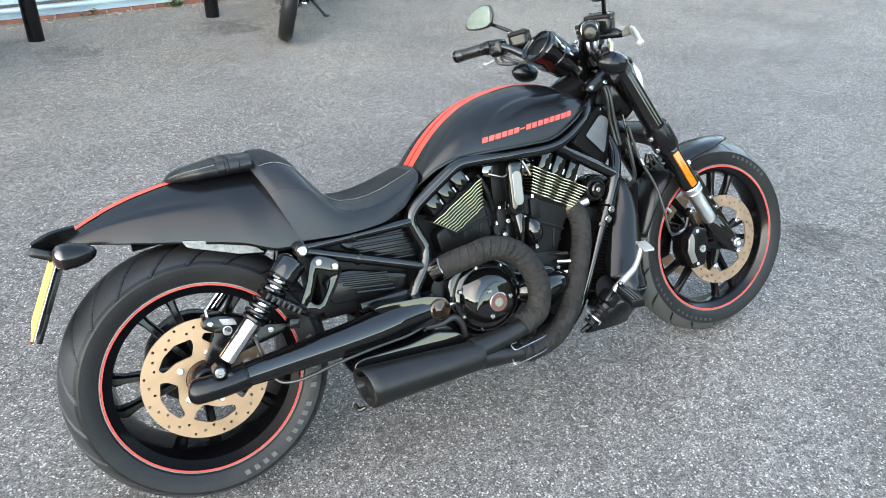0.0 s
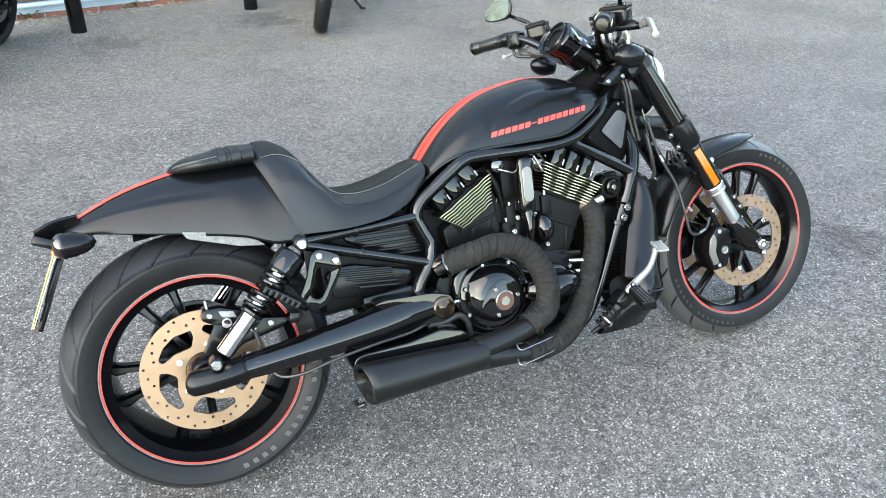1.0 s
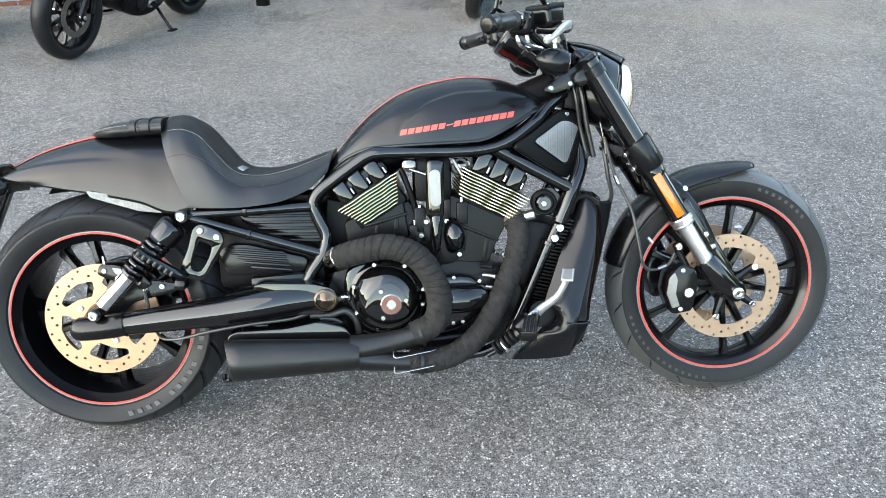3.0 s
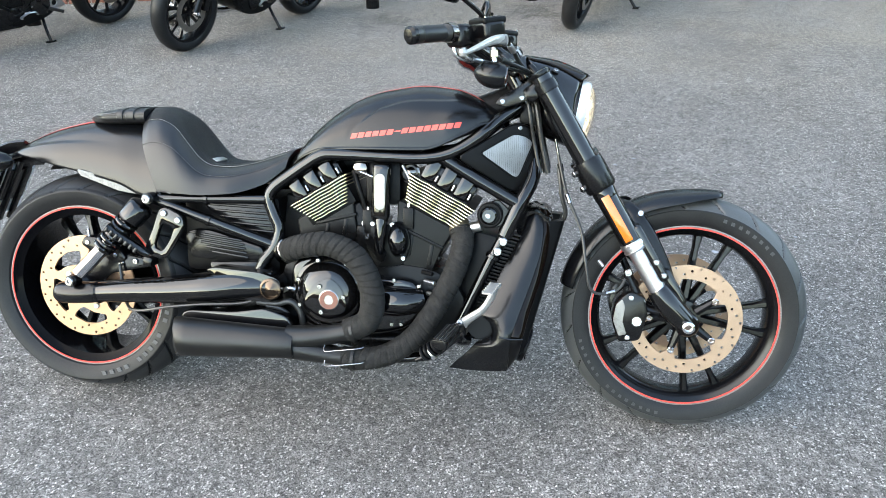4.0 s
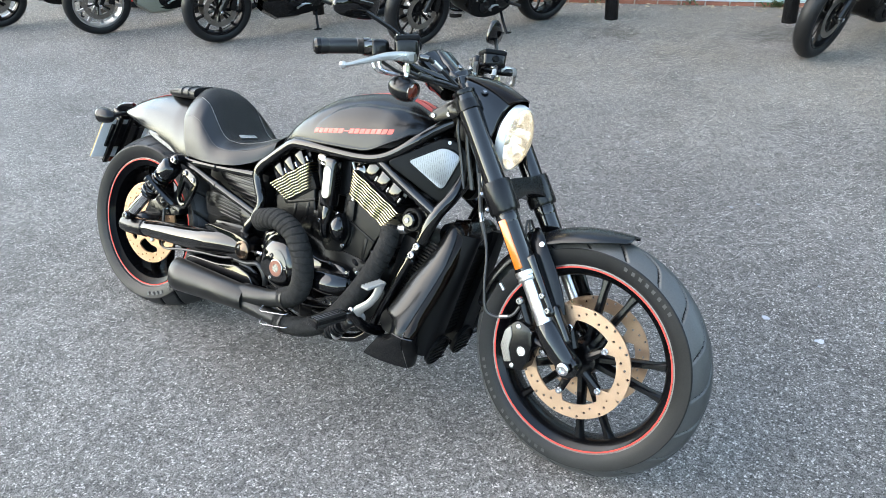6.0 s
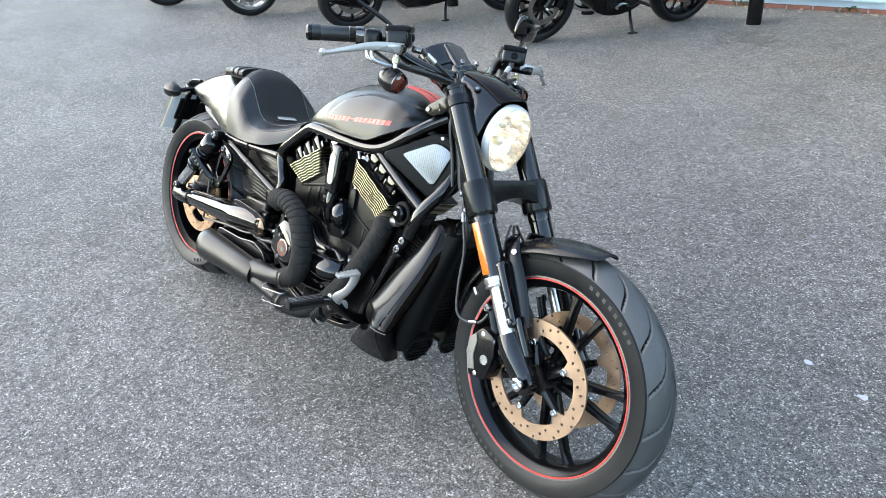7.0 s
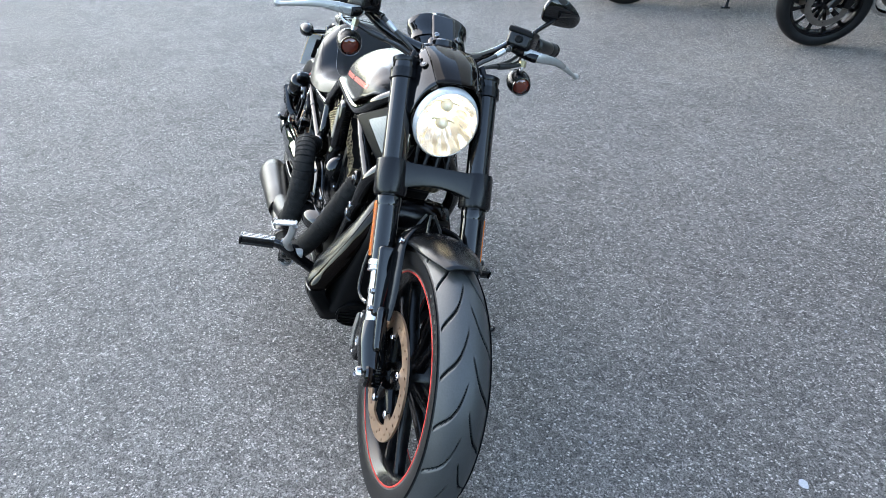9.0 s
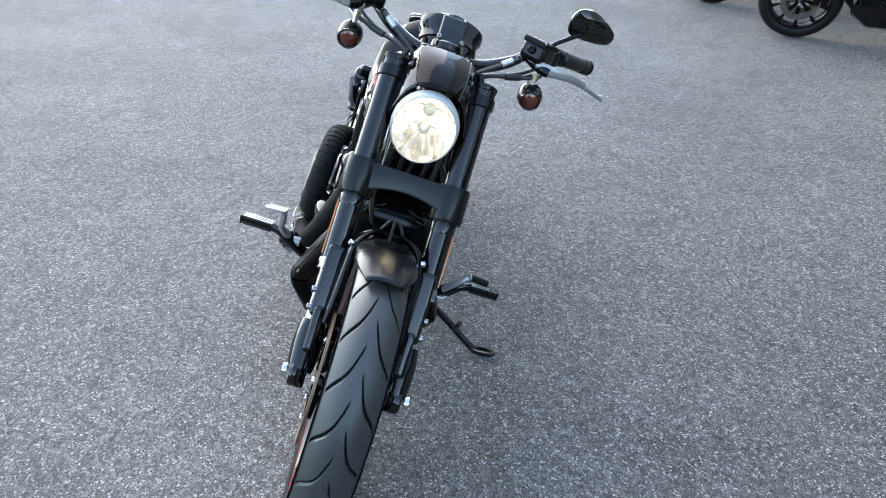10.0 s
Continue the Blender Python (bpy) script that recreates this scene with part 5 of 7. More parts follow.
def muffler_shell():
    """A long cone whose mouth is cut aslant towards the outside, with a thick lip and an open bore."""
    rings = []
    for x, r, cut in ((0.675, 0.037, 0.0), (0.655, 0.0405, 0.0), (0.56, 0.0450, 0.0), (0.46, 0.0490, 0.0), (0.385, 0.0525, 0.2), (0.350, 0.0540, 1.0), (0.348, 0.0525, 1.0), (0.350, 0.0490, 1.0), (0.37, 0.0480, 0.4)):
        rings.append([V((x - 0.20 * cut * r * math.sin(q) - 0.16 * cut * r * math.cos(q), -0.235 + 0.94 * r * math.sin(q), 0.238 + r * math.cos(q))) for q in np.linspace(0, 2 * math.pi, 48, endpoint=False)])
    return rings_mesh(rings)


exhaust = part("exhaust", muffler_shell(), CERAMIC, moto, "matt black exhaust with cloth-wrapped header pipes", 50)
part("muffler_bore", lathe([(-0.016, 0.0475), (0.05, 0.0470), (0.05, 0.0005)], (0.370, -0.235, 0.238), (1, 0, 0), 32, caps=False), DARKHOLE, exhaust)
part("collector", tube([(0.655, -0.228, 0.250), (0.72, -0.228, 0.258), (0.775, -0.228, 0.268), (0.825, -0.226, 0.280)], 0.03, 24, 5, radius=lambda t: 0.035 - 0.009 * min(1, t * 1.6)), CERAMIC, exhaust)
part("collector", tube([(0.655, -0.228, 0.228), (0.72, -0.228, 0.218), (0.78, -0.228, 0.210), (0.825, -0.226, 0.206)], 0.03, 24, 5, radius=lambda t: 0.034 - 0.010 * min(1, t * 1.6)), CERAMIC, exhaust)
wrapped("wrapped_header", [(0.628, -0.150, 0.470), (0.66, -0.185, 0.487), (0.705, -0.205, 0.500), (0.760, -0.212, 0.507), (0.826, -0.218, 0.482), (0.868, -0.222, 0.425), (0.882, -0.225, 0.362), (0.866, -0.226, 0.308), (0.815, -0.226, 0.280)], 0.0315, "grey-black cloth-wrapped rear header")
wrapped("wrapped_header", [(1.092, -0.110, 0.545), (1.103, -0.126, 0.515), (1.094, -0.142, 0.465), (1.072, -0.157, 0.405), (1.033, -0.175, 0.330), (0.987, -0.195, 0.264), (0.925, -0.213, 0.220), (0.86, -0.223, 0.205), (0.80, -0.226, 0.206)], 0.029, "grey-black cloth-wrapped front header")
part("header_flange", rod((0.615, -0.135, 0.463), (0.64, -0.165, 0.480), 0.034, seg=20), DARKCHROME, exhaust)
part("header_flange", rod((1.085, -0.095, 0.562), (1.095, -0.116, 0.535), 0.029, seg=20), pbr("brassy_flange", (0.09, 0.07, 0.045), 0.5, metal=0.6), exhaust)
for z, y in ((0.238, -0.262), (0.196, -0.258)):
    part("spring_clip", tube([(0.760, -0.25, z + 0.008), (0.763, y - 0.004, z - 0.004), (0.79, y - 0.006, z - 0.001), (0.835, y - 0.006, z + 0.006), (0.862, y - 0.002, z + 0.010), (0.866, -0.25, z + 0.014)], 0.0017, 8, 4), BOLT, exhaust, "bright wire spring clip")
    part("clamp_band", lathe([(-0.004, 0.0335), (0.004, 0.0335), (0.004, 0.035), (-0.004, 0.035)], (0.832, -0.226, 0.282 if z > 0.23 else 0.205), (1, 0, 0.3 if z > 0.23 else -0.05), 24, closed=True), CERAMIC, exhaust)
part("muffler_bracket", tube([(0.345, -0.225, 0.186), (0.33, -0.215, 0.180), (0.325, -0.20, 0.190)], 0.006, 8, 3), SATIN, exhaust)
part("heat_shield", plate(round2([(0.338, 0.255), (0.340, 0.292), (0.362, 0.302), (0.49, 0.304), (0.575, 0.318), (0.64, 0.300), (0.66, 0.262), (0.50, 0.25)], 0.014), (), -0.200, -0.10, 0.010, 3), GLOSS, exhaust)
part("brake_hose", tube([(0.125, -0.13, 0.405), (0.15, -0.15, 0.30), (0.20, -0.178, 0.285), (0.30, -0.19, 0.305), (0.40, -0.19, 0.318), (0.50, -0.185, 0.325), (0.56, -0.178, 0.340)], 0.0045, 8, 5), CABLE, moto, "black rear brake hose")
part("harness", tube([(0.55, -0.18, 0.332), (0.60, -0.175, 0.328), (0.64, -0.17, 0.335), (0.665, -0.165, 0.310), (0.672, -0.16, 0.27)], 0.009, 10, 4), CABLE, moto, "black cable loom")
part("harness", tube([(0.575, -0.18, 0.322), (0.61, -0.172, 0.314), (0.635, -0.16, 0.29), (0.64, -0.15, 0.25)], 0.006, 8, 4), CABLE, moto)

# -- radiator and its shrouds --
rad = part("radiator", rbox((1.268, 0, 0.39), (0.045, 0.24, 0.30), (0, 14, 0), 0.01), PLASTIC, moto, "black radiator between two satin shrouds")
RM = Matrix.Translation((1.295, 0, 0.425)) @ Matrix.Rotation(radians(14), 4, "Y")
for i in range(22):
    part("radiator_fin", rbox((0, 0, 0), (0.010, 0.216, 0.003), w=0, m=RM @ Matrix.Translation((0.002, 0, -0.165 + i * 0.0125))), PLASTIC, rad)
for y in (-0.112, 0.112):
    for i in range(27):
        part("edge_fin", rbox((0, 0, 0), (0.06, 0.012, 0.004), w=0, m=RM @ Matrix.Translation((-0.095, y * 0.94, -0.16 + i * 0.0098))), PLASTIC, rad)
# added dark box in place of hoses, to close the gap behind the radiator
part("radiator_gap_filler", rbox((1.165, 0, 0.40), (0.14, 0.19, 0.26), (0, 14, 0), 0.02), PLASTIC, rad)
part("radiator_top", tube([(1.286, -0.088, 0.553), (1.292, -0.05, 0.557), (1.292, 0.05, 0.557), (1.286, 0.088, 0.553)], 0.047, 28, 3), SATIN, rad, "satin black barrel cover over the radiator")
# a shroud by height: its rear edge, its crease and its front edge, each as x and distance from the middle
SH_B = ((0.170, 1.078), (0.19, 1.094), (0.22, 1.122), (0.255, 1.150), (0.2600, 1.168), (0.272, 1.186), (0.2925, 1.193), (0.313, 1.186), (0.325, 1.168), (0.330, 1.160), (0.376, 1.180), (0.44, 1.208), (0.50, 1.238), (0.55, 1.258), (0.585, 1.268), (0.604, 1.282))
SH_BY = ((0.170, 0.150), (0.22, 0.176), (0.2925, 0.190), (0.328, 0.178), (0.376, 0.160), (0.44, 0.138), (0.50, 0.116), (0.55, 0.099), (0.585, 0.086), (0.604, 0.070))
SH_C = ((0.170, 1.2335), (0.22, 1.238), (0.278, 1.242), (0.328, 1.256), (0.376, 1.272), (0.44, 1.293), (0.50, 1.309), (0.55, 1.313), (0.585, 1.308), (0.604, 1.296))
SH_CY = ((0.170, 0.146), (0.19, 0.160), (0.22, 0.182), (0.262, 0.206), (0.278, 0.208), (0.328, 0.193), (0.376, 0.177), (0.44, 0.154), (0.50, 0.134), (0.55, 0.115), (0.585, 0.096), (0.604, 0.074))
SH_F = ((0.170, 1.238), (0.22, 1.262), (0.278, 1.273), (0.328, 1.284), (0.376, 1.299), (0.44, 1.317), (0.50, 1.330), (0.55, 1.338), (0.585, 1.336), (0.604, 1.318))
SH_FY = ((0.170, 0.130), (0.22, 0.165), (0.278, 0.201), (0.328, 0.180), (0.376, 0.160), (0.44, 0.136), (0.50, 0.112), (0.55, 0.092), (0.585, 0.078), (0.604, 0.064))
for s in (1, -1):
    rows, lip, low = [], [], []
    for i in range(73):
        z = 0.170 + 0.434 * i / 72
        b, by, c, cy, f, fy = (ease(t_, z) for t_ in (SH_B, SH_BY, SH_C, SH_CY, SH_F, SH_FY))
        b = lerp(SH_B, z)
        r = [V((b + 0.010, -(by - 0.040) * s, z)), V((b + 0.001, -(by - 0.012) * s, z))]
        for k in range(9):
            t = k / 8
            r.append(V((b + (c - b) * t, -(by + (cy - by) * t + 0.012 * math.sin(math.pi * t) ** 0.8) * s, z)))
        r += [V((c - 0.004, -(cy - 0.006) * s, z)), V((c - 0.03, -(cy - 0.030) * s, z)), V((b + 0.02, -(by - 0.038) * s, z))]
        rows.append(r)
        strip_ = [V((c + 0.0012, -(cy - 0.002) * s, z)), V((c * 0.5 + f * 0.5, -(cy * 0.5 + fy * 0.5 + 0.004) * s, z)), V((f - 0.002, -(fy + 0.001) * s, z)), V((f, -(fy - 0.006) * s, z)), V((f - 0.012, -(fy - 0.040) * s, z)), V((c - 0.012, -(cy - 0.045) * s, z))]
        (lip if z >= 0.279 else low).append(strip_)
    shroud = part("radiator_shroud", rings_mesh(rows), DENIM, rad, "satin black radiator shroud", 50)
    part("shroud_edge", rings_mesh(lip), VISOR, shroud, "glossy black front strip of the shroud", 50)
    part("lower_shroud", rings_mesh(low), PLASTIC, shroud, "black lower front of the shroud", 50)
    part("shroud_seam", tube([(1.212, -0.2115 * s, 0.284), (1.242, -0.2105 * s, 0.279), (1.274, -0.203 * s, 0.279)], 0.0028, 8, 4), GLOSS, shroud, "raised seam")
    part("shroud_recess", lathe([(0, 0.036), (-0.012, 0.034), (-0.020, 0.022), (-0.020, 0.0005)], (1.160, -0.150 * s, 0.2925), (0, -s, 0.12), 28), PLASTIC, shroud)
    bolts(shroud, [(1.166, -0.140 * s, 0.275)], (0, -s, 0), 0.009, 0.006)
    part("side_cheek", rings_mesh([[V((x + 0.25 * (z - 0.42), -w * s, z)) for x, w in ((1.245, 0.118 + k), (1.318, 0.104 + k), (1.330, 0.085 + k), (1.322, 0.05), (1.25, 0.06))] for z, k in ((0.215, 0.028), (0.30, 0.024), (0.42, 0.012), (0.53, 0.0), (0.575, -0.012))]), PLASTIC, shroud, "black radiator cheek behind the shroud", 50)
    vent = part("air_vent", lathe([(0, 0.048), (0.012, 0.05), (0.014, 0.045), (0.004, 0.043), (0.004, 0.0005)], (1.272, -0.07 * s, 0.225), (1, 0, -0.35), 28), PLASTIC, rad, "round black ribbed vent")
    for i in range(7):
        part("vent_bar", rod(V((1.280, -0.07 * s - 0.04, 0.195 + i * 0.010)), V((1.280, -0.07 * s + 0.04, 0.195 + i * 0.010)), 0.0022, seg=8), SATIN, vent)

# -- front end: fork, clamps, lamp, fender (all turned with the bars) --
def fp(t, y, off=0.0):
    """A point t metres down the fork from its cap, at y across and off ahead of the leg."""
    return V((1.285, FY + y, 0.95)) + FDIR * t + V((math.cos(FA), 0, math.sin(FA))) * off


fork = part("fork", steered(rbox((0, 0, 0), (0.05, 0.26, 0.040), w=0.012, m=Matrix.Translation(fp(0.03, 0, -0.03)) @ Matrix.Rotation(radians(-31.8), 4, "Y"))), SATIN, moto, "black inverted fork with silver sliders")
for s in (1, -1):
    y = -0.109 * s
    leg = part("fork_leg", steered(rod(fp(0.0, y), fp(0.489, y), 0.0290, seg=28)), GLOSS, fork, "glossy black fork tube")
    part("fork_cap", steered(lathe([(0, 0.029), (0.004, 0.031), (0.012, 0.031), (0.016, 0.024), (0.016, 0.001)], fp(0.006, y), -FDIR, 24)), SATIN, leg)
    part("upper_clamp", steered(lathe([(0, 0.029), (0.002, 0.0335), (0.026, 0.0335), (0.028, 0.029)], fp(0.020, y), FDIR, 28, closed=True)), SATIN, leg)
    part("lower_clamp", steered(lathe([(0, 0.030), (0.0, 0.0385), (0.01, 0.040), (0.078, 0.040), (0.085, 0.037), (0.085, 0.030)], fp(0.245, y), FDIR, 32, closed=True)), SATIN, leg)
    part("fork_seal", steered(lathe([(0, 0.028), (0.004, 0.0315), (0.014, 0.0315), (0.016, 0.029), (0.022, 0.029), (0.024, 0.0315), (0.028, 0.03), (0.028, 0.02)], fp(0.484, y), FDIR, 28)), STEEL, leg, "steel seal ring")
    part("slider", steered(rod(fp(0.489, y), fp(0.655, y), 0.0225, seg=28)), STEEL, leg, "polished silver slider")
    a, b = fp(0.600, y), fp(0.735, y, 0.016)
    foot = part("fork_foot", steered(tube([fp(0.628, y), fp(0.66, y, 0.003), fp(0.70, y, 0.010), fp(0.745, y, 0.022)], 0.026, 18, 4, flat=0.98, radius=lambda t: 0.0285 + 0.006 * math.sin(t * math.pi))), GLOSS, leg, "glossy black fork bottom")
    part("axle_boss", steered(lathe([(-0.018, 0.028), (-0.014, 0.031), (0.014, 0.031), (0.019, 0.027), (0.019, 0.018)], (1.697, FY + y, 0.325), (0, -s, 0), 28)), GLOSS, foot)
    part("axle_end", steered(lathe([(0, 0.016), (0.010, 0.016), (0.012, 0.013), (0.012, 0.009), (0.006, 0.0085), (0.006, 0.0005)], (1.697, FY + y - 0.027 * s, 0.325), (0, -s, 0), 20)), CHROME, foot, "chrome axle end")
    part("pinch_bolt", steered(bolt_mesh(fp(0.70, y - 0.02 * s, 0.02), (0, -s, 0), 0.007)), STEEL, foot)
    part("reflector", steered(rbox((0, 0, 0), (0.022, 0.008, 0.132), w=0.0025, m=Matrix.Translation(fp(0.412, y - 0.0275 * s, -0.003)) @ Matrix.Rotation(radians(-31.8), 4, "Y"))), ORANGE, leg, "long amber reflector")
    bolts_at = [fp(0.262, y - 0.012 * s, -0.041), fp(0.306, y - 0.012 * s, -0.041)]
    for p in bolts_at:
        part("bolt", steered(bolt_mesh(p, (-0.75, -0.5 * s, -0.4), 0.0085)), BOLT, leg)
    part("fork_stop", steered(lathe([(0, 0.0295), (0.004, 0.0305), (0.02, 0.0305), (0.024, 0.0295)], fp(0.332, y), FDIR, 28)), GLOSS, leg)
    # guard in front of the slider, and the lug below it
    GM = Matrix.Rotation(radians(-31.8), 4, "Y")
    part("fork_guard", steered(rbox((0, 0, 0), (0.028, 0.041, 0.165), w=0.012, seg=4, m=Matrix.Translation(fp(0.535, y * 0.98, 0.027)) @ GM)), GLOSS, leg, "glossy black slider guard")
    part("fork_lug", steered(rbox((0, 0, 0), (0.030, 0.027, 0.105), w=0.012, seg=4, m=Matrix.Translation(fp(0.645, y * 0.96, 0.036)) @ GM)), GLOSS, leg)
    for p in (fp(0.56, y * 0.98 - 0.023 * s, 0.030), fp(0.60, y * 0.98 - 0.023 * s, 0.030)):
        part("bolt", steered(bolt_mesh(p, (0, -s, 0), 0.0075)), BOLT, leg)
    # caliper behind the leg
    o = round2([(-0.172, -0.060), (-0.192, 0.0), (-0.184, 0.050), (-0.152, 0.082), (-0.110, 0.068), (-0.100, 0.02), (-0.116, -0.052)], 0.012)
    cm = FX @ Matrix.Translation((1.697, FY, 0.325))
    calf = part("front_caliper", plate(o, (), y - 0.014 * s, (y + 0.062 * s), 0.010, 2, m=cm), SATIN, fork, "black four-piston brake caliper with a silver insert")
    o = round2([(-0.172, -0.040), (-0.189, 0.002), (-0.183, 0.044), (-0.168, 0.060), (-0.160, 0.040), (-0.164, 0.0), (-0.152, -0.034)], 0.004)
    part("caliper_insert", plate(o, (), y - 0.0165 * s, y - 0.010 * s, 0.001, m=cm), CALSCREEN, calf, "silver grey insert")
    for px, pz in ((-0.146, 0.064), (-0.149, -0.044)):
        part("bolt", bolt_mesh(cm @ V((px, y - 0.013 * s, pz)), cm.to_3x3() @ V((0, -s, 0)), 0.0065, 0.003), STEEL, calf)
    part("caliper_badge", lathe([(0, 0.013), (0.002, 0.0125), (0.002, 0.010), (0.001, 0.0095), (0.001, 0.0005)], cm @ V((-0.128, y - 0.0135 * s, 0.002)), cm.to_3x3() @ V((0, -s, 0)), 20), STEEL, calf)
    part("caliper_bracket", steered(tube([fp(0.55, y + 0.012 * s, -0.045), fp(0.60, y + 0.012 * s, -0.05), fp(0.66, y + 0.012 * s, -0.05), fp(0.69, y + 0.01 * s, -0.02)], 0.012, 10, 4, flat=0.7)), SATIN, calf)
    for p in (fp(0.555, y - 0.004 * s, -0.045), fp(0.640, y - 0.004 * s, -0.050)):
        part("bolt", steered(bolt_mesh(p, (0, -s, 0), 0.010, 0.008)), BOLT, calf)
    part("bleed_nipple", steered(rod(fp(0.515, y + 0.02 * s, -0.095), fp(0.495, y + 0.02 * s, -0.098), 0.005)), STEEL, calf)
# bridge of the lower clamp: a deep bar with a scooped underside
rows = []
for i in range(21):
    t = i / 20
    y = -0.115 + 0.23 * t
    scoop = 0.030 * math.sin(math.pi * t) ** 0.7
    lo, hi = 0.085 - scoop * 1.1, 0.004
    rows.append([fp(lo + 0.245, y, 0.030), fp(hi + 0.245, y, 0.034), fp(hi + 0.245 - 0.004, y, 0.010), fp(hi + 0.245, y, -0.03), fp(lo + 0.235, y, -0.03)])
part("clamp_bridge", bevel(steered(rings_mesh(rows)), 0.004, 2, 40), SATIN, fork, "satin black lower fork bridge")
for y in (-0.035, 0.0, 0.035):
    part("brake_line", steered(tube([fp(0.36, y * 0.3, 0.0), fp(0.40, y, -0.01), fp(0.47, y * 2.2, 0.0)], 0.0035, 8, 4)), CABLE, fork)
part("brake_line", steered(tube([fp(0.20, -0.075, -0.055), fp(0.30, -0.085, -0.085), fp(0.40, -0.10, -0.098), fp(0.48, -0.115, -0.128), fp(0.545, -0.118, -0.150), fp(0.575, -0.112, -0.13), fp(0.585, -0.105, -0.09), fp(0.57, -0.10, -0.06)], 0.0042, 8, 6)), CABLE, fork, "black brake line with steel ends")
part("line_end", steered(rod(fp(0.30, -0.085, -0.085), fp(0.325, -0.088, -0.089), 0.0065)), BOLT, fork)
part("line_end", steered(rod(fp(0.578, -0.110, -0.122), fp(0.584, -0.107, -0.098), 0.006)), BOLT, fork)
part("cable", steered(tube([fp(0.23, -0.06, -0.07), fp(0.30, -0.065, -0.10), fp(0.36, -0.05, -0.125), (1.30, -0.04, 0.52)], 0.006, 8, 4)), CABLE, fork)

# fender: a shell over the front tyre
fr = []
FC = V((1.697, FY, 0.325))
for i in range(41):
    a = radians(77 + (168 - 77) * i / 40)
    t = i / 40
    r = 0.338 + 0.003 * math.sin(math.pi * t) + 0.010 * max(0, 1 - t * 5) ** 1.5
    w = 0.070 - 0.034 * max(0, 1 - t * 4) ** 2 - 0.012 * max(0, (t - 0.8) * 5) ** 2
    sec = []
    for k in range(21):
        b = math.pi * (k / 20 - 0.5)
        drop = (1 - math.cos(b)) * 0.036 * (1 - 0.6 * max(0, 1 - t * 3.5) ** 1.5)
        sec.append(FC + V(((r - drop) * math.cos(a), math.sin(b) * w, (r - drop) * math.sin(a))))
    fr.append(sec)
fender = part("front_fender", steered(rings_mesh(fr, closed=False)), DENIM, moto, "satin black front fender", 40)
sol = fender.modifiers.new("thickness", "SOLIDIFY")
sol.thickness, sol.offset = 0.003, -1
for s in (1, -1):
    part("fender_bracket", steered(tube([(1.505, FY - 0.030 * s, 0.622), (1.530, FY - 0.060 * s, 0.618), (1.556, FY - 0.079 * s, 0.592), (1.590, FY - 0.084 * s, 0.545), (1.622, FY - 0.088 * s, 0.485), (1.640, FY - 0.094 * s, 0.440)], 0.0205, 14, 5, flat=0.34)), SATIN, fender, "satin black fender bracket")
    part("bolt", steered(bolt_mesh((1.562, FY - 0.083 * s, 0.606), (0, -s, 0.3), 0.008)), CHROME, fender)

# headlamp (the lamp and the bars sit a little askew in their clamps)
FX = steer(-2.0)
HC = V((1.348, FY - 0.002, 0.860))
HD = V((0.985, 0, -0.17)).normalized()
OVAL = Matrix.Translation(HC) @ Matrix.Diagonal((1, 0.94, 1.08, 1)) @ Matrix.Translation(-HC)


def oval(bm):
    bm.transform(FX @ OVAL)
    return bm


lamp = part("headlamp", oval(lathe([(-0.085, 0.02), (-0.075, 0.045), (-0.045, 0.066), (-0.01, 0.077), (0.03, 0.0825), (0.040, 0.083), (0.040, 0.079), (0.0, 0.072)], HC, HD, 64, caps=False)), SATIN, moto, "lit round headlamp in a black shell")
part("lens_rim", oval(lathe([(0.036, 0.0835), (0.044, 0.0845), (0.056, 0.0820), (0.061, 0.0780), (0.060, 0.0765), (0.050, 0.0795), (0.038, 0.080)], HC, HD, 64, closed=True)), pbr("frosted_lens_rim", (0.45, 0.45, 0.44), 0.10, vary=0.15, spec=0.8), lamp, "pale frosted lens rim")
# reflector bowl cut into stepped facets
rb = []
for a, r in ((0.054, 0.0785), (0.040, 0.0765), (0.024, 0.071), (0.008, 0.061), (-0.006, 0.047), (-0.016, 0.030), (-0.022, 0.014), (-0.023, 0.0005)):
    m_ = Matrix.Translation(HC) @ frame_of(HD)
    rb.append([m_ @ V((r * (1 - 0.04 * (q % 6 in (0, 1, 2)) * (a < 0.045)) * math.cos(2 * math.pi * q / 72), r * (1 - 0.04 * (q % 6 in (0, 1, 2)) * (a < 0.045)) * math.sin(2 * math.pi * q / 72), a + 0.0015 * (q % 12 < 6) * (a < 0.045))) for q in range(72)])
# the bowl's light and its grey facets are emission, not bulb light
part("reflector", oval(rings_mesh(rb, cap=False)), LAMP, lamp, "bright reflector bowl with a glow of its own", 20)
part("lens", oval(lathe([(0.058, 0.0785), (0.067, 0.070), (0.077, 0.052), (0.083, 0.028), (0.085, 0.010), (0.0852, 0.0005)], HC, HD, 64, caps=False)), CLEAR, lamp, "clear glass lens").visible_shadow = False
SHIELD = pbr("warm_bulb_shield", (0.90, 0.82, 0.64), 0.4, metal=0.5, vary=0.2)
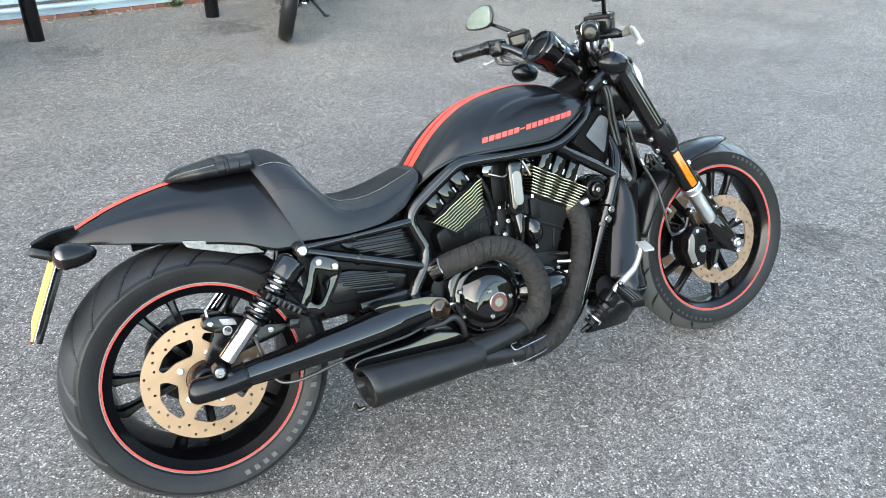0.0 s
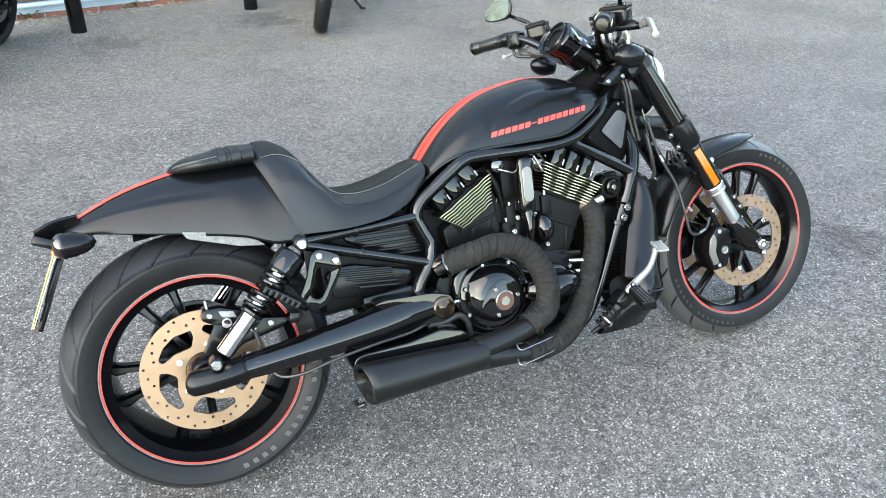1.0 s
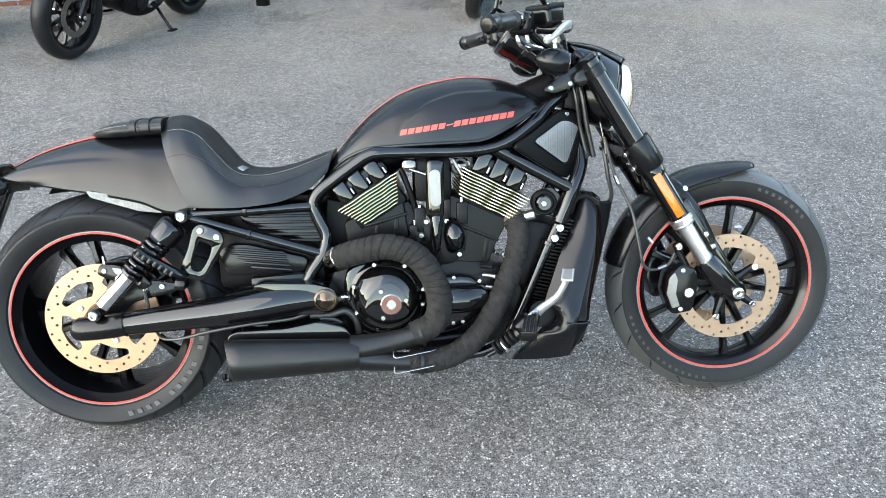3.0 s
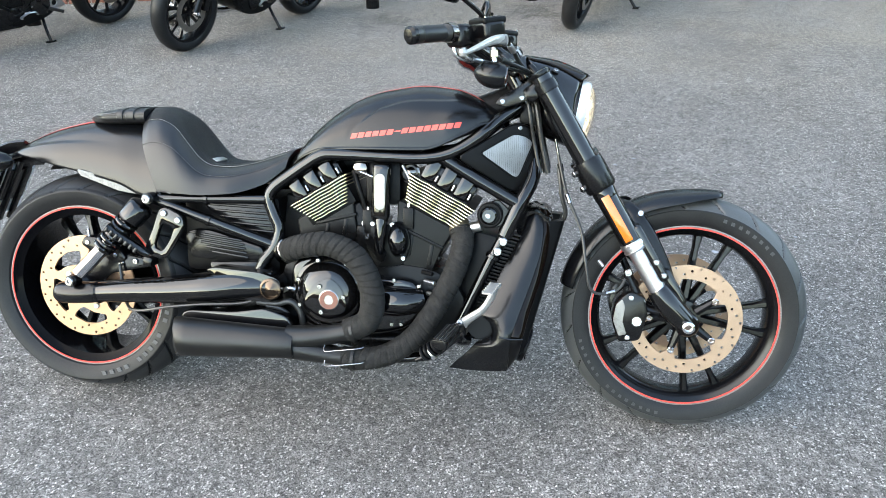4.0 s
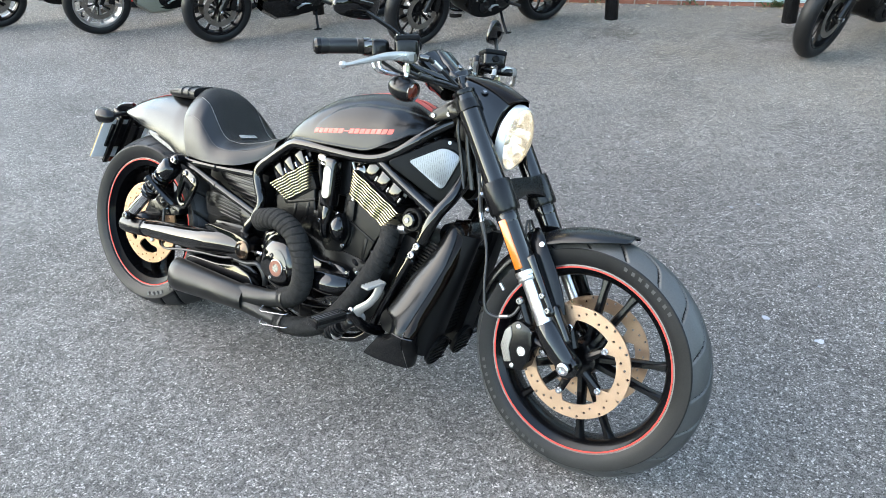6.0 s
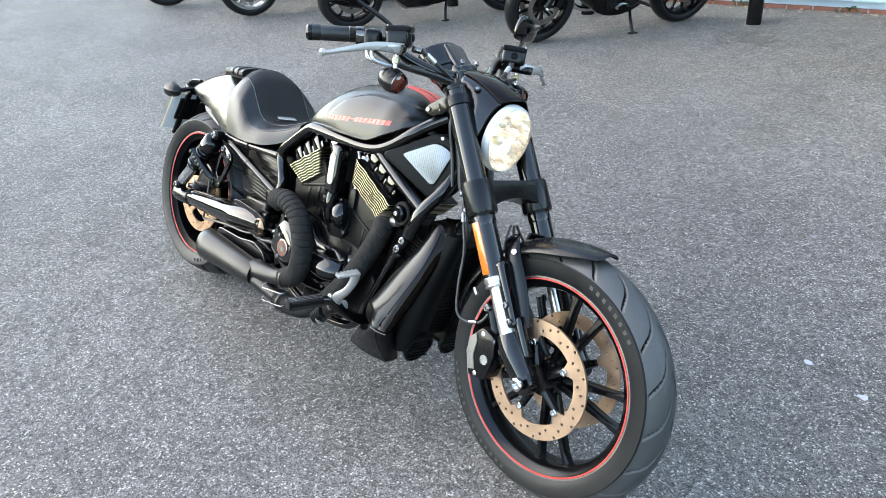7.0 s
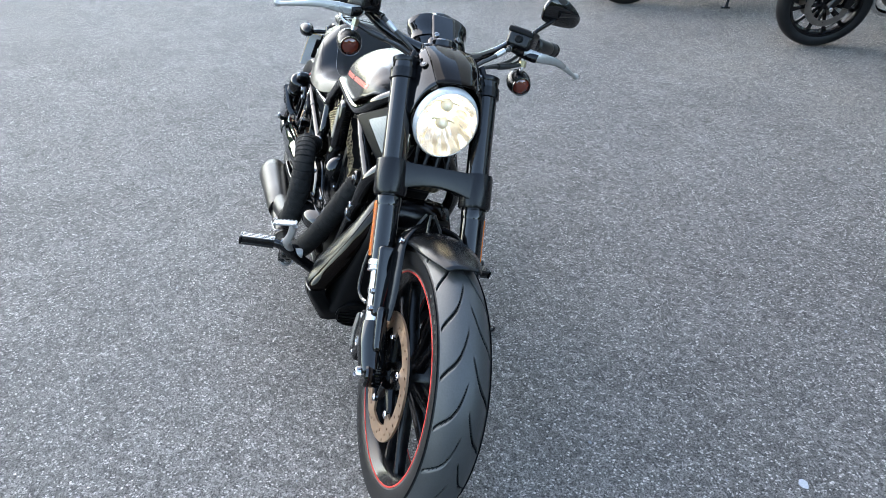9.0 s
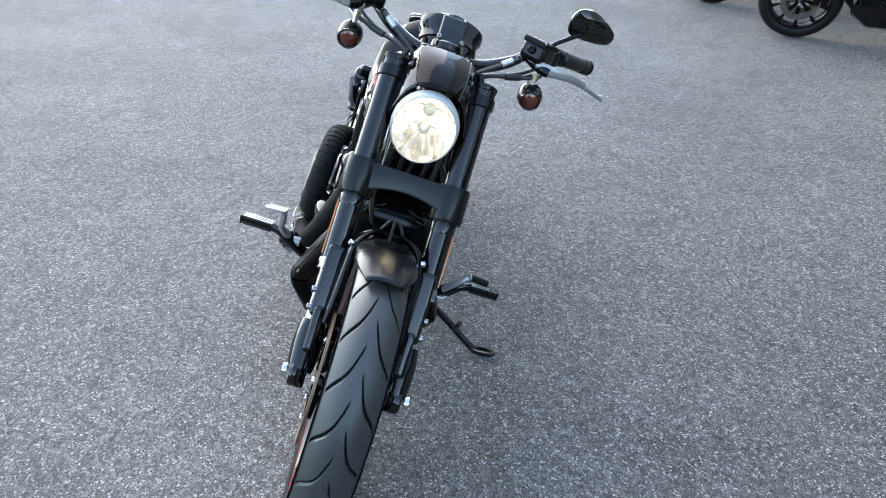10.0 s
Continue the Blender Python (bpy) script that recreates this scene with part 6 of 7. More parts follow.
for dz in (0.030, -0.014):
    c = HC + V((0, 0, dz)) + HD * 0.004
    part("bulb_shield", steered(lathe([(0, 0.015), (0.010, 0.017), (0.022, 0.013), (0.028, 0.007), (0.029, 0.0005)], c, HD, 24, caps=False)), SHIELD, lamp, "warm metal bulb shield")
    part("bulb", steered(lathe([(-0.010, 0.016), (0.0, 0.0175), (0.002, 0.016), (0.001, 0.0005)], c, HD, 20)), BULB, lamp)
    part("shield_wing", steered(tube([c + V((0.012, -0.030, 0.004)), c + V((0.016, 0, 0.009)), c + V((0.012, 0.030, 0.003))], 0.0035, 8, 4, flat=0.6)), SHIELD, lamp)

# cowl over the lamp: a central visor between two side panels that run down beside the lens
def cowl_mesh(rear, nose, u0, u1, lift, n=14, k=14):
    """A shell between a rear and a front edge, each a line of (x, y, z); u runs outward along both."""
    ra, na = spline(rear, 8), spline(nose, 8)
    grid = []
    for i in range(n + 1):
        u = u0 + (u1 - u0) * i / n
        def at(line):
            f = u * (len(line) - 1)
            j = min(int(f), len(line) - 2)
            return line[j].lerp(line[j + 1], f - j)
        a, b = at(ra), at(na)
        out = V((0.25, 0.9 * u, 1.0 - 0.8 * u)).normalized()
        grid.append([a.lerp(b, q / k) + out * (0.012 * math.sin(math.pi * q / k) * (1 - 0.7 * u) + lift) for q in range(k + 1)])
    return grid


C_REAR = [(1.240, 0, 1.000), (1.246, 0.035, 0.998), (1.256, 0.062, 0.990), (1.268, 0.080, 0.972), (1.290, 0.090, 0.935), (1.322, 0.094, 0.885), (1.352, 0.093, 0.846)]
C_NOSE = [(1.415, 0, 0.951), (1.408, 0.028, 0.947), (1.394, 0.050, 0.935), (1.388, 0.066, 0.916), (1.382, 0.077, 0.892), (1.378, 0.085, 0.866), (1.372, 0.090, 0.845)]


def sided(rows_, s):
    return [[V((p.x, FY - p.y * s, p.z)) for p in r] for r in rows_]


half_ = cowl_mesh(C_REAR, C_NOSE, 0.0, 0.33, 0.004)
cowl = part("lamp_cowl", steered(rings_mesh(sided(half_[:0:-1], 1) + sided(half_, -1), closed=False)), VISOR, moto, "glossy black lamp cowl with a central visor", 50)
sol = cowl.modifiers.new("thickness", "SOLIDIFY")
sol.thickness, sol.offset = 0.004, -1
for s in (1, -1):
    sp = part("side_panel", steered(rings_mesh(sided(cowl_mesh(C_REAR, C_NOSE, 0.31, 1.0, 0.0, 24, 12), s), closed=False)), GLOSS, cowl, "glossy black cowl side panel", 50)
    sol = sp.modifiers.new("thickness", "SOLIDIFY")
    sol.thickness, sol.offset = 0.004, -1 if s > 0 else 1
    part("bolt_recess", steered(lathe([(0, 0.0100), (0.0012, 0.0095), (0.0012, 0.0075), (0, 0.0005)], (1.3268, FY - 0.0740 * s, 0.9640), (0.30, -0.62 * s, 0.74), 24)), GLOSS, sp)
    part("bolt", steered(bolt_mesh((1.3268, FY - 0.0740 * s, 0.9640), (0.30, -0.62 * s, 0.74), 0.0048, 0.003)), BOLT, sp)
    part("cowl_leg", steered(tube([(1.262, FY - 0.090 * s, 0.974), (1.282, FY - 0.099 * s, 0.952), (1.315, FY - 0.102 * s, 0.898), (1.342, FY - 0.102 * s, 0.856), (1.354, FY - 0.101 * s, 0.840)], 0.0095, 12, 5, flat=0.6)), SATIN, cowl)
    part("bolt", steered(bolt_mesh((1.352, FY - 0.107 * s, 0.846), (0, -s, 0), 0.007)), CHROME, cowl)
part("lamp_bracket", steered(rbox((1.265, FY, 0.85), (0.05, 0.13, 0.05), (0, 10, 0), 0.01)), PLASTIC, lamp)
part("lamp_stem", steered(rod((1.335, FY - 0.062, 0.79), (1.352, FY - 0.062, 0.715), 0.0035)), DARKCHROME, lamp)
part("lamp_nut", steered(rod((1.349, FY - 0.062, 0.727), (1.354, FY - 0.062, 0.706), 0.0075)), DARKCHROME, lamp)
for i, (y0, x0, r) in enumerate(((-0.05, 1.27, 0.007), (-0.06, 1.25, 0.005), (-0.045, 1.26, 0.004), (0.05, 1.27, 0.006), (0.03, 1.25, 0.007), (0.0, 1.26, 0.006), (-0.02, 1.27, 0.005))):
    part("head_wiring", steered(tube([(x0, FY + y0, 0.93), (x0 + 0.015, FY + y0 * 1.4, 0.86), (x0 + 0.03, FY + y0 * 1.3 + 0.006 * (i % 3), 0.78), (x0 + 0.05, FY + y0 * 1.2, 0.70)], r, 8, 4)), CABLE, fork)

# -- handlebar, controls, gauge --
bar_pts = [(1.232, 0, 0.978), (1.222, -0.04, 0.976), (1.190, -0.095, 0.980), (1.150, -0.148, 0.998), (1.118, -0.196, 1.026), (1.090, -0.245, 1.039), (1.015, -0.355, 1.026)]
full = [(x, FY - y * 1.038, z) for x, y, z in bar_pts[::-1]] + [(x, FY + y * 1.038, z) for x, y, z in bar_pts[1:]]
bars = part("handlebar", steered(tube(full, 0.0150, 18, 6, radius=lambda t: 0.0125 + 0.0035 * min(1, max(0, (0.30 - abs(t - 0.5)) * 12)))), GLOSS, moto, "black handlebar with rubber grips and silver levers")
LEVER = pbr("silver_lever_paint", (0.33, 0.325, 0.31), 0.28, metal=0.45, vary=0.08, rvary=0.05)
def blade(pts, high, deep, seg=18):
    """A lever blade along a line: an oval section, high upright and deep across, both functions of 0..1."""
    line = spline(pts, 7)
    rings = []
    for i, p in enumerate(line):
        t = i / (len(line) - 1)
        d = (line[min(i + 1, len(line) - 1)] - line[max(i - 1, 0)]).normalized()
        side = d.cross(V((0, 0, 1))).normalized()
        up = side.cross(d)
        rings.append([p + up * math.sin(a) * high(t) + side * math.copysign(abs(math.cos(a)) ** 0.7, math.cos(a)) * deep(t) for a in np.linspace(0, 2 * math.pi, seg, endpoint=False)])
    return rings_mesh(rings)


for s in (1, -1):
    def hp(x, y, z):
        return V((x + 0.006, FY - y * 1.038 * s, z))
    g0, g1 = hp(1.078, 0.268, 1.040), hp(1.008, 0.364, 1.0255)
    gd = (g1 - g0).normalized()
    gl = (g1 - g0).length
    prof = [(0, 0.017)]
    for i in range(9):
        prof += [(0.006 + i * 0.0025, 0.0200), (0.0072 + i * 0.0025, 0.0187)]
    prof += [(0.032, 0.0192), (gl - 0.03, 0.0192), (gl - 0.026, 0.0180), (gl - 0.022, 0.0200), (gl - 0.004, 0.0200), (gl, 0.014), (gl + 0.003, 0.0005)]
    part("grip", steered(lathe(prof, g0, gd, 24)), GRIP, bars, "black rubber grip")
    part("grip_end", steered(lathe([(0, 0.0203), (0.010, 0.0203), (0.016, 0.014), (0.017, 0.0005)], g1 - gd * 0.004, gd, 24)), SATIN, bars)
    sw = part("switch_housing", steered(rbox((0, 0, 0), (0.056, 0.054, 0.050), w=0.018, seg=4, m=Matrix.Translation(hp(1.096, 0.242, 1.034)) @ frame_of(gd))), SATIN, bars, "black switch housing")
    for k, dz in enumerate((0.012, -0.002, -0.014)):
        part("switch", steered(rbox(hp(1.070, 0.232 + 0.004 * k, 1.036 + dz), (0.014, 0.016, 0.011), w=0.003)), GRIP, sw)
    part("clamp", steered(lathe([(0, 0.013), (0, 0.0225), (0.010, 0.0235), (0.020, 0.0225), (0.020, 0.013)], hp(1.083, 0.260, 1.040), gd, 20, closed=True)), DARKCHROME if s > 0 else SATIN, sw)
    RR = Matrix.Rotation(radians(40 * s), 4, "Z") @ Matrix.Rotation(radians(-8), 4, "Y")
    res = part("fluid_reservoir", steered(rbox((0, 0, 0), (0.062, 0.070, 0.050), w=0.015, seg=4, m=Matrix.Translation(hp(1.158, 0.208, 1.050)) @ RR)), SATIN, bars, "black brake fluid reservoir")
    part("reservoir_lid", steered(rbox((0, 0, 0), (0.064, 0.072, 0.016), w=0.007, seg=4, m=Matrix.Translation(hp(1.156, 0.208, 1.071)) @ RR)), PLASTIC, res)
    part("lid_recess", steered(rbox((0, 0, 0), (0.046, 0.050, 0.004), w=0.0018, seg=2, m=Matrix.Translation(hp(1.1555, 0.208, 1.0785)) @ RR)), SATIN, res)
    for a_, b_ in ((-0.026, -0.030), (0.026, 0.030)):
        q = Matrix.Translation(hp(1.156, 0.208, 1.080)) @ RR @ V((a_, b_, 0))
        part("bolt", steered(bolt_mesh(q, RR.to_3x3() @ V((0, 0, 1)), 0.004, 0.002)), DARKCHROME, res)
    part("lever_bracket", steered(tube([hp(1.140, 0.205, 1.030), hp(1.168, 0.214, 1.026), hp(1.196, 0.228, 1.024), hp(1.206, 0.243, 1.022)], 0.018, 14, 4, flat=0.75, radius=lambda t: 0.021 - 0.007 * t)), SATIN, res, "black lever bracket")
    part("sight_glass", steered(lathe([(0, 0.010), (0.003, 0.010), (0.0045, 0.007), (0.003, 0.0005)], hp(1.183, 0.187, 1.056), (0.8, 0.6 * s, 0.1), 20)), PLASTIC, res)
    part("banjo_bolt", steered(rod(hp(1.178, 0.178, 1.030), hp(1.200, 0.164, 1.028), 0.0085)), DARKCHROME, res)
    lev = [hp(1.188, 0.212, 1.026), hp(1.203, 0.240, 1.025), hp(1.200, 0.275, 1.025), hp(1.182, 0.312, 1.020), hp(1.160, 0.350, 1.006), hp(1.139, 0.386, 0.992), hp(1.131, 0.397, 0.989)]
    lever = part("lever", steered(blade(lev, lambda t: 0.0145 * min(1, (t * 9 + 0.25)) ** 0.5 - 0.0095 * min(1, max(0, t - 0.15) * 1.5), lambda t: 0.0085 - 0.0035 * t)), LEVER, bars, "silver brake lever" if s > 0 else "silver clutch lever")
    part("lever_ball", steered(lathe([(-0.0098, 0.0005), (-0.007, 0.007), (0, 0.0098), (0.007, 0.007), (0.0098, 0.0005)], hp(1.127, 0.400, 0.988), (0, 0, 1), 20)), LEVER, lever)
    # mirror
    part("mirror_stem", steered(tube([hp(1.160, 0.222, 1.035), hp(1.157, 0.225, 1.055), hp(1.148, 0.240, 1.080), hp(1.112, 0.288, 1.110), hp(1.098, 0.306, 1.122), hp(1.094, 0.310, 1.136)], 0.0058, 12, 5)), SATIN, bars, "black mirror stem")
    MC = hp(1.084, 0.321, 1.141)
    MMx = Matrix.Translation(MC) @ Matrix.Rotation(radians(-14 * s), 4, "Z") @ Matrix.Rotation(radians(10), 4, "Y")
    out = [(-0.062, -0.010), (-0.052, -0.034), (-0.010, -0.040), (0.048, -0.037), (0.066, -0.022), (0.062, -0.002), (0.030, 0.020), (-0.010, 0.035), (-0.045, 0.032), (-0.060, 0.014)]
    o2 = smooth2([(a_ * s, b_) for a_, b_ in out], 5)
    shell = [[MMx @ V((0.017 * (1 - k ** 2.4) + 0.005, -p * k, q * k)) for p, q in o2] for k in (0.05, 0.35, 0.62, 0.84, 0.95, 1.0)]
    shell += [[MMx @ V((-0.004, -p, q)) for p, q in o2], [MMx @ V((-0.005, -p * 0.93, q * 0.93)) for p, q in o2]]
    mir = part("mirror", steered(rings_mesh(shell)), GLOSS, bars, "black teardrop mirror", 85)
    part("mirror_boss", steered(tube([MMx @ V((0.021, 0.022 * s, -0.004)), MMx @ V((0.024, 0.0, 0.0)), MMx @ V((0.020, -0.040 * s, 0.004))], 0.012, 12, 5, flat=0.5, radius=lambda t: 0.013 - 0.008 * t)), GLOSS, mir)
    part("mirror_glass", steered(rings_mesh([[MMx @ V((-0.0056, -p * k, q * k)) for p, q in o2] for k in (0.04, 0.5, 0.92)])), MIRROR, mir, "mirror glass")
    # egg-shaped signal below the bar
    c = hp(1.180, 0.225, 0.946)
    stalk = part("signal_stalk", steered(rod(hp(1.174, 0.220, 1.012), hp(1.179, 0.223, 0.968), 0.0055)), STEEL, bars, "steel signal stalk with a brass nut")
    part("stalk_nut", steered(rod(hp(1.175, 0.2205, 1.004), hp(1.177, 0.222, 0.987), 0.0095, seg=6)), ALU, stalk)
    egg = [(-0.050 + 0.078 * i / 16, 0.0315 * math.sin(math.pi * min(1, 0.02 + 0.72 * (i / 16) ** 0.80)) ** 0.72) for i in range(17)]
    rim_r = egg[-1][1]
    sg = part("front_signal", steered(lathe(egg + [(0.0295, rim_r - 0.002), (0.025, rim_r - 0.004)], c, (0.98, 0, -0.16), 40, caps=False)), DENIM, bars, "satin black egg-shaped turn signal")
    part("signal_rim", steered(lathe([(0.027, rim_r + 0.0005), (0.0292, rim_r + 0.0002), (0.0298, rim_r - 0.0015), (0.028, rim_r - 0.003)], c, (0.98, 0, -0.16), 40, closed=True)), DARKCHROME, sg)
    part("lens", steered(lathe([(0.024, rim_r - 0.0025), (0.029, rim_r * 0.7), (0.031, rim_r * 0.3), (0.0315, 0.0005)], c, (0.98, 0, -0.16), 32)), SMOKE, sg, "smoked red lens")
    # hoses
    part("control_hose", steered(tube([hp(1.200, 0.164, 1.028), hp(1.215, 0.135, 1.008), hp(1.232, 0.085, 0.975), hp(1.262, 0.05, 0.945)], 0.0055, 8, 5)), CABLE, bars)
    part("hose_end", steered(rod(hp(1.205, 0.152, 1.021), hp(1.216, 0.130, 1.005), 0.0075)), ALUCAST, bars)
    part("control_hose", steered(tube([hp(1.10, 0.24, 1.01), hp(1.14, 0.19, 0.982), hp(1.20, 0.12, 0.968), hp(1.26, 0.06, 0.95)], 0.0045, 8, 5)), CABLE, bars)
    part("control_hose", steered(tube([hp(1.175, 0.225, 0.995), hp(1.19, 0.18, 0.982), hp(1.225, 0.11, 0.972), hp(1.258, 0.075, 0.958)], 0.0050, 8, 5)), CABLE, bars)
    part("hose_sleeve", steered(rod(hp(1.188, 0.185, 0.984), hp(1.205, 0.148, 0.978), 0.0085, seg=12)), CABLE, bars)
    part("riser", steered(rod(hp(1.25, 0.045, 0.945), hp(1.225, 0.045, 0.992), 0.020, seg=24)), GLOSS, bars)
    for dx in (0.0, 0.022):
        part("throttle_pipe", steered(tube([hp(1.085 + dx, 0.245, 1.020), hp(1.086 + dx, 0.246, 0.998), hp(1.096 + dx, 0.238, 0.984), hp(1.125 + dx, 0.21, 0.978)], 0.0050, 8, 5)), STEEL if s > 0 else CABLE, sw)
# gauge pod: a fat barrel that leans back, with a wider dial housing behind it
GC, GD, GU = V((1.123, FY, 0.998)), V((-0.80, 0, 0.60)), V((0.60, 0, 0.80))
GB = Matrix((GU, V((0, 1, 0)), GD)).transposed().to_4x4()
WIDE = Matrix.Translation(GC) @ GB @ Matrix.Diagonal((0.86, 1.38, 1, 1)) @ GB.transposed() @ Matrix.Translation(-GC)


def widened(bm):
    bm.transform(FX @ WIDE)
    return bm


gauge = part("gauge_pod", widened(lathe([(-0.082, 0.0005), (-0.082, 0.036), (-0.077, 0.044), (-0.034, 0.0505), (-0.032, 0.0545), (-0.020, 0.0545), (-0.018, 0.0525), (0.0, 0.0535), (0.012, 0.0590), (0.032, 0.0595), (0.036, 0.056), (0.031, 0.052)], GC, GD, 56, caps=False)), GLOSS, moto, "glossy black speedometer pod", 30)
dm = FX @ Matrix.Translation(GC + GD * 0.028) @ frame_of(GD)
part("gauge_face", steered(lathe([(0.0330, 0.0475), (0.028, 0.046), (0.028, 0.0005)], GC, GD, 40, caps=False)), PLASTIC, gauge, "black dial face with pale marks")
bm = bmesh.new()
for i in range(25):
    a = radians(-130 + 260 * i / 24)
    quad = [dm @ V((r * math.sin(a + w), r * math.cos(a + w), 0.0035)) for r, w in ((0.041 if i % 2 else 0.038, -0.012), (0.0445, -0.012), (0.0445, 0.012), (0.041 if i % 2 else 0.038, 0.012))]
    bm.faces.new([bm.verts.new(q) for q in quad])
part("dial_mark", bm, LETTERPALE, gauge)
part("gauge_bezel", steered(lathe([(0.033, 0.0500), (0.038, 0.0500), (0.040, 0.0485), (0.036, 0.0465)], GC, GD, 56, closed=True)), GLOSS, gauge, "glossy black bezel")
part("gauge_panel", widened(lathe([(0.0335, 0.0570), (0.0345, 0.0470), (0.0325, 0.0340)], GC, GD, 56, caps=False)), SATIN, gauge)
part("gauge_band", steered(rbox((0, 0, 0), (0.026, 0.064, 0.112), w=0.010, seg=4, m=Matrix.Translation(GC - GD * 0.026 + GU * 0.041) @ GB)), GLOSS, gauge, "raised glossy band over the pod")
for s in (1, -1):
    part("bolt", steered(bolt_mesh((1.210, FY - 0.028 * s, 1.018), (0.7, -0.3 * s, 0.6), 0.0065, 0.004)), BOLT, gauge)
part("gauge_mount", steered(rbox((1.205, FY, 0.975), (0.07, 0.085, 0.045), (0, 30, 0), 0.014, 3)), GLOSS, gauge)
# upper yoke brackets with bolts
FX = steer(-1.5)
for s in (1, -1):
    yk = part("yoke_arm", steered(plate(round2([(1.175, 0.876), (1.19, 0.895), (1.29, 0.955), (1.31, 0.925), (1.255, 0.885), (1.205, 0.868)], 0.010), (), FY - 0.105 * s, FY - 0.075 * s, 0.005, 2)), SATIN, fork)
    for px, pz in ((1.196, 0.883), (1.245, 0.893)):
        part("bolt", steered(bolt_mesh((px, FY - 0.105 * s, pz), (0, -s, 0), 0.0068, 0.005)), BOLT, yk)

# -- foot controls and side stand --
for s in (1, -1):
    pegb = part("footrest_mount", tube([(1.12, -0.13 * s, 0.245), (1.105, -0.18 * s, 0.262), (1.108, -0.23 * s, 0.292), (1.108, -0.268 * s, 0.318)], 0.016, 14, 4), SATIN, moto, "satin black forward footrest mount")
    part("peg_joint", tube([(1.118, -0.250 * s, 0.300), (1.116, -0.275 * s, 0.322), (1.108, -0.300 * s, 0.326)], 0.015, 14, 4, flat=0.8), GLOSS, pegb)
    a, b = V((1.104, -0.296 * s, 0.326)), V((1.080, -0.390 * s, 0.313))
    d = (b - a).normalized()
    pegm = Matrix.Translation((a + b) / 2) @ d.to_track_quat("Z", "X").to_matrix().to_4x4()
    n_ = (b - a).length
    peg = part("footrest", rbox((0, 0, 0), (0.016, 0.034, n_), w=0.006, seg=2, m=pegm), SATIN, pegb, "black footrest with rubber treads between bright ribs")
    for k in (-0.0135, -0.0045, 0.0045, 0.0135):
        for e in (0.009, -0.009):
            part("tread", rbox((0, 0, 0), (0.008, 0.0062, n_ * 0.92), w=0.002, m=pegm @ Matrix.Translation((e, k, 0))), GRIP, peg)
    for k in (-0.009, 0.0, 0.009):
        for e in (0.0105, -0.0105):
            part("peg_rib", rbox((0, 0, 0), (0.0045, 0.0016, n_ * 0.94), w=0, m=pegm @ Matrix.Translation((e, k, 0))), STEEL, peg)
    part("peg_end", rbox((0, 0, 0), (0.024, 0.038, 0.006), w=0.002, m=pegm @ Matrix.Translation((0, 0, n_ / 2))), SATIN, peg)
    bolts(peg, [(1.100, -0.302 * s, 0.312), (1.116, -0.280 * s, 0.338)], (0, -s, 0.4), 0.008)
    part("mount_rod", rod((1.09, -0.25 * s, 0.285), (1.03, -0.24 * s, 0.232), 0.017, 0.014), SATIN, pegb)
    part("mount_ring", lathe([(0, 0.016), (0, 0.020), (0.010, 0.020), (0.010, 0.016)], (1.045, -0.243 * s, 0.245), (-0.74, 0, -0.66), 20, closed=True), STEEL, pegb)
    part("mount_rod", rod((1.03, -0.24 * s, 0.232), (1.0, -0.235 * s, 0.215), 0.006), SATIN, pegb)
PEDAL = pbr("cast_silver_pedal", (0.36, 0.355, 0.345), 0.34, metal=0.6, vary=0.1, rvary=0.06, bump=0.1, bscale=500)
pedal = part("brake_pedal", tube([(1.098, -0.252, 0.300), (1.118, -0.262, 0.325), (1.140, -0.272, 0.348), (1.170, -0.276, 0.372), (1.190, -0.275, 0.402), (1.200, -0.276, 0.432)], 0.012, 16, 6, flat=0.7, radius=lambda t: 0.019 - 0.010 * min(1, t * 1.5) + 0.003 * t), PEDAL, moto, "cast silver brake pedal")
pm_ = Matrix.Translation((1.194, -0.298, 0.433)) @ V((-0.016, -0.053, -0.012)).to_track_quat("Y", "Z").to_matrix().to_4x4()
pd = part("pedal_pad", rbox((0, 0, 0), (0.030, 0.062, 0.006), w=0.0025, seg=2, m=pm_), PEDAL, pedal, "thin serrated silver pedal pad")
for i in range(6):
    for e in (-0.0125, 0.0125):
        part("stud", rbox((0, 0, 0), (0.004, 0.0045, 0.003), w=0.0008, m=pm_ @ Matrix.Translation((e, -0.026 + i * 0.0104, 0.004))), PEDAL, pd)
part("pedal_pivot", rod((1.105, -0.215, 0.300), (1.105, -0.262, 0.300), 0.016), PEDAL, pedal)
bolts(pedal, [(1.112, -0.274, 0.318)], (-0.2, -1, 0.3), 0.008)
clampb = part("footrest_clamp", rbox((0, 0, 0), (0.044, 0.050, 0.044), w=0.012, seg=3, m=Matrix.Translation((1.092, -0.250, 0.296)) @ Matrix.Rotation(radians(-40), 4, "Y")), SATIN, moto, "black ribbed footrest clamp")
for k in range(5):
    a_ = V((1.068, -0.255, 0.274)).lerp(V((1.028, -0.246, 0.240)), k / 4)
    part("clamp_ring", rod(a_, a_ + V((-0.006, 0.002, -0.0055)), 0.0205, seg=20), PLASTIC, clampb)
shift = part("shift_pedal", tube([(1.120, 0.225, 0.300), (1.128, 0.245, 0.326), (1.128, 0.268, 0.352), (1.122, 0.285, 0.366)], 0.0095, 14, 5, flat=0.7), PEDAL, moto, "cast silver gear pedal with a rubber peg")
part("shift_collar", rod((1.122, 0.283, 0.366), (1.120, 0.290, 0.366), 0.0125), PEDAL, shift)
prof = [(0, 0.010)]
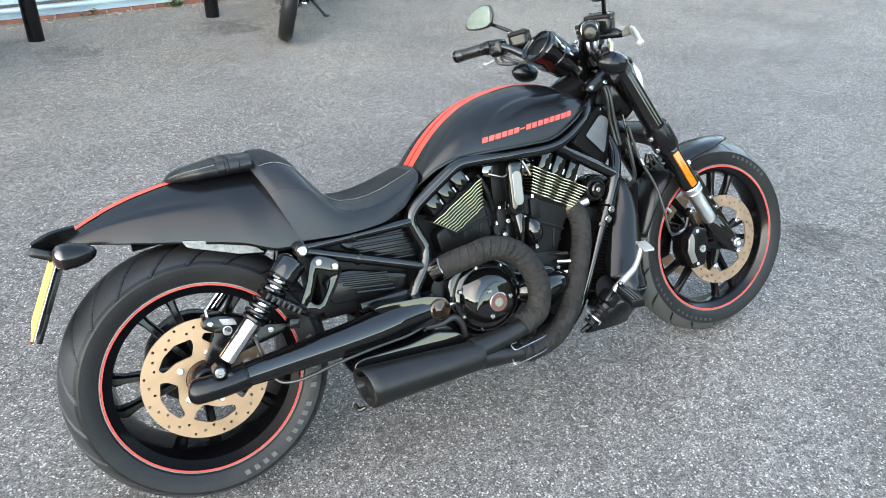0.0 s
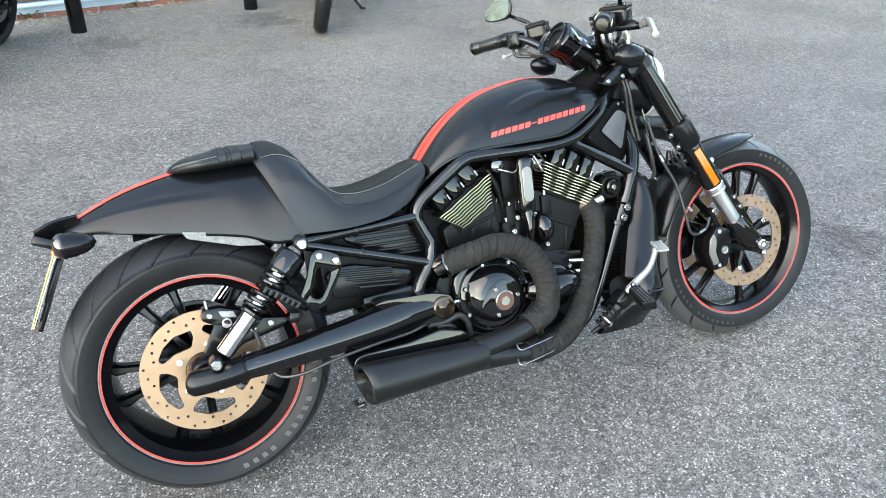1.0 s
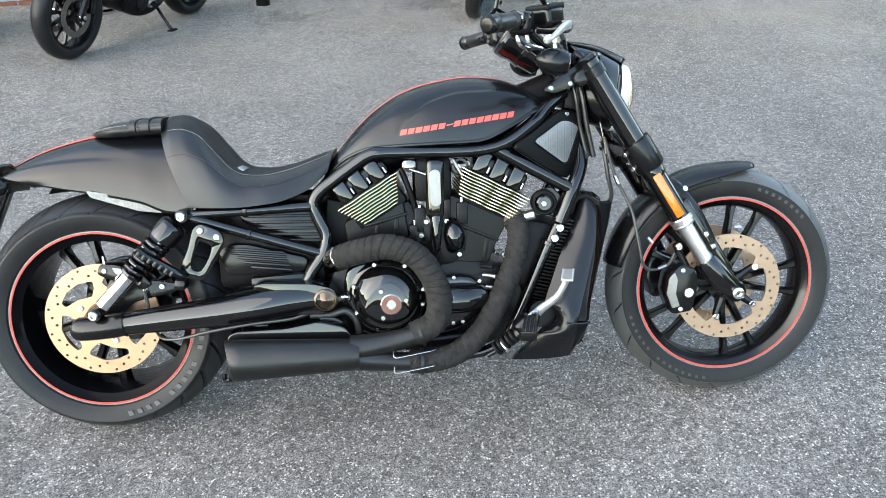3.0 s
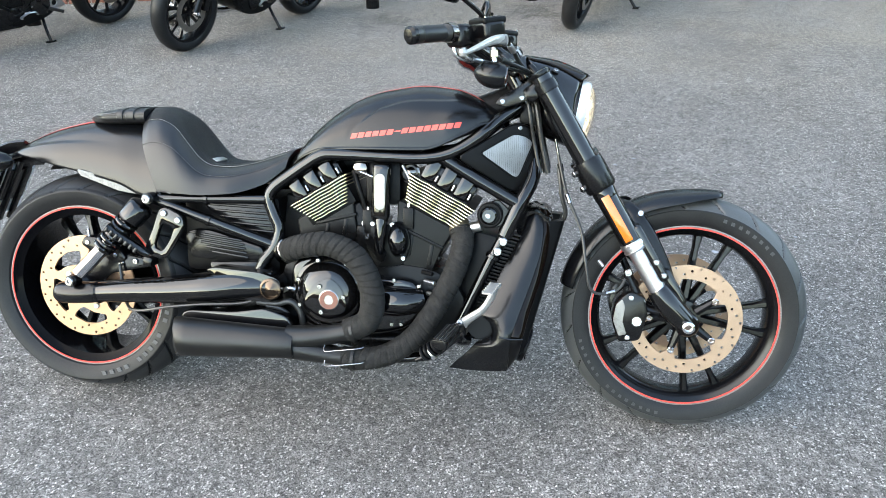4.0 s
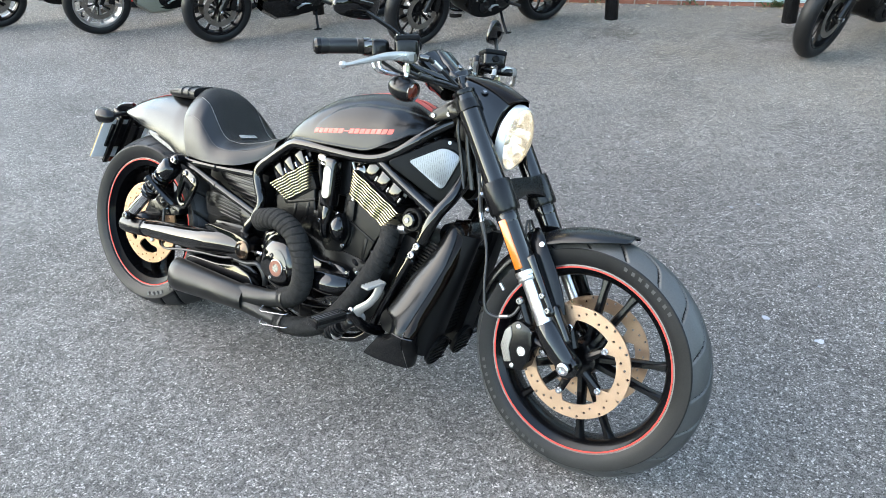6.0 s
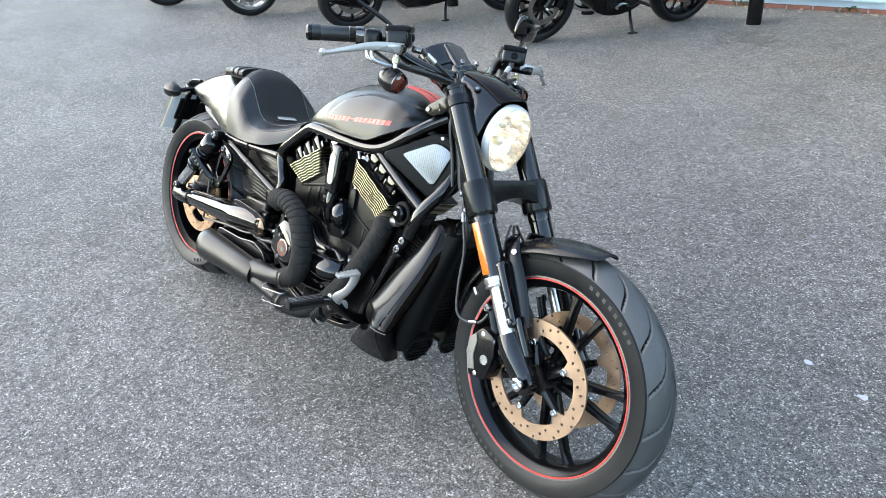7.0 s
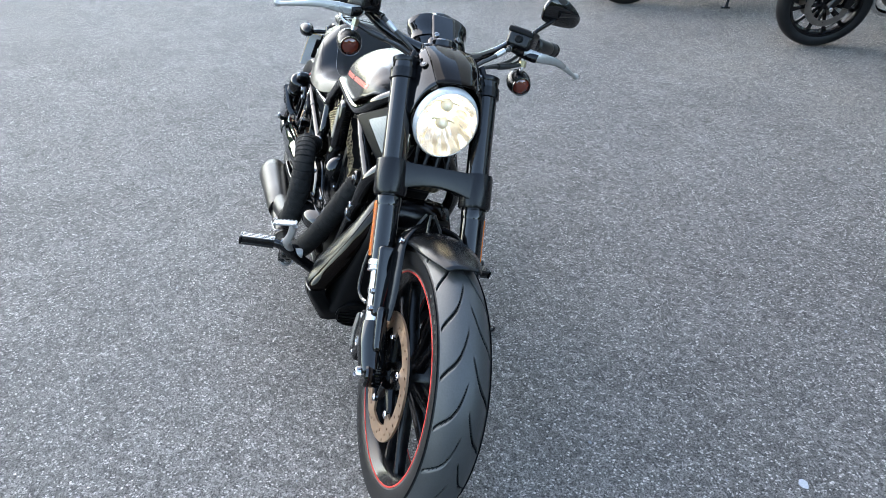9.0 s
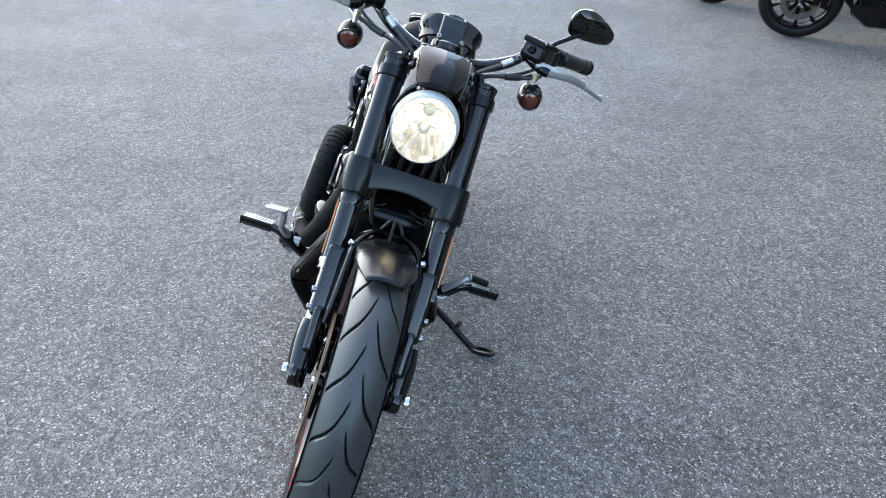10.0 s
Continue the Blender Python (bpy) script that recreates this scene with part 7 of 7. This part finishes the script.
for i in range(9):
    prof += [(0.003 + i * 0.0062, 0.0118), (0.0065 + i * 0.0062, 0.0100)]
part("shift_peg", lathe(prof + [(0.060, 0.0005)], (1.120, 0.290, 0.366), (-0.08, 1, -0.10), 16), GRIP, shift, "ribbed rubber peg")
stand = part("side_stand", tube([(0.98, 0.13, 0.22), (1.02, 0.20, 0.195), (1.07, 0.29, 0.165), (1.115, 0.365, 0.137), (1.132, 0.395, 0.131)], 0.0105, 14, 6), SATIN, moto, "black steel side stand propped on the asphalt")
SM = Matrix.Translation((1.142, 0.412, 0.142)) @ Matrix.Rotation(radians(19.3), 4, "X") @ Matrix.Rotation(radians(-22), 4, "Z")
loop = [SM @ V((0.014 * math.cos(a), 0.036 * math.sin(a), 0.0)) for a in np.linspace(0, 2 * math.pi, 29)]
part("stand_foot", tube(loop, 0.0062, 10, 0), SATIN, stand, "looped black stand foot")
part("stand_sole", rbox((0, 0, 0), (0.026, 0.060, 0.006), w=0.002, m=SM @ Matrix.Translation((0, 0, -0.004))), SATIN, stand)
part("stand_tang", rod((1.085, 0.315, 0.158), (1.100, 0.323, 0.192), 0.0085, seg=14), GRIP, stand)

# ---- the yard ----
def sheet(name, x0, x1, y0, y1, z, material):
    bm = bmesh.new()
    bmesh.ops.create_grid(bm, x_segments=1, y_segments=1, size=0.5)
    bm.transform(Matrix.Translation(((x0 + x1) / 2, (y0 + y1) / 2, z)) @ Matrix.Diagonal((x1 - x0, y1 - y0, 1, 1)))
    return part(name, bm, material)


ground = tagged(sheet("ground", -400, 400, -400, 400, 0, ASPHALT), "weathered grey asphalt yard with pale stone chips", "ground", kind="structure")
WA = radians(12)
WO = V((-0.40, 5.94, 0))
WU, WN = V((math.cos(WA), math.sin(WA), 0)), V((math.sin(WA), -math.cos(WA), 0))
WM = Matrix.Translation(WO) @ Matrix.Rotation(WA, 4, "Z")
BLUEGREY = pbr("blue_grey_frame_paint", (0.36, 0.45, 0.52), 0.4, vary=0.08, vscale=3, grime=0.15)
BRICK = pbr("red_brick", (0.20, 0.075, 0.05), 0.85, vary=0.3, vscale=9, bump=0.5, bscale=180, grime=0.2)
MORTAR = pbr("mortar", (0.3, 0.27, 0.24), 0.9, vary=0.2, bump=0.4, bscale=200)
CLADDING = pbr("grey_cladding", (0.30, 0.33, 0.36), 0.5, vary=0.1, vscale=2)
L0, L1 = -9.0, 9.0
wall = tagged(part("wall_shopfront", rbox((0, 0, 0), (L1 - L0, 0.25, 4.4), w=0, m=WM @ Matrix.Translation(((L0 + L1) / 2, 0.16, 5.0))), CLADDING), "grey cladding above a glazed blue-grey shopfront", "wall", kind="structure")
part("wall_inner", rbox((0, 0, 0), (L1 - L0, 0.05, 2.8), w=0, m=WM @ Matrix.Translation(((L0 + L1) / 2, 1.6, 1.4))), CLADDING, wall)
plinth = tagged(part("plinth", rbox((0, 0, 0), (L1 - L0, 0.10, 0.040), w=0, m=WM @ Matrix.Translation(((L0 + L1) / 2, 0.065, 0.012))), MORTAR), "low red brick plinth under the shopfront", "plinth", kind="structure")
bb = rbox((0, 0, 0), (0.212, 0.10, 0.062), w=0.004, seg=1)
bme = bpy.data.meshes.new("brick")
bb.to_mesh(bme)
bb.free()
bme.materials.append(BRICK)
for i in range(int((L1 - L0) / 0.225)):
    o = new("brick", bme)
    o.parent = plinth
    o.matrix_basis = WM @ Matrix.Translation((L0 + 0.11 + i * 0.225, 0.055 + random.uniform(-0.002, 0.002), 0.005))
front = tagged(part("window_1", rbox((0, 0, 0), (L1 - L0, 0.09, 0.060), w=0.006, m=WM @ Matrix.Translation(((L0 + L1) / 2, 0.05, 0.068))), BLUEGREY), "blue-grey metal shopfront with large panes", "window", kind="structure")
part("window_sill", rbox((0, 0, 0), (L1 - L0, 0.13, 0.02), w=0.004, m=WM @ Matrix.Translation(((L0 + L1) / 2, 0.02, 0.112))), BLUEGREY, front)
part("window_frame", rbox((0, 0, 0), (L1 - L0, 0.07, 0.10), w=0.006, m=WM @ Matrix.Translation(((L0 + L1) / 2, 0.07, 0.205))), BLUEGREY, front)
part("window_frame", rbox((0, 0, 0), (L1 - L0, 0.07, 0.09), w=0.006, m=WM @ Matrix.Translation(((L0 + L1) / 2, 0.07, 2.755))), BLUEGREY, front)
k = 0
x = L0
while x < L1 - 0.1:
    part("mullion", rbox((0, 0, 0), (0.07, 0.07, 2.50), w=0.006, m=WM @ Matrix.Translation((x + 0.035, 0.071, 1.47))), BLUEGREY, front)
    pn = part("pane", rbox((0, 0, 0), (1.42, 0.012, 2.50), w=0, m=WM @ Matrix.Translation((x + 0.785, 0.085, 1.47))), PANE, front)
    pn.visible_shadow = False
    x += 1.5
# bollards along the shopfront
def bollard(m):
    b = thing("bollard", m, "black round steel bollard with a domed cap standing on asphalt", "bollard", "bollards along the shopfront")
    part("post", rod((0, 0, -0.02), (0, 0, 0.95), 0.062, seg=28), SATIN, b)
    part("cap", lathe([(0, 0.062), (0.012, 0.064), (0.03, 0.055), (0.042, 0.03), (0.046, 0.0005)], (0, 0, 0.94), (0, 0, 1), 28), SATIN, b)
    return b


first = bollard(pose(-0.35, 5.21, 0))
for kx in (-3, -2, -1, 1, 2):
    p = V((-0.35, 5.21, 0)) + V((1.468, 0.39, 0)) * kx
    copy_thing(first, pose(p.x, p.y, 0))


# ---- parked motorcycles along the shopfront ----
DARKDISC = pbr("dull_brake_disc", (0.20, 0.18, 0.16), 0.35, metal=0.9, vary=0.2, vscale=25)

def simple_tyre(R, half, bead, m):
    bm = lathe([(-half * 0.75, bead), (-half * 0.97, bead + 0.02), (-half, (R + bead) / 2), (-half * 0.86, R - 0.022), (-half * 0.45, R - 0.005), (0, R), (half * 0.45, R - 0.005), (half * 0.86, R - 0.022), (half, (R + bead) / 2), (half * 0.97, bead + 0.02), (half * 0.75, bead)], (0, 0, 0), (0, 1, 0), 56, caps=False)
    bm.transform(m)
    return bm


def parked_wheel(parent, name, m, R, half, spokes, rim_mat, disc_r, label):
    bead = R - 0.085
    w = part(name, lathe([(-half * 0.8, bead + 0.006), (-half * 0.8, bead - 0.012), (-half * 0.5, bead - 0.02), (half * 0.5, bead - 0.02), (half * 0.8, bead - 0.012), (half * 0.8, bead + 0.006)], (0, 0, 0), (0, 1, 0), 48, caps=False), rim_mat, parent, label)
    w.data.transform(m)
    part("tyre", simple_tyre(R, half, bead, m), RUBBER, w, "black rubber tyre")
    for k in range(spokes):
        a = 2 * math.pi * k / spokes + 0.3
        part("spoke", spoke_mesh(a, 0.03, bead - 0.015, 0, 0, 0.012, 0.010, 0.014, 0.010, m), rim_mat, w)
    h = lathe([(-0.05, 0.02), (-0.045, 0.04), (0.045, 0.04), (0.05, 0.02)], (0, 0, 0), (0, 1, 0), 20)
    h.transform(m)
    part("hub", h, SATIN, w)
    if disc_r:
        for s in (-1, 1):
            hs = drilled_ring(0, 0, (disc_r - 0.012, disc_r - 0.026), 14)
            part("brake_disc", plate(circle2(0, 0, disc_r, 48), [circle2(0, 0, disc_r - 0.045, 32)] + hs, s * (half + 0.004) - 0.002, s * (half + 0.004) + 0.002, m=m), DARKDISC, w, "drilled steel brake disc")
            for k in range(5):
                a = 2 * math.pi * k / 5
                c = rod((0.03 * math.cos(a), s * half * 0.8, 0.03 * math.sin(a)), ((disc_r - 0.04) * math.cos(a), s * (half + 0.004), (disc_r - 0.04) * math.sin(a)), 0.009, seg=8)
                c.transform(m)
                part("disc_carrier", c, SATIN, w)
    return w


def parked_bike(m, label, base=1.45, R=0.32, fh=0.06, rh=0.08, spokes=10, tank_mat=None, rim=None, rear_rim=None, fork_mat=None, belly=0.0, belly_mat=None, accent=None, exhaust_mat=None, steer=3.0):
    """A roadster facing +x from its rear axle, leaning on its stand."""
    tank_mat, rim, fork_mat = tank_mat or GLOSS, rim or SATIN, fork_mat or STEEL
    b = thing("parked_motorcycle", m, label, "motorcycle", "motorcycles parked along the shopfront")
    fork_dir = V((math.sin(radians(26)), 0, -math.cos(radians(26))))
    top = V((base, 0, R)) - fork_dir * 0.62 - V((0.035, 0, 0))
    fx = Matrix.Translation(top) @ Matrix.Rotation(radians(steer), 4, -fork_dir) @ Matrix.Translation(-top)
    fw = fx @ Matrix.Translation((base, 0, R))
    parked_wheel(b, "front_wheel", fw, R, fh, spokes, rim, 0.15, "front wheel with a black tyre and steel discs")
    parked_wheel(b, "rear_wheel", Matrix.Translation((0, 0, R)), R, rh, spokes, rear_rim or rim, 0.12, "rear wheel with a black tyre")
    fk = part("fork", rbox(top, (0.06, 0.24, 0.04), w=0.01), SATIN, b, "fork with bright stanchions")
    fk.data.transform(fx)
    for s in (-1, 1):
        def f(bm):
            bm.transform(fx)
            return bm
        foot = V((base, s * 0.095, R))
        part("stanchion", f(rod(top + V((0, s * 0.095, 0)), foot - fork_dir * 0.13 - V((0.02, 0, 0)), 0.024)), fork_mat, fk)
        part("fork_leg", f(rod(foot - fork_dir * 0.17 - V((0.02, 0, 0)), foot, 0.028)), SATIN, fk)
        part("axle_nut", f(rod(foot, foot + V((0, s * 0.04, 0)), 0.014)), CHROME, fk, "chrome axle nut")
        part("caliper", f(rbox(foot + V((-0.125, -s * 0.01, 0.05)), (0.055, 0.05, 0.12), (0, -15, 0), 0.012)), SATIN, fk, "black brake caliper")
        part("reflector", f(rbox(foot + V((-0.02, s * 0.035, 0.19)), (0.03, 0.012, 0.045), (0, 0, 0), 0.005)), accent or ORANGE, fk, "small reflector")
        part("handlebar_grip", f(rod(top + V((-0.10, s * 0.22, 0.16)), top + V((-0.17, s * 0.36, 0.15)), 0.018)), GRIP, fk)
        part("handlebar", f(tube([top + V((0, 0, 0.10)), top + V((-0.03, s * 0.12, 0.15)), top + V((-0.10, s * 0.23, 0.16))], 0.012, 10, 4)), SATIN, fk)
    part("headlamp", f(lathe([(-0.08, 0.03), (-0.05, 0.07), (0, 0.085), (0.01, 0.085), (0.02, 0.05), (0.022, 0.001)], top + V((0.08, 0, -0.05)), (1, 0, -0.1), 28)), GLOSS, fk)
    fnd = [[V((base, 0, R)) + V(((R + 0.012 - 0.03 * abs(q) ** 2) * math.cos(a), q * (fh + 0.012), (R + 0.012 - 0.03 * abs(q) ** 2) * math.sin(a))) for q in np.linspace(-1, 1, 9)] for a in np.linspace(radians(60), radians(150), 16)]
    part("front_fender", f(rings_mesh(fnd, closed=False)), GLOSS, b)
    eng = part("engine", plate(smooth2([(base * 0.34, 0.40), (base * 0.36, 0.27), (base * 0.48, 0.20), (base * 0.62, 0.21), (base * 0.70, 0.30), (base * 0.66, 0.52), (base * 0.52, 0.60), (base * 0.40, 0.52)], 4), (), -0.15, 0.15, 0.02, 2), CRINKLE, b, "dark engine with bolts")
    for s in (-1, 1):
        part("engine_cover", lathe([(0, 0.085), (0.02, 0.083), (0.035, 0.06), (0.036, 0.001)], (base * 0.44, s * 0.14, 0.34), (0, s, 0), 28), GLOSS, eng)
        part("engine_cover", lathe([(0, 0.06), (0.02, 0.058), (0.03, 0.04), (0.031, 0.001)], (base * 0.58, s * 0.14, 0.30), (0, s, 0), 24), SATIN, eng)
        bolts(eng, [(base * 0.44 + 0.075 * math.cos(q), s * 0.162, 0.34 + 0.075 * math.sin(q)) for q in np.linspace(0, 5.2, 6)], (0, s, 0), 0.008)
        part("heel_plate", plate(round2([(base * 0.30, 0.30), (base * 0.36, 0.40), (base * 0.41, 0.36), (base * 0.40, 0.28)], 0.02), [circle2(base * 0.365, 0.335, 0.022, 12)], s * 0.150, s * 0.158, 0.002), ALUCAST, b, "cast silver heel plate")
        part("gear_rod", rod((base * 0.42, s * 0.165, 0.29), (base * 0.53, s * 0.165, 0.30), 0.006), STEEL, b)
        part("gear_pedal", tube([(base * 0.50, s * 0.16, 0.30), (base * 0.56, s * 0.19, 0.285), (base * 0.57, s * 0.23, 0.29)], 0.008, 8, 3), ALUCAST, b)
        part("hose", tube([(base * 0.64, s * 0.10, 0.55), (base * 0.68, s * 0.15, 0.45), (base * 0.60, s * 0.155, 0.34)], 0.014, 10, 4), PLASTIC, eng)
        bolts(eng, [(base * 0.50, s * 0.152, 0.47), (base * 0.60, s * 0.152, 0.45), (base * 0.56, s * 0.152, 0.53), (base * 0.40, s * 0.152, 0.46), (base * 0.64, s * 0.152, 0.36)], (0, s, 0), 0.010)
        part("cylinder_fin", rbox((base * 0.56, s * 0.10, 0.56), (0.16, 0.10, 0.012), (0, -20, 0), 0.004), ALUCAST, eng)
        part("cylinder_fin", rbox((base * 0.565, s * 0.10, 0.585), (0.16, 0.10, 0.012), (0, -20, 0), 0.004), ALUCAST, eng)
        part("swingarm", tube([(base * 0.36, s * 0.11, 0.36), (base * 0.18, s * 0.125, 0.345), (0, s * 0.125, R)], 0.026, 10, 3), SATIN, b)
        part("footrest", rod((base * 0.40, s * 0.15, 0.30), (base * 0.38, s * 0.30, 0.31), 0.014), GRIP, b)
    if belly:
        part("belly_pan", rings_mesh([[V((x_, y_, z_)) for y_, z_ in ((-w_, 0.36), (-w_ * 0.9, bz + 0.04), (-w_ * 0.5, bz), (w_ * 0.5, bz), (w_ * 0.9, bz + 0.04), (w_, 0.36))] for x_, w_, bz in ((base * 0.42, 0.14, 0.2), (base * 0.55, 0.16, 0.15), (base * 0.68, 0.165, 0.16), (base * 0.76, 0.14, 0.25))], closed=False), belly_mat or GLOSS, b, "belly fairing")
        part("radiator_cowl", rbox((base * 0.73, 0, 0.52), (0.07, 0.30, 0.42), (0, 12, 0), 0.02), PLASTIC, b)
    pipe = [(base * 0.66, -0.08, 0.42), (base * 0.74, -0.10, 0.30), (base * 0.68, -0.12, 0.19), (base * 0.45, -0.13, 0.17), (base * 0.20, -0.19, 0.27)]
    ex = part("exhaust", tube(pipe, 0.022, 12, 5), exhaust_mat or CHROME, b, "exhaust pipe")
    part("muffler", rod((base * 0.24, -0.18, 0.26), (-0.06, -0.21, 0.42), 0.045, 0.05, 20), exhaust_mat or CHROME, ex)
    tk = [[V((x_, math.cos(q) * w_, 0.80 + max(math.sin(q), -0.3) * h_)) for q in np.linspace(0, 2 * math.pi, 20, endpoint=False)] for x_, w_, h_ in ((base * 0.42, 0.07, 0.05), (base * 0.48, 0.13, 0.12), (base * 0.60, 0.15, 0.16), (base * 0.70, 0.12, 0.15), (base * 0.75, 0.06, 0.08))]
    part("fuel_tank", rings_mesh(tk), tank_mat, b, "painted fuel tank")
    st = [[V((x_, math.cos(q) * w_, z_ + max(math.sin(q), -0.5) * h_)) for q in np.linspace(0, 2 * math.pi, 16, endpoint=False)] for x_, w_, z_, h_ in ((-0.20, 0.05, 0.82, 0.03), (-0.05, 0.11, 0.80, 0.05), (base * 0.2, 0.13, 0.77, 0.05), (base * 0.40, 0.10, 0.78, 0.06), (base * 0.44, 0.07, 0.79, 0.04))]
    part("seat", rings_mesh(st), LEATHER, b, "black seat")
    for s in (-1, 1):
        part("frame_tube", tube([(base * 0.80, s * 0.03, 0.82), (base * 0.66, s * 0.13, 0.66), (base * 0.40, s * 0.14, 0.52), (base * 0.36, s * 0.13, 0.34)], 0.017, 10, 4), SATIN, b)
        part("shock_absorber", rod((0.03, s * 0.14, 0.38), (0.12, s * 0.13, 0.70), 0.022), SATIN, b)
    sd = part("side_stand", tube([(base * 0.42, 0.10, 0.24), (base * 0.45, 0.20, 0.17), (base * 0.47, 0.30, 0.095)], 0.012, 10, 4), SATIN, b, "black side stand")
    part("stand_foot", rbox((base * 0.475, 0.31, 0.098), (0.07, 0.05, 0.012), (14, 0, 0), 0.004), SATIN, sd)
    return b


def parked_pose(fx_, fy_, yaw, base=1.45, R=0.32):
    """Puts a bike so that its front tyre stands at (fx_, fy_), turned by yaw and leaning to its left."""
    lean = 11.0
    m = Matrix.Rotation(radians(yaw), 4, "Z") @ Matrix.Rotation(radians(-lean), 4, "X")
    q = m @ V((base, 0, 0))
    return Matrix.Translation((fx_ - q.x, fy_ - q.y, 0.004)) @ m


parked_bike(parked_pose(1.475, 4.47, -110), "black roadster with red fork parts leaning on its side stand", base=1.43, fork_mat=RED, accent=RED)
parked_bike(parked_pose(-1.485, 3.67, -112, 1.39), "black roadster with spoked alloy wheels parked on the asphalt", base=1.39, spokes=12, rim=SATIN)
parked_bike(parked_pose(-3.30, 3.11, -115, 1.58), "black sport roadster with amber reflectors and belly fairing", base=1.58, belly=1.0, fork_mat=ALUCAST)
OLIVE = pbr("olive_grey_paint", (0.16, 0.16, 0.13), 0.4, vary=0.12)
parked_bike(parked_pose(-4.80, 2.90, -114), "dark motorcycle with an olive-grey belly panel leaning on its stand", rim=ALUCAST, belly=1.0, belly_mat=OLIVE, tank_mat=OLIVE)
parked_bike(parked_pose(-6.29, 2.66, -114), "black motorcycle with a red rear rim", rear_rim=RED)

# ---- litter: pale leaves along the plinth, flecks on the asphalt ----
LEAF = pbr("dry_leaf", (0.52, 0.42, 0.28), 0.8, vary=0.35, vscale=30)
PALE = pbr("pale_fleck", (0.30, 0.31, 0.33), 0.7, vary=0.2)
rnd = random.Random(5)


def scrap(bm, x, y, r, z=0.002, n=7):
    vs = []
    for i in range(n):
        a = 2 * math.pi * i / n
        q = r * rnd.uniform(0.5, 1.0)
        vs.append(bm.verts.new((x + q * math.cos(a) * 1.3, y + q * math.sin(a), z + rnd.uniform(0, 0.35) * r)))
    bm.faces.new(vs)


bm = bmesh.new()
for i in range(500):
    u, v = rnd.uniform(-7, 6), rnd.expovariate(9) + 0.01
    p = WO + WU * u + WN * v
    scrap(bm, p.x, p.y, rnd.uniform(0.006, 0.022), 0.004)
tagged(part("leaf_litter", bm, LEAF), "dry pale leaves and grit along the plinth", "litter", kind="stuff")
WEED = pbr("weed_leaf", (0.05, 0.09, 0.025), 0.6, vary=0.35, vscale=40)
for u, n in ((1.28, 26), (-0.35, 12), (0.55, 9)):
    bm = bmesh.new()
    base = WO + WU * u + WN * 0.03
    for i in range(n):
        a, t = rnd.uniform(0, 6.28), rnd.uniform(0.03, 0.085)
        d = V((math.cos(a), math.sin(a), 0))
        o, w = base + d * rnd.uniform(0, 0.05) + WU * rnd.uniform(-0.08, 0.08), V((-d.y, d.x, 0)) * t * 0.28
        mid, tip = o + d * t * 0.5 + V((0, 0, t * 0.8)), o + d * t * 1.1 + V((0, 0, t * 0.7))
        bm.faces.new([bm.verts.new(q) for q in (o, mid + w, tip, mid - w)])
    tagged(part("weed", bm, WEED), "small green weed growing at the foot of the plinth", "weed", kind="stuff")
bm = bmesh.new()
for x, y, r in ((1.992, 0.889, 0.016), (2.173, 0.829, 0.018), (1.655, 1.715, 0.012), (2.335, 1.045, 0.010), (2.116, 1.193, 0.009), (1.59, 0.359, 0.005), (-1.516, 1.66, 0.012), (1.754, 1.801, 0.010), (-0.19, 2.6, 0.008), (0.42, 2.31, 0.01), (0.99, 2.315, 0.012), (1.71, 0.45, 0.006)):
    scrap(bm, x, y, r, 0.002)
for i in range(260):
    scrap(bm, rnd.uniform(-5, 5), rnd.uniform(-2, 5), rnd.uniform(0.002, 0.007), 0.0015, 5)
tagged(part("pale_fleck", bm, PALE), "small pale flecks scattered on the asphalt", "litter", kind="stuff")

# ---- far side of the yard, unseen: a plain brick range and hedges, added and sized for reflections ----
FARBRICK = pbr("far_brick", (0.20, 0.12, 0.085), 0.9, vary=0.25, vscale=0.8)
HEDGE = pbr("far_hedge", (0.035, 0.05, 0.02), 0.9, vary=0.5, vscale=1.5)


def treeline(name, a, b, high, thick, label, seed):
    """A broad belt of shrubs and trees: a long mound with an uneven, lumpy crown line."""
    a, b = V(a), V(b)
    side = (b - a).cross(V((0, 0, 1))).normalized()
    rows_ = []
    for i in range(161):
        c = a.lerp(b, i / 160)
        h = high * (0.62 + 0.5 * noise.noise(c * 0.12 + V((seed, 0, 0))) + 0.22 * noise.noise(c * 0.5) + 0.10 * noise.noise(c * 1.7))
        w = thick * (0.5 + 0.12 * noise.noise(c * 0.9))
        rows_.append([c + side * w * q + V((0, 0, max(h, 0.8) * z)) for q, z in ((-1, 0), (-1.1, 0.35), (-0.8, 0.75), (-0.25, 1.0), (0.3, 0.97), (0.8, 0.7), (1.1, 0.3), (1, 0))])
    return tagged(part(name, rings_mesh(rows_), HEDGE), label, "hedge", kind="structure")


tagged(part("backdrop", rbox((-4, -31, 1.3), (26, 3, 2.6), w=0), FARBRICK), "plain unseen brick range across the yard, added for reflections", "building", kind="structure")
treeline("backdrop_south", (-34, -34, 0), (24, -34, 0), 3.6, 4, "dark unseen trees behind the brick range, added for reflections", 3.0)
treeline("backdrop_east", (21, -32, 0), (21, 34, 0), 9.5, 4, "tall unseen hedge trees added to darken reflections", 7.0)
treeline("backdrop_west", (-26, -32, 0), (-26, 24, 0), 4.4, 4, "low unseen hedge trees added for their dark reflection", 11.0)
